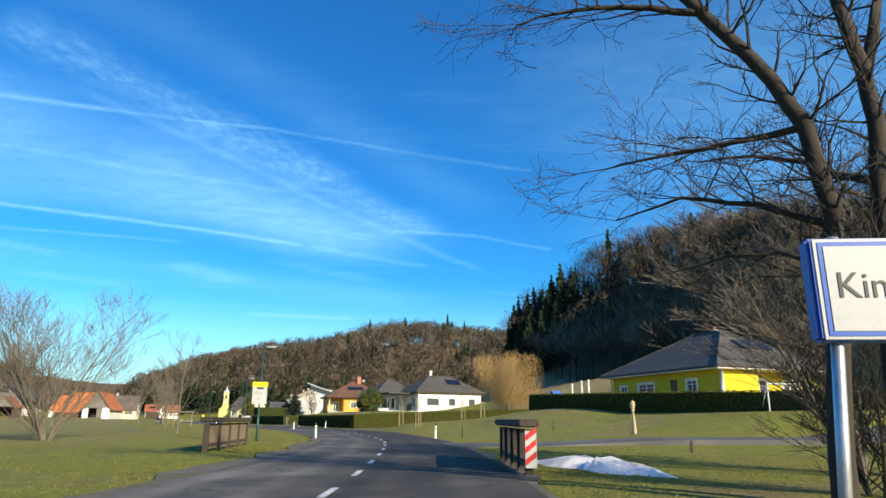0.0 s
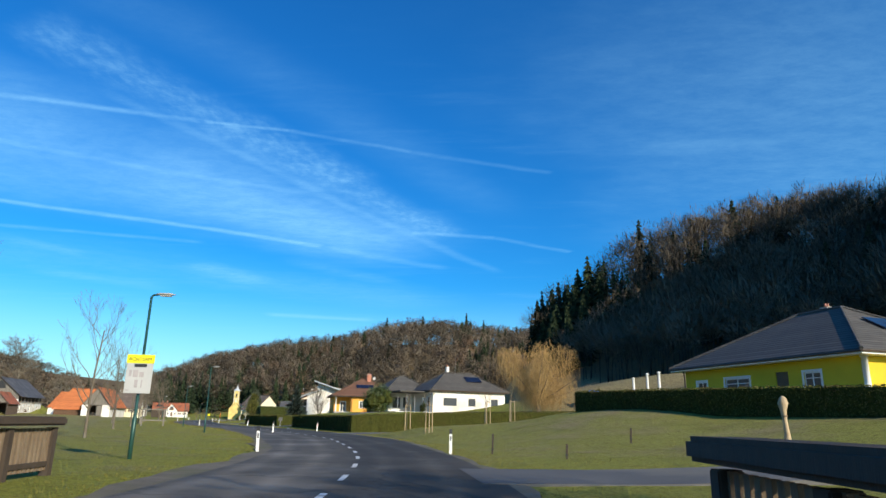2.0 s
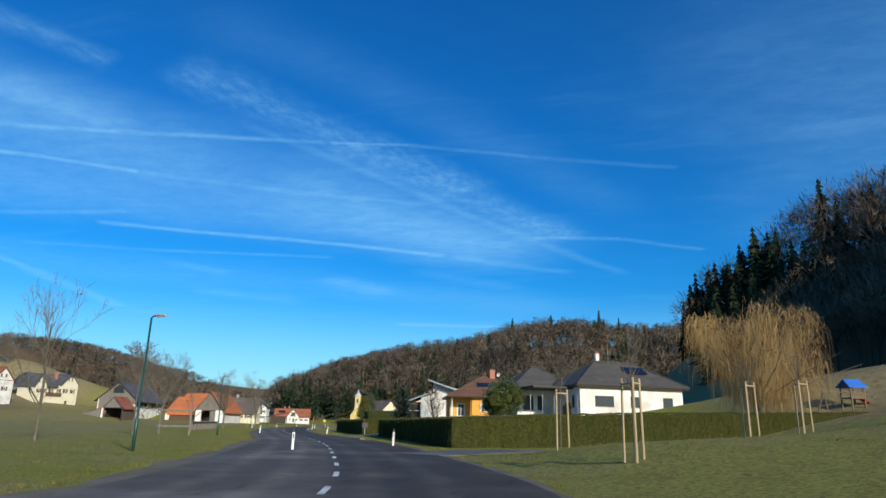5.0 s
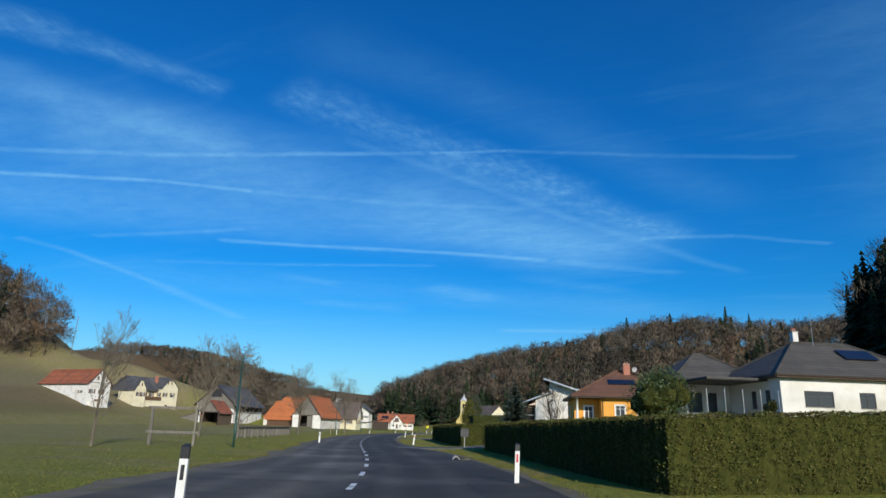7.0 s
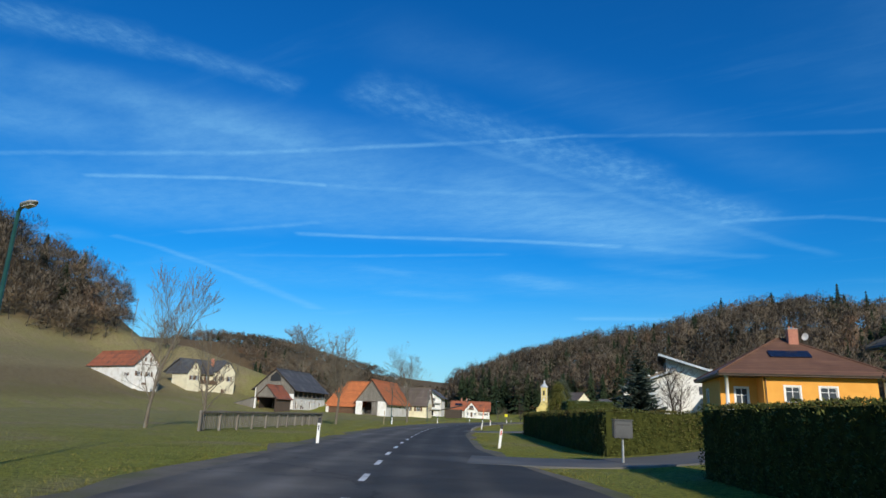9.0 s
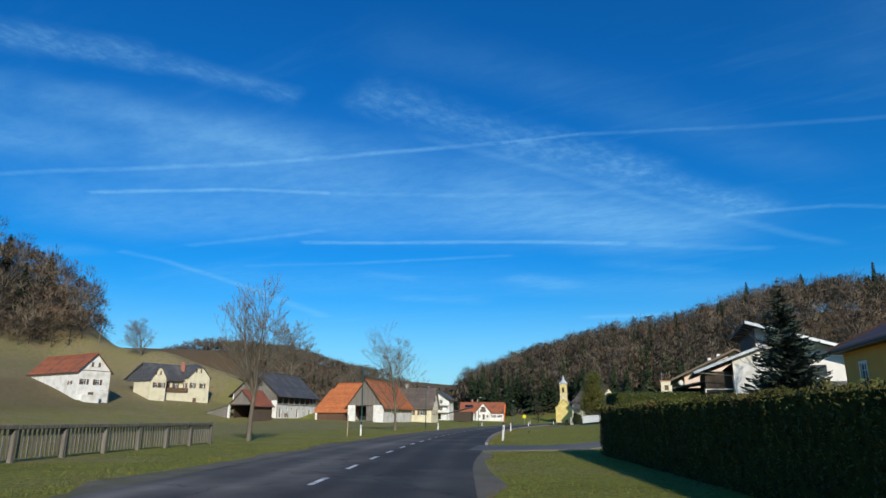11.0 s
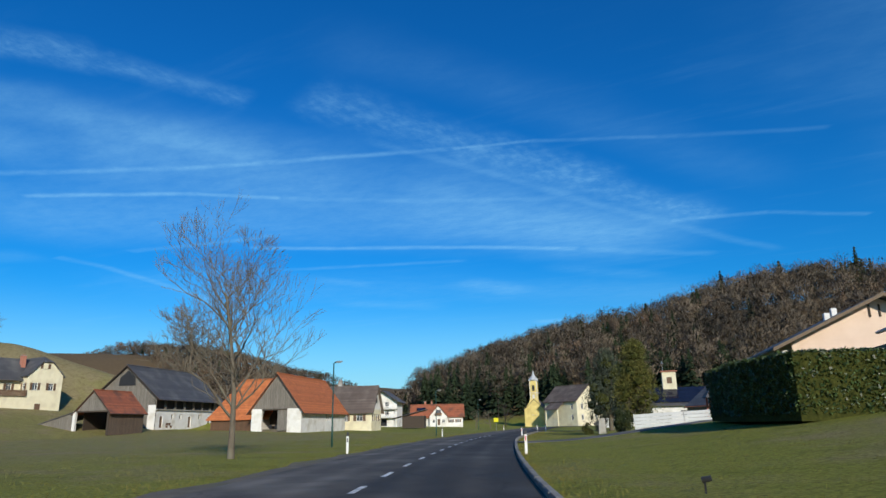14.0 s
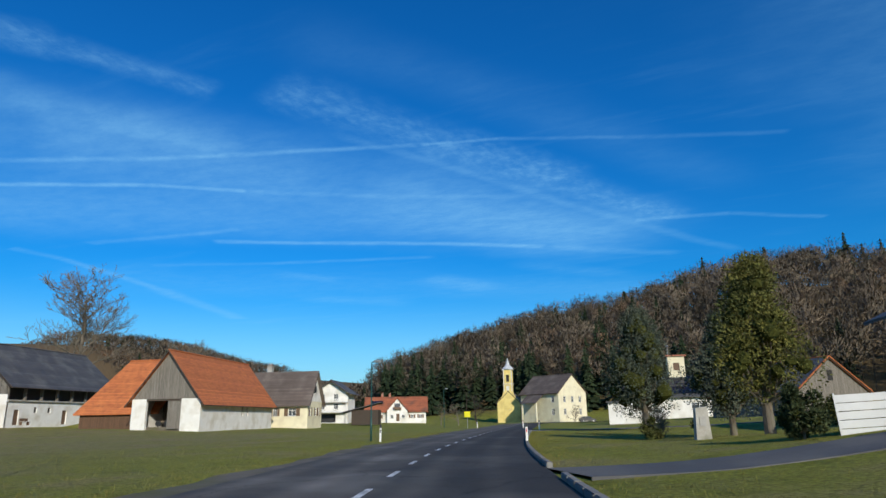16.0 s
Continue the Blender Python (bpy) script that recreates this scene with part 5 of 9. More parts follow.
def long_roof_barn():
    home = thing("hay_barn", house_pose(-147.2, 236.4, 1.0, 17), "low timber hay barn under a tall orange tile roof", "barn")
    part("front_wall", Mesh().box(0.4, 0.5, -0.6, 11.2, 0.65, 2.0), M["brown_wood"], home, "brown vertical boards")
    part("side_wall", Mesh().box(0.4, 0.65, -0.6, 0.55, 9.5, 2.0), M["brown_wood"], home)
    A, B = (4.2, 5.2, 9.5), (14.0, 5.2, 9.6)
    part("roof", Mesh().slab([(-0.3, 0, 1.9), (12.4, 0, 1.9), (14.0, 5.2, 9.6), A], 0.2), M["orange_tile"], home)
    part("roof", Mesh().slab([(-0.3, 10.4, 1.9), (-0.3, 0, 1.9), A], 0.2), M["orange_tile"], home)
    part("roof", Mesh().slab([(14.0, 10.4, 1.9), (-0.3, 10.4, 1.9), A, B], 0.2), M["orange_tile"], home)
    rt = Mesh()
    for k in range(12):
        x = 4.2 + k * 0.8
        rt.tube([(x, 5.2, 9.55), (x + 0.85, 5.2, 9.58)], [0.12, 0.14], 6)
    part("ridge_tiles", rt, M["orange_tile"], home)
    # second orange roof that shows behind
    part("back_roof", Mesh().slab([(-4.6, 9.0, 2.6), (3.0, 9.0, 2.6), (3.0, 15.0, 8.6), (-2.2, 15.0, 8.6)], 0.2), M["orange_tile"], home)
    part("back_wall", Mesh().box(-4.4, 9.4, -0.6, 2.8, 14.6, 2.6), M["old_white"], home)


def dark_barn():
    home = thing("stable_barn", house_pose(-172.4, 230.4, 1.6, 17.4), "white stable with grey board gable and slate roof", "barn")
    W, D, H, R = 13.6, 24.9, 6.3, 6.0
    part("gable_wall", Mesh().box(0.3, 0, -1, W, 0.3, H), M["grey_wood"], home)
    part("corner_wall", Mesh().box(W - 1.6, -0.06, -1, W + 0.02, 0.0, 4.4), M["old_white"], home)
    part("red_wall", Mesh().box(0.25, -0.1, 0.6, 3.4, -0.005, 3.2), M["red_wall"], home, "rust red rendered patch")
    part("gable", Mesh().prism([(0, H), (W, H), (W / 2, H + R)], 0.05, 0.3), M["grey_wood"], home)
    # flat black panel on the boards paints the loft opening's darkness
    part("loft_dark_panel", Mesh().prism([(W / 2 - 1.9, H + 2.0), (W / 2 + 1.9, H + 2.0), (W / 2 + 1.7, H + 3.6), (W / 2, H + 5.0), (W / 2 - 1.7, H + 3.6)], -0.02, 0.048), M["black"], home, "black panel for the dark hay loft opening")
    base = Mesh()
    pierced(base, D, 3.4, 0.45, [(1.6, 0.0, 2.7, 2.2), (5.6, 1.8, 6.3, 2.6), (8.6, 1.8, 9.3, 2.6), (12.0, 0.0, 13.1, 2.2), (16.0, 1.8, 16.7, 2.6), (20.0, 0.0, 21.1, 2.2)], None)
    base.box(0, 0, -1, D, 0.45, 0)
    place = pose(W, 0, 0, 0, 0, 90)
    part("side_wall", base, M["old_white"], home, at=place)
    for x, z, w, h in ((1.6, 0, 1.1, 2.2), (12.0, 0, 1.1, 2.2), (20.0, 0, 1.1, 2.2)):
        part("door", Mesh().box(x, 0.2, z, x + w, 0.26, z + h), M["shutter"], home, at=place)
    for x in (5.6, 8.6, 16.0):
        part("small_window", Mesh().box(x, 0.2, 1.8, x + 0.7, 0.25, 2.6), M["black"], home, at=place)
    part("loft_rail", Mesh().box(0, -0.3, 3.4, D, 0.5, 3.62), M["concrete"], home, at=place)
    # black sheet behind the piers stands for the loft's inner shade
    part("loft_back", Mesh().box(0, 1.2, 3.62, D, 1.3, H), M["black"], home, at=place)
    for k in range(8):
        x = k * (D - 0.4) / 7
        part("loft_pier", Mesh().soft_box(x, 0.05, 3.62, x + 0.4, 0.45, H, 0.03), M["grey_wood"], home, "weathered timber pier", at=place)
    part("back_wall", Mesh().box(0.3, D - 0.3, -1, W - 0.45, D, H), M["old_white"], home)
    part("left_wall", Mesh().box(0, 0, -1, 0.3, D, H), M["old_white"], home)
    gable_roof(home, W, D, H, R, 1.1, M["slate"], gable_over=0.7)
    bench = thing("garden_bench", pose(-157.0, 235.9, 1.55, 0, 0, 107), "brown wooden bench against the stable wall", "bench")
    part("seat", Mesh().box(-0.8, -0.25, 0.42, 0.8, 0.2, 0.48), M["shutter"], bench)
    part("backrest", Mesh().box(-0.8, 0.16, 0.55, 0.8, 0.21, 0.95), M["shutter"], bench)
    for x in (-0.7, 0.7):
        part("leg", Mesh().box(x - 0.05, -0.2, 0, x + 0.05, 0.2, 0.42), M["shutter"], bench)


def cart_shed():
    home = thing("cart_shed", house_pose(-157.4, 216.6, 1.0, 17), "brown board cart shed with small red tile roof", "shed")
    W, D, H, R = 6.4, 9.6, 3.6, 3.4
    part("gable", Mesh().prism([(0, H), (W, H), (W / 2, H + R)], 0.05, 0.2), M["grey_wood"], home)
    part("side_wall", Mesh().box(W - 0.15, 0, -0.5, W, D, H), M["side_boards"], home, "brown vertical board wall")
    part("back_wall", Mesh().box(0, D - 0.15, -0.5, W - 0.15, D, H), M["dark_wood"], home)
    part("left_wall", Mesh().box(0, 2.0, -0.5, 0.15, D - 0.15, H), M["dark_wood"], home)
    part("pier", Mesh().box(-0.45, -0.1, -0.5, 0.05, 0.4, H), M["old_white"], home, "whitewashed corner pier")
    part("post", Mesh().box(W - 0.25, -0.05, -0.5, W + 0.02, 0.0, H), M["dark_wood"], home)
    part("beam", Mesh().box(0.05, 0.0, H - 0.25, W - 0.25, 0.2, H), M["dark_wood"], home)
    gable_roof(home, W, D, H, R, 0.55, M["red_tile"], gable_over=0.3)
    part("lean_to_roof", Mesh().slab([(-7.2, -0.2, 1.5), (-0.2, -0.2, 3.5), (-0.2, 7, 3.5), (-7.2, 7, 1.5)], 0.12), M["slate"], home)
    part("lean_to_wall", Mesh().prism([(-6.8, -0.5), (-0.45, -0.5), (-0.45, 3.25), (-6.8, 1.45)], 0.0, 0.12), M["grey_wood"], home, "sloping grey board lean-to")


def half_hip_wing(home, at, w, d, h, r, clip, wall, roof, openings):
    """A gabled wing whose gable tip is cut by a small hip."""
    block(home, w, d, h, wall, openings, at=at, base=-3.0, shutters=M["shutter"])
    k = clip / r * w / 2
    g = part("gable", Mesh().prism([(0, h), (w, h), (w / 2 + k, h + r - clip), (w / 2 - k, h + r - clip)], 0, 0.3), wall, home, at=at)
    y0, tip = -0.35, 1.6
    T, o = h + r, 0.45
    s = r / (w / 2)
    for sign in (-1, 1):
        ex, kx = w / 2 + sign * (w / 2 + o), w / 2 + sign * k
        c = [(ex, y0, T - s * (w / 2 + o)), (kx, y0, T - clip), (w / 2, tip, T), (w / 2, d + 3, T), (ex, d + 3, T - s * (w / 2 + o))]
        part("roof", Mesh().slab(c, 0.16), roof, home, at=at @ pose(0, 0, 0.12))
    part("hip", Mesh().slab([(w / 2 - k, y0, T - clip), (w / 2 + k, y0, T - clip), (w / 2, tip, T)], 0.14), roof, home, at=at @ pose(0, 0, 0.125))
    return g


def farmhouse():
    home = thing("farmhouse", house_pose(-178.8, 205.0, 5.2, 88) @ pose(3.0, 0, 0) @ Matrix.Diagonal((0.865, 1, 1, 1)), "cream farmhouse with two gabled wings, brown shutters and balcony", "house")
    half_hip_wing(home, pose(0.6, -0.5, 0), 5.0, 7.5, 6.0, 3.6, 0.9, M["cream_wall"], M["slate"], [("front", 1.2, 3.6, 1.0, 1.3), ("front", 3.2, 3.6, 1.0, 1.3), ("front", 2.3, 6.3 - 0.9, 0.0, 0.0, "none")][:2])
    half_hip_wing(home, pose(14.6, 1.2, 0), 7.9, 7.0, 7.0, 3.6, 1.1, M["cream_wall"], M["slate"], [("front", 1.2, 4.0, 1.1, 1.4), ("front", 4.8, 4.0, 1.1, 1.4), ("front", 2.2, -1.0, 1.3, 2.4, "door"), ("left", 5.4, 4.0, 0.9, 1.3)])
    for x, z, w in ((2.2, 6.9, 1.0), (17.6, 8.2, 1.1)):
        wi = window_in(home, pose(0, (-0.53 if x < 5 else 1.17), 0), x, z, x + w, z + 1.0, M["frame_white"], True, M["shutter"])
    block(home, 9.0, 6.0, 6.2, M["cream_wall"], [("front", 3.4, 3.4, 1.2, 2.0, "door"), ("front", 6.0, 3.9, 1.1, 1.3)], at=pose(5.6, 3.6, 0), base=-3.0, shutters=M["shutter"])
    part("roof", Mesh().slab([(0, 2.6, 5.9), (20.5, 2.6, 5.9), (19.0, 6.8, 10.4), (2.5, 6.8, 10.4)], 0.16), M["slate"], home)
    part("roof", Mesh().slab([(20.5, 11.4, 5.9), (0, 11.4, 5.9), (2.5, 6.8, 10.4), (19.0, 6.8, 10.4)], 0.16), M["slate"], home)
    bal = new("balcony")
    bal.parent = home
    part("balcony_floor", Mesh().box(5.7, 0.9, 2.7, 14.5, 3.6, 2.85), M["rail_wood"], bal)
    for k in range(36):
        x = 5.75 + k * 0.245
        part("balcony_board", Mesh().box(x, 0.85, 2.85, x + 0.2, 0.9, 3.8), M["shutter"], bal)
    part("balcony_rail", Mesh().box(5.7, 0.82, 3.8, 14.5, 0.95, 3.88), M["shutter"], bal)
    part("arcade_wall", Mesh().box(5.6, 1.2, -3, 14.6, 1.5, 2.7), M["cream_wall"], home)
    chimney(home, 15.6, 5.5, 7.8, 10.9, 0.9)


def slope_house():
    home = thing("slope_house", house_pose(-169.0, 184.4, 5.1, 88.7), "white farm building with red tile roof on the slope", "house")
    block(home, 7.2, 21.5, 6.3, M["old_white"], [("front", 0.9, 3.2, 1.0, 1.2), ("front", 3.9, 3.2, 1.0, 1.2), ("front", 2.6, -0.6, 1.3, 2.2, "door"), ("left", 18.0, 3.2, 0.9, 0.8)], at=pose(0, 0, 0), base=-2.5, shutters=M["shutter"])
    gable_roof(home, 7.2, 21.5, 6.3, 3.8, 0.5, M["red_tile"], gable=M["old_white"], gable_over=0.4)
    window_in(home, pose(0, -0.03, 0), 3.1, 7.1, 4.1, 8.1, M["frame_white"], True, M["shutter"])
    part("string_course", Mesh().box(-0.02, -0.05, 6.2, 7.22, 0.0, 6.35), M["shutter"], home)
    part("stair_block", Mesh().box(1.0, -1.8, -2.2, 4.2, 0, 1.0), M["old_white"], home)
    part("stair_rail", Mesh().tube([(4.1, -1.7, 1.0), (4.1, -1.7, 2.0), (6.4, -1.7, 1.9), (6.4, -1.7, -2.0)], [0.04] * 4, 5), M["zinc"], home)


def cream_house():
    home = thing("cream_house", house_pose(-138.6, 266.2, 1.1, 17), "cream rendered cottage with dark roof and brown shutters", "house")
    block(home, 7.9, 7.8, 3.7, M["cream_wall"], [("front", 1.6, 1.2, 0.8, 1.4), ("front", 4.4, 1.2, 1.4, 1.4), ("right", 1.0, 1.2, 0.9, 1.4), ("right", 4.0, 1.2, 0.9, 1.4), ("right", 5.8, 1.2, 0.8, 1.4)], shutters=M["shutter"])
    part("gable", Mesh().prism([(0.0, 3.7), (7.8, 3.7), (3.9, 8.9)], 0, 0.3), M["old_white"], home, at=pose(7.9, 0, 0, 0, 0, 90))
    for s in (0, 1):
        y = -0.7 if s == 0 else 8.5
        z = 3.0
        part("roof", Mesh().slab([(-6.5, y, z), (8.5, y, z), (8.5, 3.9, 9.15), (-6.5, 3.9, 9.15)], 0.2), M["brown_slate"], home)
    part("barge_board", Mesh().slab([(8.5, -0.7, 2.98), (8.5, 3.9, 9.12), (8.56, 3.9, 9.12), (8.56, -0.7, 2.98)], 0.28), M["dark_wood"], home)
    part("gable_window", Mesh().box(3.2, -0.03, 5.2, 4.6, 0.0, 6.4), M["glass"], home, at=pose(7.9, 0, 0, 0, 0, 90))
    chimney(home, -1.0, 4.4, 8.3, 10.4, 0.9, M["concrete"])
    # balcony house that shows behind its gable
    b = thing("balcony_house", house_pose(-165.0, 318.5, 0.8, 20), "white house with stacked timber balconies under a gable", "house")
    block(b, 9.0, 9.0, 8.0, M["white_wall"], [("front", 1.2, 0.2, 4.6, 2.2, "open"), ("front", 1.6, 3.2, 1.2, 1.8), ("front", 5.2, 3.2, 1.2, 1.8), ("front", 1.6, 5.7, 1.2, 1.8), ("front", 5.2, 5.7, 1.2, 1.8)], base=-0.8)
    gable_roof(b, 9.0, 9.0, 8.0, 3.0, 1.0, M["slate"], gable=M["white_wall"], gable_over=1.4)
    for z in (2.6, 5.2):
        part("balcony_floor", Mesh().box(0, -1.3, z, 9.0, 0, z + 0.15), M["concrete"], b)
        part("balcony_rail", Mesh().box(0, -1.36, z + 1.0, 9.0, -1.28, z + 1.08), M["white_wall"], b)
        for k in range(30):
            part("balcony_slat", Mesh().box(0.05 + k * 0.3, -1.34, z + 0.15, 0.25 + k * 0.3, -1.3, z + 1.0), M["white_wall"], b)
    for x in (0.1, 8.75):
        part("balcony_post", Mesh().box(x, -1.3, -0.8, x + 0.15, -1.15, 5.2), M["white_wall"], b)
    hut = thing("tool_shed", house_pose(-141.8, 300, 1.0, 20), "dark timber shed with lean-to roof", "shed")
    part("shed_wall", Mesh().box(0, 0, -0.6, 6, 4, 2.6), M["dark_wood"], hut)
    part("shed_roof", Mesh().slab([(-2.6, -0.6, 2.1), (6.5, -0.6, 4.3), (6.5, 4.5, 4.3), (-2.6, 4.5, 2.1)], 0.15), M["slate"], hut)


def red_roof_house():
    home = thing("village_house", house_pose(-159.3, 335.6, 0.9, 27), "white house with red tile roof and gabled bay", "house")
    block(home, 17.0, 7.5, 2.9, M["white_wall"], [("front", 1.7, 0.9, 0.9, 1.0), ("front", 3.3, 0.9, 0.9, 1.0), ("front", 12.6, 0.9, 0.9, 1.0), ("front", 15.0, 0.9, 0.9, 1.0)], base=-1, shutters=M["shutter"])
    for y0, y1 in ((-0.6, 3.75), (8.1, 3.75)):
        part("roof", Mesh().slab([(-0.6, y0, 2.75), (17.6, y0, 2.75), (17.6, y1, 7.0), (-0.6, y1, 7.0)], 0.22), M["red_tile"], home)
    for x in (0, 16.7):
        part("gable", Mesh().prism([(0, 2.9), (7.5, 2.9), (3.75, 6.6)], 0, 0.3), M["white_wall"], home, at=pose(x + 0.3, 0, 0, 0, 0, 90))
    bay = pose(6.0, -1.6, 0)
    block(home, 5.8, 3.0, 3.0, M["white_wall"], [("front", 0.9, 0.9, 0.9, 1.0), ("front", 2.6, 0.1, 0.9, 2.0, "door"), ("front", 4.1, 0.9, 0.9, 1.0)], at=bay, base=-1)
    part("bay_gable", Mesh().prism([(0, 3.0), (5.8, 3.0), (2.9, 6.3)], 0, 0.3), M["white_wall"], home, at=bay)
    part("bay_window", Mesh().box(2.1, -0.05, 3.9, 3.7, -0.0, 5.0), M["glass"], home, at=bay)
    part("bay_balcony", Mesh().box(1.8, -0.7, 3.3, 4.0, 0, 4.0), M["shutter"], home, at=bay)
    for s in (-1, 1):
        part("bay_roof", Mesh().slab([(2.9 + s * 3.5, -0.5, 2.6), (2.9, -0.5, 6.55), (2.9, 5.0, 6.55), (2.9 + s * 3.5, 5.0, 2.6)], 0.2), M["red_tile"], home, at=bay)
    chimney(home, 4.4, 4.4, 6.5, 7.8, 0.6)
    chimney(home, 6.6, 4.4, 6.5, 7.8, 0.6)
    panel_on_roof(home, (1.6, 1.3, 4.85), (3.0, 0, 0), (0, 0.9, 0.88))


def church():
    home = thing("village_chapel", house_pose(-127.3, 356.8, 0.3, 10), "small yellow chapel with pointed white tower", "chapel")
    block(home, 6.7, 11.0, 5.4, M["church_wall"], [("front", 2.65, 0.0, 1.4, 2.9, "door"), ("right", 3.0, 2.2, 0.9, 2.0, "plain"), ("right", 7.0, 2.2, 0.9, 2.0, "plain")], base=-0.6)
    gable_roof(home, 6.7, 11.0, 5.4, 3.2, 0.3, M["brown_slate"], gable=M["church_wall"], gable_over=0.15)
    tw = new("tower")
    tw.parent = home
    tw.matrix_basis = pose(3.35, 0.9, 0)
    t = Mesh()
    pierced(t, 2.5, 15.0, 0.3, [(0.8, 11.4, 1.7, 13.4)], pose(-1.25, -1.0, 0))
    pierced(t, 1.9, 15.0, 0.3, [(0.5, 11.4, 1.4, 13.4)], pose(1.25, -0.7, 0, 0, 0, 90))
    t.box(-1.25, 1.2, 0, 1.25, 1.5, 15.0).box(-1.25, -0.7, 0, -0.95, 1.2, 15.0)
    part("tower_wall", t, M["church_wall"], tw, "yellow rendered belfry")
    # black box paints the belfry's inner darkness
    part("tower_inside", Mesh().box(-0.9, -0.65, 9, 0.9, 1.15, 14.5), M["black"], tw)
    for z in (10.6, 14.8):
        part("cornice", Mesh().soft_box(-1.45, -1.2, z, 1.45, 1.7, z + 0.22, 0.05), M["old_white"], tw)
    for sx in (-1.27, 1.07):
        part("corner_strip", Mesh().box(sx, -1.03, 8.6, sx + 0.2, -0.98, 14.8), M["old_white"], tw)
    part("niche", Mesh().box(-0.45, -1.04, 8.9, 0.45, -0.99, 10.2), M["old_white"], tw)
    sp = Mesh()
    prof = [(1.75, 15.0), (1.45, 15.45), (0.95, 15.9), (0.55, 16.5), (0.28, 17.4), (0.06, 18.4)]
    sp.tube([(0, 0.25, z) for _, z in prof], [r * 1.1 for r, _ in prof], 8)
    part("spire", sp, M["alu"], tw, "pale metal pointed spire")
    part("cross", Mesh().box(-0.03, 0.22, 18.3, 0.03, 0.28, 19.0).box(-0.2, 0.22, 18.65, 0.2, 0.28, 18.72), M["gutter"], tw)
    for s in (-1, 1):
        pts = [(3.35 + s * (1.25 + k * 0.42), 0.0, 9.0 - 3.4 * (k / 5) ** 0.55) for k in range(6)]
        vol = Mesh().prism([(p[0], p[2]) for p in pts] + [(pts[-1][0], 5.3), (pts[0][0], 5.3)], -0.05, 0.25)
        part("volute", vol, M["church_wall"], home, "curved yellow gable shoulder")
    part("portal", Mesh().box(2.4, -0.08, 0, 2.65, 0.0, 3.2).box(4.05, -0.08, 0, 4.3, 0.0, 3.2).box(2.4, -0.1, 3.2, 4.3, 0.0, 3.5), M["old_white"], home)


def school():
    home = thing("parsonage", house_pose(-106.7, 348.0, 1.0, 63), "cream two-storey house with dark roof and entrance porch", "house")
    block(home, 11.6, 14.1, 7.0, M["cream_wall"], [("front", 2.0, 4.2, 1.0, 1.6), ("front", 5.2, 4.2, 1.0, 1.6), ("front", 8.4, 4.2, 1.0, 1.6), ("front", 2.0, 0.9, 1.0, 1.6), ("front", 8.4, 0.9, 1.0, 1.6), ("left", 2.0, 4.2, 1.0, 1.6), ("left", 5.0, 4.2, 1.0, 1.6), ("left", 11.5, 4.2, 1.0, 1.6), ("left", 11.5, 0.9, 1.0, 1.6)], base=-1)
    gable_roof(home, 11.6, 14.1, 7.0, 4.8, 0.6, M["brown_slate"], gable=M["cream_wall"], gable_over=0.35)
    for x in (3.6, 6.6):
        window_in(home, pose(0, -0.03, 0), x, 8.3, x + 0.9, 9.6, M["frame_white"], True)
    part("porch_roof", Mesh().slab([(-3.6, 5.0, 4.2), (0, 5.0, 6.8), (0, 11.0, 6.8), (-3.6, 11.0, 4.2)], 0.18), M["brown_slate"], home)
    for y in (5.4, 10.6):
        part("porch_pillar", Mesh().box(-3.4, y - 0.2, -1, -3.0, y + 0.2, 4.3), M["cream_wall"], home)
    part("porch_front", Mesh().box(-3.3, 5.6, -1, -3.1, 10.4, 1.0), M["cream_wall"], home)


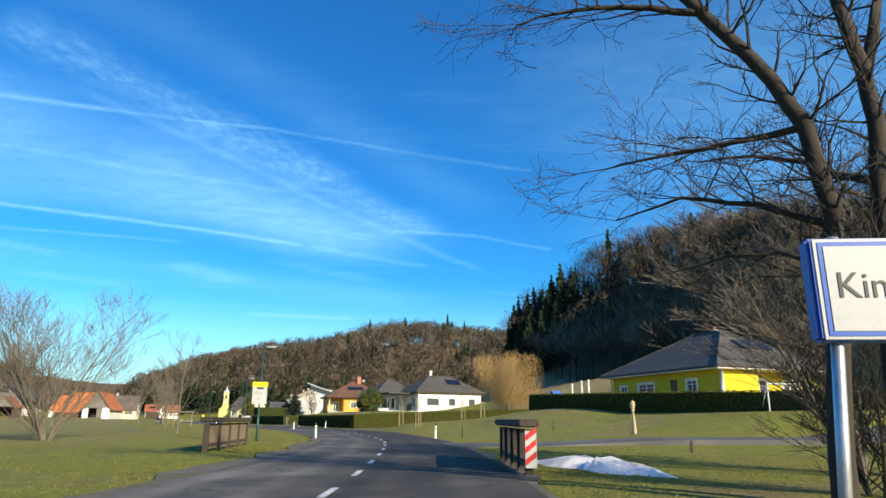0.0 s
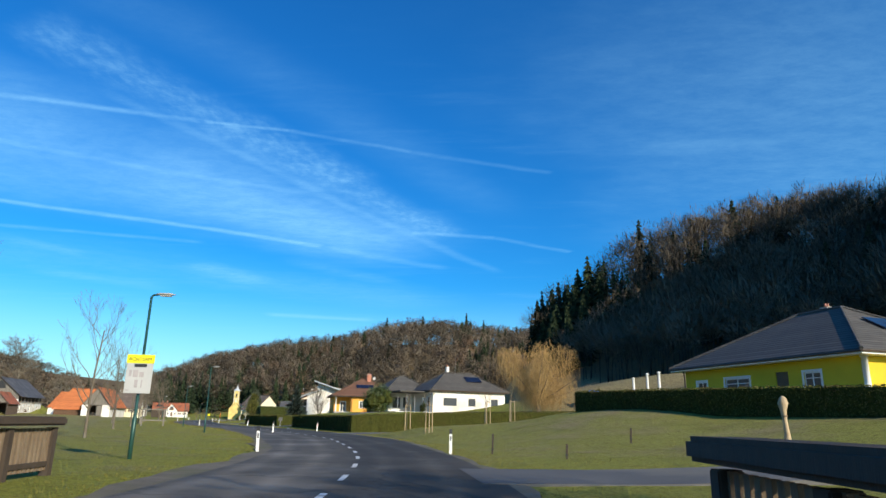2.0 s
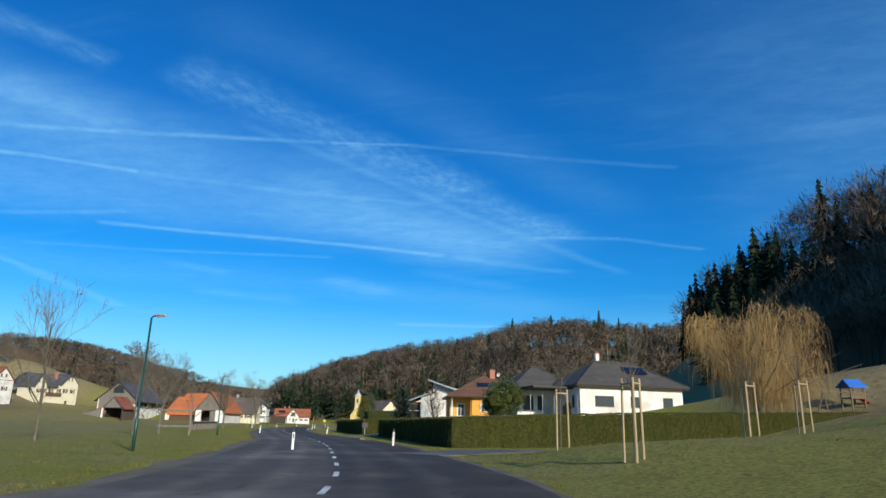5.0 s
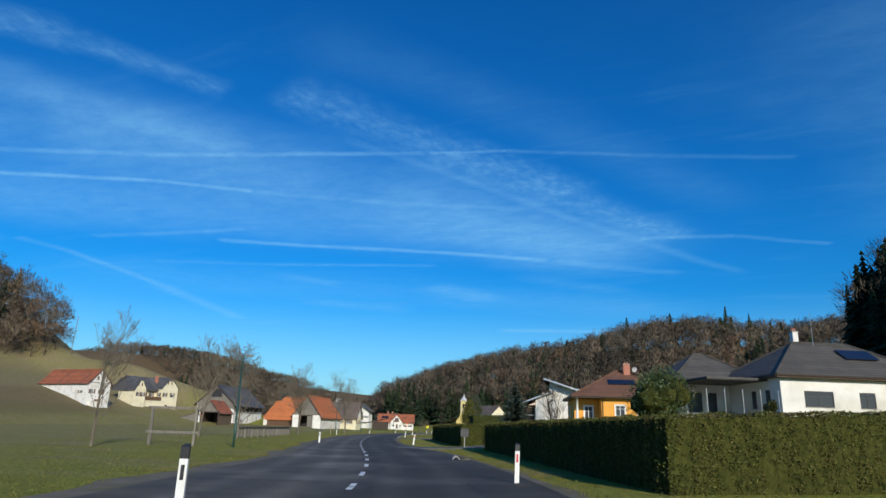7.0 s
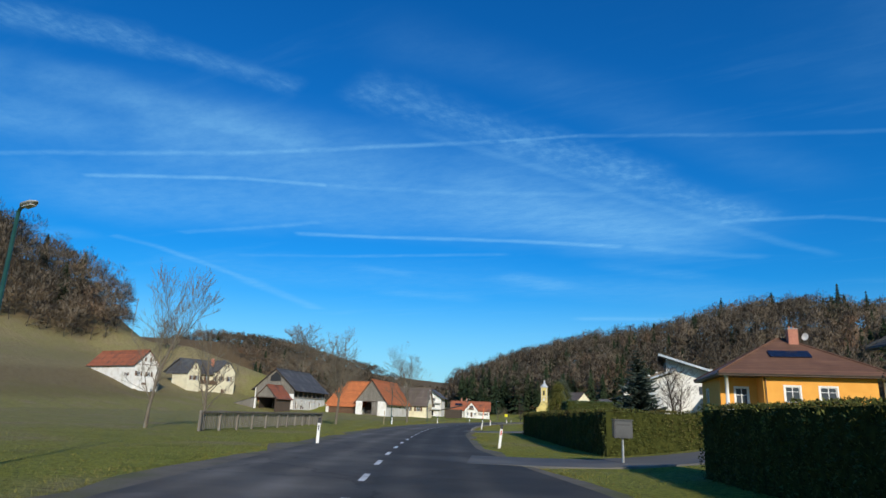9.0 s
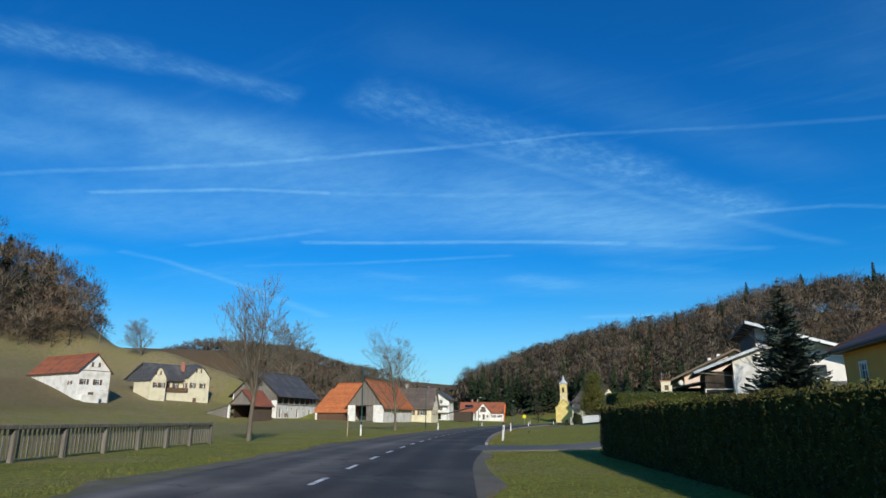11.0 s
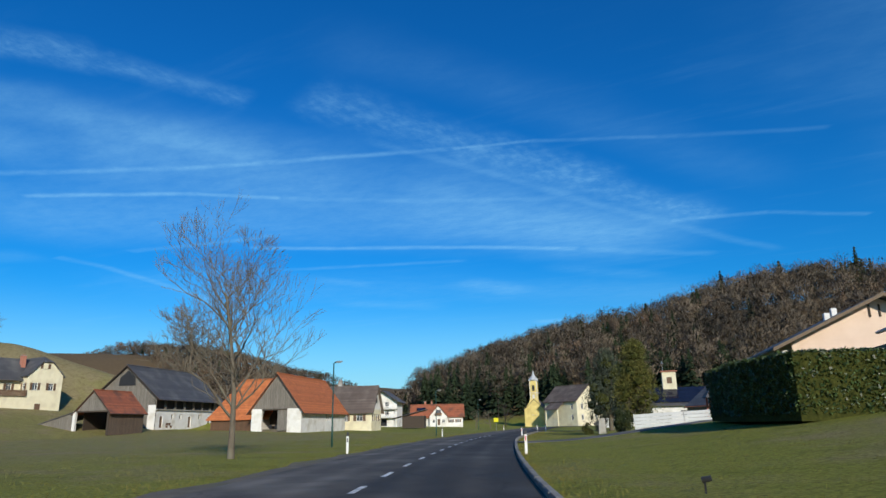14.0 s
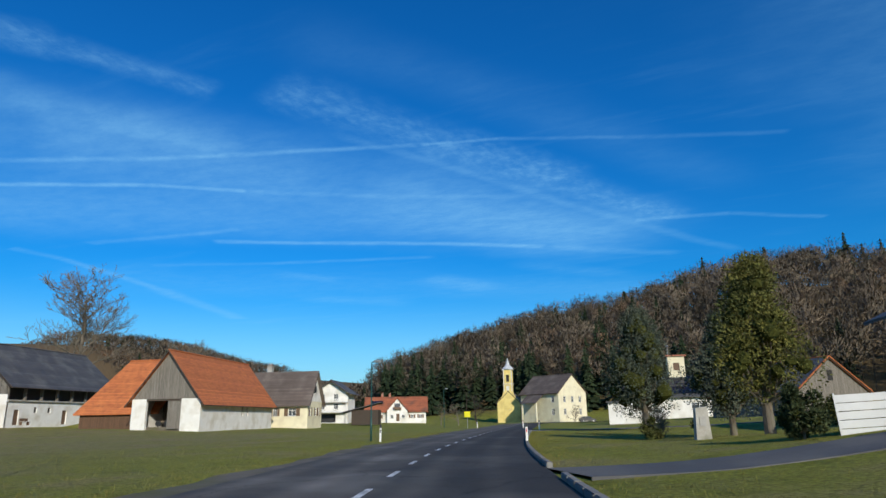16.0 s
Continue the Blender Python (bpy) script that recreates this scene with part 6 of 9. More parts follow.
def tower_house():
    """A low white house with a dark solar roof and a small lookout turret, behind the trees."""
    home = thing("fire_station", house_pose(-82.4, 305.0, 1.3, 12), "white hall with dark solar roof and small hose tower", "hall")
    block(home, 22, 11, 3.6, M["white_wall"], [("front", 3, 0.2, 2.6, 2.7, "open"), ("front", 12.0, 1.0, 3.0, 1.2)], base=-1)
    for y0, y1 in ((-0.8, 5.5), (11.8, 5.5)):
        part("roof", Mesh().slab([(-0.8, y0, 3.4), (22.8, y0, 3.4), (22.8, y1, 7.7), (-0.8, y1, 7.7)], 0.22), M["slate"], home)
    for k in range(4):
        panel_on_roof(home, (6.5, -0.2 + k * 1.35, 3.95 + k * 0.92), (14.0, 0, 0), (0, 1.25, 0.85))
    for x in (0, 21.7):
        part("gable", Mesh().prism([(0, 3.6), (11, 3.6), (5.5, 7.4)], 0, 0.3), M["white_wall"], home, at=pose(x + 0.3, 0, 0, 0, 0, 90))
    tw = new("hose_tower")
    tw.parent = home
    t = Mesh()
    pierced(t, 3.2, 4.2, 0.25, [(1.0, 1.4, 2.2, 2.9)], pose(9.0, 4.2, 7.2))
    t.box(9.0, 4.45, 7.2, 9.25, 7.2, 11.4).box(11.95, 4.45, 7.2, 12.2, 7.2, 11.4).box(9.25, 6.95, 7.2, 11.95, 7.2, 11.4)
    part("tower_wall", t, M["cream_wall"], tw)
    part("tower_window", Mesh().box(10.0, 4.35, 8.6, 11.2, 4.4, 10.1), M["shutter"], tw)
    part("tower_roof", Mesh().soft_box(8.6, 3.8, 11.4, 12.6, 7.6, 11.65, 0.06), M["brick"], tw)
    part("siren_mast", Mesh().tube([(9.4, 6, 11.6), (9.4, 6, 14.2)], [0.05, 0.05], 6), M["zinc"], tw)
    part("siren", Mesh().tube([(9.4, 6, 13.3), (9.4, 6, 13.55), (9.4, 6, 13.8)], [0.15, 0.45, 0.12], 10), M["zinc"], tw)
    w = thing("white_garage", house_pose(-79.9, 271.6, 0.05, 10), "low white garage with flat roof", "garage")
    part("garage_wall", Mesh().box(0, 0, -0.8, 7.2, 7, 3.1), M["white_wall"], w)
    part("garage_roof", Mesh().soft_box(-0.3, -0.3, 3.1, 7.5, 7.3, 3.35, 0.04), M["slate"], w)


def wood_gable_house():
    home = thing("timber_barn", house_pose(-55.3, 271.1, 1.0, 40), "grey board barn with orange tile roof", "barn")
    block(home, 12.2, 17, 3.0, M["grey_wood"], base=-1.5)
    gable_roof(home, 12.2, 17, 3.0, 4.5, 0.5, M["orange_tile"], gable=M["grey_wood"], gable_over=0.3)
    # dark sheet over the orange tiles paints the left slope's shade
    part("shade_slope", Mesh().slab([(5.9, -0.1, 7.52), (5.9, 17.1, 7.52), (-0.35, 17.1, 2.92), (-0.35, -0.1, 2.92)], 0.06), M["slate"], home, "dark sheet for the shade on the left slope")
    for sx in (-1, 1):
        part("verge_tiles", Mesh().slab([(6.1, -0.42, 7.72), (6.1, -0.2, 7.72), (6.1 + sx * 6.6, -0.2, 2.86), (6.1 + sx * 6.6, -0.42, 2.86)], 0.16), M["orange_tile"], home, "orange verge tiles")
    part("hay_hatch", Mesh().box(5.6, -0.04, 4.4, 6.5, -0.01, 5.8), M["black"], home)


for build in (yellow_bungalow, white_house, orange_house, chalet, pink_house, barn, long_roof_barn, dark_barn, cart_shed, farmhouse, slope_house, cream_house, red_roof_house, church, school, tower_house, wood_gable_house):
    build()

# ---- lanes, kerbs and paths ----
LANES = []


def lane(name, points, width, material, label):
    """A strip that follows the ground through the given points."""
    line = spline(points, 1.2)
    LANES.append((line, width / 2))
    v, f = [], []
    for i, p in enumerate(line):
        d = (line[min(i + 1, len(line) - 1)] - line[max(i - 1, 0)]).normalized()
        r = Vector((d.y, -d.x))
        xs = [p + r * (width * (k / 4 - 0.5)) for k in range(5)]
        zs = land(np.array([q.x for q in xs]), np.array([q.y for q in xs]))
        z0 = float(np.max(zs)) + 0.03
        for q in xs:
            v.append((q.x, q.y, max(z0, 0.012) if i > 1 else 0.008))
        v.append((xs[0].x, xs[0].y, z0 - 0.5))
        v.append((xs[-1].x, xs[-1].y, z0 - 0.5))
        if i:
            s, e = (i - 1) * 7, i * 7
            for k in range(4):
                f.append((s + k, s + k + 1, e + k + 1, e + k))
            f += [(s, e, e + 5, s + 5), (s + 4, s + 6, e + 6, e + 4)]
    tagged(part(name, Mesh().add(v, f), material), label, "lane", kind="structure")


lane("side_lane", [(11.0, 18.0), (18, 19.0), (28, 19.8), (40, 22), (70, 30)], 4.6, M["lane_asphalt"], "narrow grey asphalt side lane across the grass")
lane("house_lane", [(-2.0, 61.5), (0.6, 66.5), (4.5, 71.8), (10.5, 77.0)], 3.0, M["lane_asphalt"], "pale asphalt lane along the clipped hedge")
lane("driveway", [(-23.2, 97.0), (-18.5, 99.3), (-13, 102.2), (-2, 108.5)], 3.8, M["lane_asphalt"], "asphalt driveway between two hedges")
lane("driveway", [(-42.0, 131.5), (-37.5, 133.5), (-32, 136.5), (-20, 143)], 5.0, M["lane_asphalt"], "asphalt driveway at the end of a dark hedge")
lane("driveway", [(-66.1, 188.6), (-64, 190.0), (-59.5, 192.3), (-54, 195), (-44, 199)], 2.8, M["lane_asphalt"], "grey asphalt driveway across the lawn")
lane("driveway", [(-82.5, 239), (-77, 241), (-66, 243), (-52, 244)], 3.0, M["lane_asphalt"], "asphalt driveway towards the white hall")


def kerbs():
    home = thing("kerb", pose(0, 0, 0), "row of grey kerb stones along the lawn edge", "kerb", kind="structure")
    data = Mesh().soft_box(-0.48, -0.08, -0.25, 0.48, 0.08, 0.115, 0.02).data("kerb_stone", M["kerb"])
    i0, i1 = index_at(131), index_at(238)
    s, last = 0.0, None
    for i in range(i0, i1):
        p, d, r = road_frame(i)
        q, d2, r2 = road_frame(i + 1)
        a, b = p + r * (wide_right(i) + 0.09), q + r2 * (wide_right(i + 1) + 0.09)
        n = max(1, round((b - a).length))
        for k in range(n):
            c = a.lerp(b, (k + 0.5) / n)
            if (c - Vector((-42.5, 131.5))).length < 3.2 or (c - Vector((-67.3, 188.2))).length < 1.8 or (c - Vector((-82, 239))).length < 2:
                continue
            ob = new("kerb_stone", data)
            ob.parent = home
            ob.matrix_basis = pose(c.x, c.y, random.uniform(-0.008, 0.008), 0, 0, math.degrees(math.atan2((b - a).y, (b - a).x))) @ Matrix.Diagonal(((b - a).length / n * 0.985, 1, 1, 1))


# ---- hedges ----
def hedge(points, height, width, material, label, density=150, blade=0.085, lumps=0.10, round_ends=False, seed=1, base=None, top=None, columns=False):
    """A clipped hedge along a line: a dark body and a skin of small sprays."""
    rng = random.Random(seed)
    home = thing("hedge", pose(0, 0, 0), label, "hedge")
    core, skin = Mesh(), Mesh()
    line = [Vector(p) for p in points]
    off = []
    for i, p in enumerate(line):
        a = (line[i] - line[i - 1]).normalized() if i else (line[1] - line[0]).normalized()
        b = (line[i + 1] - line[i]).normalized() if i < len(line) - 1 else a
        n = Vector((-(a.y + b.y), a.x + b.x)).normalized()
        n /= max(0.4, n.dot(Vector((-a.y, a.x))))
        off.append(n)
    quads = []
    for i in range(len(line) - 1):
        a, b = line[i], line[i + 1]
        a2, b2 = a + off[i] * width, b + off[i + 1] * width
        n = max(2, int((b - a).length / 1.0))
        for k in range(n):
            p, q = a.lerp(b, k / n), a.lerp(b, (k + 1) / n)
            p2, q2 = a2.lerp(b2, k / n), a2.lerp(b2, (k + 1) / n)
            gz = [ground_at(*t) if base is None else base for t in (p, q, q2, p2)]
            hz = [g + height for g in gz]
            if top:
                u = (i + k / n) / (len(line) - 1)
                u2 = (i + (k + 1) / n) / (len(line) - 1)
                hz = [float(np.interp(w, np.linspace(0, 1, len(top)), top)) for w in (u, u2, u2, u)]
            s = 0.07
            c = (p + q + p2 + q2) / 4
            w0, w1 = (p2 - p).normalized() * s, (q2 - q).normalized() * s
            P = [p + w0, q + w1, q2 - w1, p2 - w0]
            vv = [(t.x, t.y, g - 0.3) for t, g in zip(P, gz)] + [(t.x, t.y, h - s) for t, h in zip(P, hz)]
            core.add(vv, [(0, 1, 5, 4), (2, 3, 7, 6), (4, 5, 6, 7)] + ([(3, 0, 4, 7)] if k == 0 and i == 0 else []) + ([(1, 2, 6, 5)] if k == n - 1 and i == len(line) - 2 else []))
            V3 = lambda t, z: Vector((t.x, t.y, z))
            quads.append((V3(p, gz[0]), V3(q, gz[1]), V3(q, hz[1]), V3(p, hz[0])))
            quads.append((V3(q2, gz[2]), V3(p2, gz[3]), V3(p2, hz[3]), V3(q2, hz[2])))
            quads.append((V3(p, hz[0]), V3(q, hz[1]), V3(q2, hz[2]), V3(p2, hz[3])))
            if k == 0 and i == 0:
                quads.append((V3(p2, gz[3]), V3(p, gz[0]), V3(p, hz[0]), V3(p2, hz[3])))
            if k == n - 1 and i == len(line) - 2:
                quads.append((V3(q, gz[1]), V3(q2, gz[2]), V3(q2, hz[2]), V3(q, hz[1])))
    for a, b, c, d in quads:
        n = (b - a).cross(d - a)
        if n.length < 1e-6:
            continue
        area = n.length
        n.normalize()
        if n.z > 0.5:
            pass
        elif (a + c).z / 2 < -1e6:
            continue
        for _ in range(int(area * density)):
            u, v = rng.random(), rng.random()
            p = a.lerp(b, u).lerp(d.lerp(c, u), v)
            w = noise.noise(p * 1.7) * lumps + noise.noise(p * 6.0) * lumps * 0.4
            if columns and n.z < 0.5:                # each plant bulges, with a furrow between neighbours
                s0 = (p - a).dot((b - a).normalized()) + a.x * 0.37 + a.y * 0.61
                w += 0.16 * (abs(math.sin(math.pi * s0 / 0.74 + 0.9 * noise.noise(p * 0.8))) ** 0.6 - 0.75)
            outward = n if n.z > 0.5 else n
            p = p + outward * (w + rng.uniform(-0.03, 0.03))
            t = Vector((rng.gauss(0, 1), rng.gauss(0, 1), rng.gauss(0.5, 0.8)))
            t = (t - outward * t.dot(outward) * 0.5 + outward * rng.uniform(0.0, 0.9)).normalized()
            s = t.cross(Vector((rng.gauss(0, 1), rng.gauss(0, 1), rng.gauss(0, 1)))).normalized()
            L, W = blade * rng.uniform(0.6, 1.4), blade * rng.uniform(0.25, 0.5)
            skin.add([p - t * L * 0.5, p + s * W, p + t * L, p - s * W], [(0, 1, 2, 3)])
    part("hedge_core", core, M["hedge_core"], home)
    tagged(part("foliage", skin, material, home), kind="stuff")
    return home


# ---- trees ----
def grow(m, rng, p, d, length, radius, depth, spread=0.6, up=0.25, fork=(2, 3), bend=0.18, thin=0.72, sides=5, twig=0.006):
    """A limb of some segments that forks at its end and sends side shoots."""
    pts, rad = [p.copy()], [radius]
    n = 3 if depth > 0 else 2
    dd = d.copy()
    for k in range(n):
        dd = (dd + Vector((rng.gauss(0, bend), rng.gauss(0, bend), rng.gauss(0, bend * 0.6) + up * 0.22))).normalized()
        pts.append(pts[-1] + dd * length / n)
        rad.append(max(twig, radius * (1 - (1 - thin) * (k + 1) / n)))
    m.tube(pts, rad, sides if depth > 1 else 3, False)
    if depth <= 0:
        return
    kids = rng.randint(*fork)
    for k in range(kids):
        a = rng.random() * 6.283
        side = Vector((math.cos(a), math.sin(a), rng.uniform(-0.2, 0.3)))
        nd = (dd + side * spread * rng.uniform(0.6, 1.2)).normalized()
        grow(m, rng, pts[-1], nd, length * rng.uniform(0.62, 0.86), max(twig, rad[-1] * rng.uniform(0.6, 0.85)), depth - 1, spread, up, fork, bend, thin, sides, twig)
    for q in range(rng.randint(1, 2) if depth > 0 else 0):
        i = rng.randint(1, n - 1)
        a = rng.random() * 6.283
        side = Vector((math.cos(a), math.sin(a), rng.uniform(0, 0.4)))
        nd = (dd * 0.6 + side * spread * 1.3).normalized()
        grow(m, rng, pts[i], nd, length * rng.uniform(0.45, 0.7), max(twig, rad[i] * 0.5), max(0, depth - 2), spread, up, fork, bend, thin, sides, twig)


def bare_tree(x, y, height, seed, label, trunk=0.12, stems=1, spread=0.55, depth=5, clear=0.25, mat="bark", lean=0.0, up=0.25, twig=0.006, group="", fork=(2, 3), limbs=3):
    rng = random.Random(seed)
    z = ground_at(x, y)
    home = thing("bare_tree", pose(x, y, z), label, "tree", group)
    tr, cr = Mesh(), Mesh()
    for s in range(stems):
        a = rng.random() * 6.283
        d = Vector((math.cos(a) * (0.12 if stems > 1 else 0.02) * (1 + lean), math.sin(a) * (0.12 if stems > 1 else 0.02) * (1 + lean), 1)).normalized()
        base = Vector((math.cos(a) * 0.12 * (stems > 1), math.sin(a) * 0.12 * (stems > 1), -0.2))
        pts = [base]
        rad = [trunk * 1.25]
        n = 5
        for k in range(n):
            d = (d + Vector((rng.gauss(0, 0.05), rng.gauss(0, 0.05), 0.03))).normalized()
            pts.append(pts[-1] + d * height * 0.62 / n)
            rad.append(trunk * (1 - 0.62 * (k + 1) / n))
        tr.tube(pts, rad, 8, False)
        for k in range(1, n + 1):
            if k / n < clear:
                continue
            for _ in range(limbs if k < n else limbs + 1):
                a = rng.random() * 6.283
                side = Vector((math.cos(a), math.sin(a), 0))
                nd = (d * rng.uniform(0.5, 0.9) + side * spread * rng.uniform(0.9, 1.5)).normalized()
                grow(cr, rng, pts[k].lerp(pts[k - 1], rng.random() * 0.8), nd, height * rng.uniform(0.13, 0.19) * (1.15 - 0.4 * k / n), rad[k] * rng.uniform(0.4, 0.6), depth - 2, spread, up, fork, 0.16, 0.7, 4, twig)
    part("trunk", tr, M[mat], home, smooth=True)
    part("crown", cr, M[mat], home)
    return home


def forked_tree(x, y, height, bole, trunk, seed):
    """A short bole that forks into a few upright leaders with rising side limbs."""
    rng = random.Random(seed)
    home = thing("bare_tree", pose(x, y, ground_at(x, y)), "bare roadside tree forked into upright leaders", "tree", "roadside trees")
    tr, cr = Mesh(), Mesh()
    tr.tube([(0, 0, -0.2), (0.05, 0, bole * 0.5), (0.12, 0.05, bole)], [trunk * 1.15, trunk * 0.95, trunk * 0.85], 10, False)
    top = Vector((0.12, 0.05, bole - 0.1))
    for k, (a, lean, share) in enumerate(((2.7, 0.16, 0.92), (0.2, 0.24, 1.0), (1.5, 0.34, 0.85), (4.6, 0.4, 0.75), (5.6, 0.62, 0.55))):
        d = Vector((math.cos(a) * lean - 0.10, math.sin(a) * lean - 0.05, 1)).normalized()
        pts, rad, n = [top.copy()], [trunk * 0.62 * share], 8
        for i in range(n):
            d = (d + Vector((rng.gauss(0, 0.05), rng.gauss(0, 0.05), 0.05))).normalized()
            pts.append(pts[-1] + d * (height - bole) * share * 0.80 / n)
            rad.append(max(0.014, trunk * 0.62 * share * (1 - 0.85 * (i + 1) / n)))
        tr.tube(pts, rad, 7, False)
        for i in range(1, n + 1):
            for _ in range(2 if i < n else 3):
                b = rng.random() * 6.283
                nd = (d * 0.85 + Vector((math.cos(b), math.sin(b), 0)) * rng.uniform(0.5, 0.95)).normalized()
                grow(cr, rng, pts[i].lerp(pts[i - 1], rng.random()), nd, height * rng.uniform(0.09, 0.135) * (1.2 - 0.6 * i / n), rad[i] * 0.55, 3, 0.45, 0.3, (2, 2), 0.14, 0.7, 4, 0.007)
    part("trunk", tr, M["bark"], home, smooth=True)
    part("crown", cr, M["bark"], home)


def leader_tree(x, y):
    """The dark tree by the place sign: two leaders that lean apart and long limbs over the road."""
    rng = random.Random(81)
    home = thing("bare_tree", pose(x, y, 0.0), "tall bare roadside tree with dark forked trunks", "tree")
    trunks = (([(-0.27, 0.2, -0.3), (-0.09, 0.1, 2.36), (-0.03, -0.16, 4.53), (-0.32, -0.33, 6.0), (-1.04, -0.29, 7.3), (-1.96, -0.09, 8.64), (-2.94, 0.2, 10.0)], 0.20),
              ([(0.58, 0.18, -0.3), (0.79, -0.07, 3.42), (0.85, -0.24, 5.7), (0.8, -0.33, 7.1), (0.57, -0.29, 8.5), (0.38, -0.17, 10.3)], 0.20))
    limbs = (([(0.8, -0.33, 7.1), (1.19, -0.35, 8.3), (1.85, -0.48, 9.8)], 0.12), ([(-1.77, -0.17, 8.33), (-2.6, 0.03, 8.58), (-3.48, 0.18, 8.72), (-4.3, 0.24, 8.62), (-5.04, 0.23, 8.35)], 0.075),
             ([(-0.32, -0.33, 6.0), (-1.23, 0.3, 6.05), (-2.24, 0.9, 6.02), (-3.2, 1.4, 5.98)], 0.07), ([(-0.03, -0.15, 4.34), (-0.89, 0.5, 4.95), (-1.84, 1.4, 5.35), (-2.87, 2.4, 5.23)], 0.065),
             ([(0.82, -0.2, 5.0), (0.5, 1.0, 5.9), (0.0, 2.3, 6.6), (-0.6, 3.6, 7.0)], 0.08), ([(-0.05, -0.1, 3.6), (-0.5, 0.7, 4.1), (-1.0, 1.6, 4.3), (-1.7, 2.6, 4.2)], 0.05))
    cr = Mesh()
    for kind, group in (("trunk", trunks), ("limb", limbs)):
        for line, r in group:
            pts = [Vector(p) for p in line]
            fine = []
            for p, q in zip(pts, pts[1:]):
                n = max(2, int((q - p).length / 0.45))
                fine += [p.lerp(q, k / n) + Vector((rng.gauss(0, 0.025), rng.gauss(0, 0.025), rng.gauss(0, 0.025))) for k in range(n)]
            fine.append(pts[-1])
            n = len(fine) - 1
            rad = [max(0.014, r * (1 - (0.55 if kind == "trunk" else 0.8) * k / n)) for k in range(n + 1)]
            part(kind, Mesh().tube(fine, rad, 9 if kind == "trunk" else 6, False), M["dark_bark"], home, smooth=True)
            for k in range(1, n + 1):
                if fine[k].z < 3.4:
                    continue
                d = (fine[k] - fine[k - 1]).normalized()
                for _ in range(2):
                    a = rng.random() * 6.283
                    nd = (d * 0.55 + Vector((math.cos(a) - 0.25, math.sin(a), rng.uniform(-0.35, 0.45))) * 0.8).normalized()
                    grow(cr, rng, fine[k], nd, rng.uniform(0.45, 1.0), max(0.008, min(0.03, rad[k] * 0.4)), 3, 0.55, 0.08, (2, 2), 0.2, 0.7, 4, 0.0045)
    part("crown", cr, M["dark_bark"], home)


def willow(x, y, height, radius, seed):
    rng = random.Random(seed)
    z = ground_at(x, y)
    home = thing("weeping_willow", pose(x, y, z), "bare weeping willow with golden hanging twigs", "tree")
    tr, cr = Mesh(), Mesh()
    tr.tube([(0, 0, -0.3), (0.1, 0, 1.2), (0, 0.1, 2.4)], [0.45, 0.36, 0.32], 9, False)
    tips = []
    for k in range(16):
        a, e = rng.random() * 6.283, rng.uniform(0.35, 1.2)
        pts, p = [Vector((0, 0, 2.2))], Vector((0, 0, 2.2))
        d = Vector((math.cos(a) * math.cos(e), math.sin(a) * math.cos(e), math.sin(e)))
        for s in range(5):
            d = (d + Vector((rng.gauss(0, 0.12), rng.gauss(0, 0.12), 0.04))).normalized()
            p = p + d * (height - 2.4) * rng.uniform(0.17, 0.25)
            pts.append(p)
            tips.append((p, s))
        part("limb", Mesh().tube(pts, [0.16, 0.11, 0.08, 0.05, 0.03, 0.015], 5, False), M["bark"], home, smooth=True)
    for i in range(4700):
        q, s = tips[int(rng.random() * len(tips))]
        a = rng.random() * 6.283
        out = Vector((math.cos(a), math.sin(a), 0))
        p = q + Vector((rng.gauss(0, 0.7), rng.gauss(0, 0.7), rng.gauss(0, 0.5)))
        if Vector((p.x, p.y)).length > radius * 0.82 or p.z > height:
            continue
        drop = min(p.z - rng.uniform(0.6, 2.4), rng.uniform(0.7, 3.4))
        rise = rng.uniform(0.2, 0.8)
        reach = rng.uniform(0.4, 1.5)
        cr.tube([p, p + out * reach * 0.5 + Vector((0, 0, rise)), p + out * reach + Vector((0, 0, -drop * 0.35)), p + out * reach * 1.12 + Vector((rng.gauss(0, 0.1), rng.gauss(0, 0.1), -drop))], [0.012, 0.010, 0.008, 0.006], 3, False)
    part("trunk", tr, M["bark"], home, smooth=True)
    part("foliage", cr, M["willow_twig"], home, "golden yellow hanging twigs")


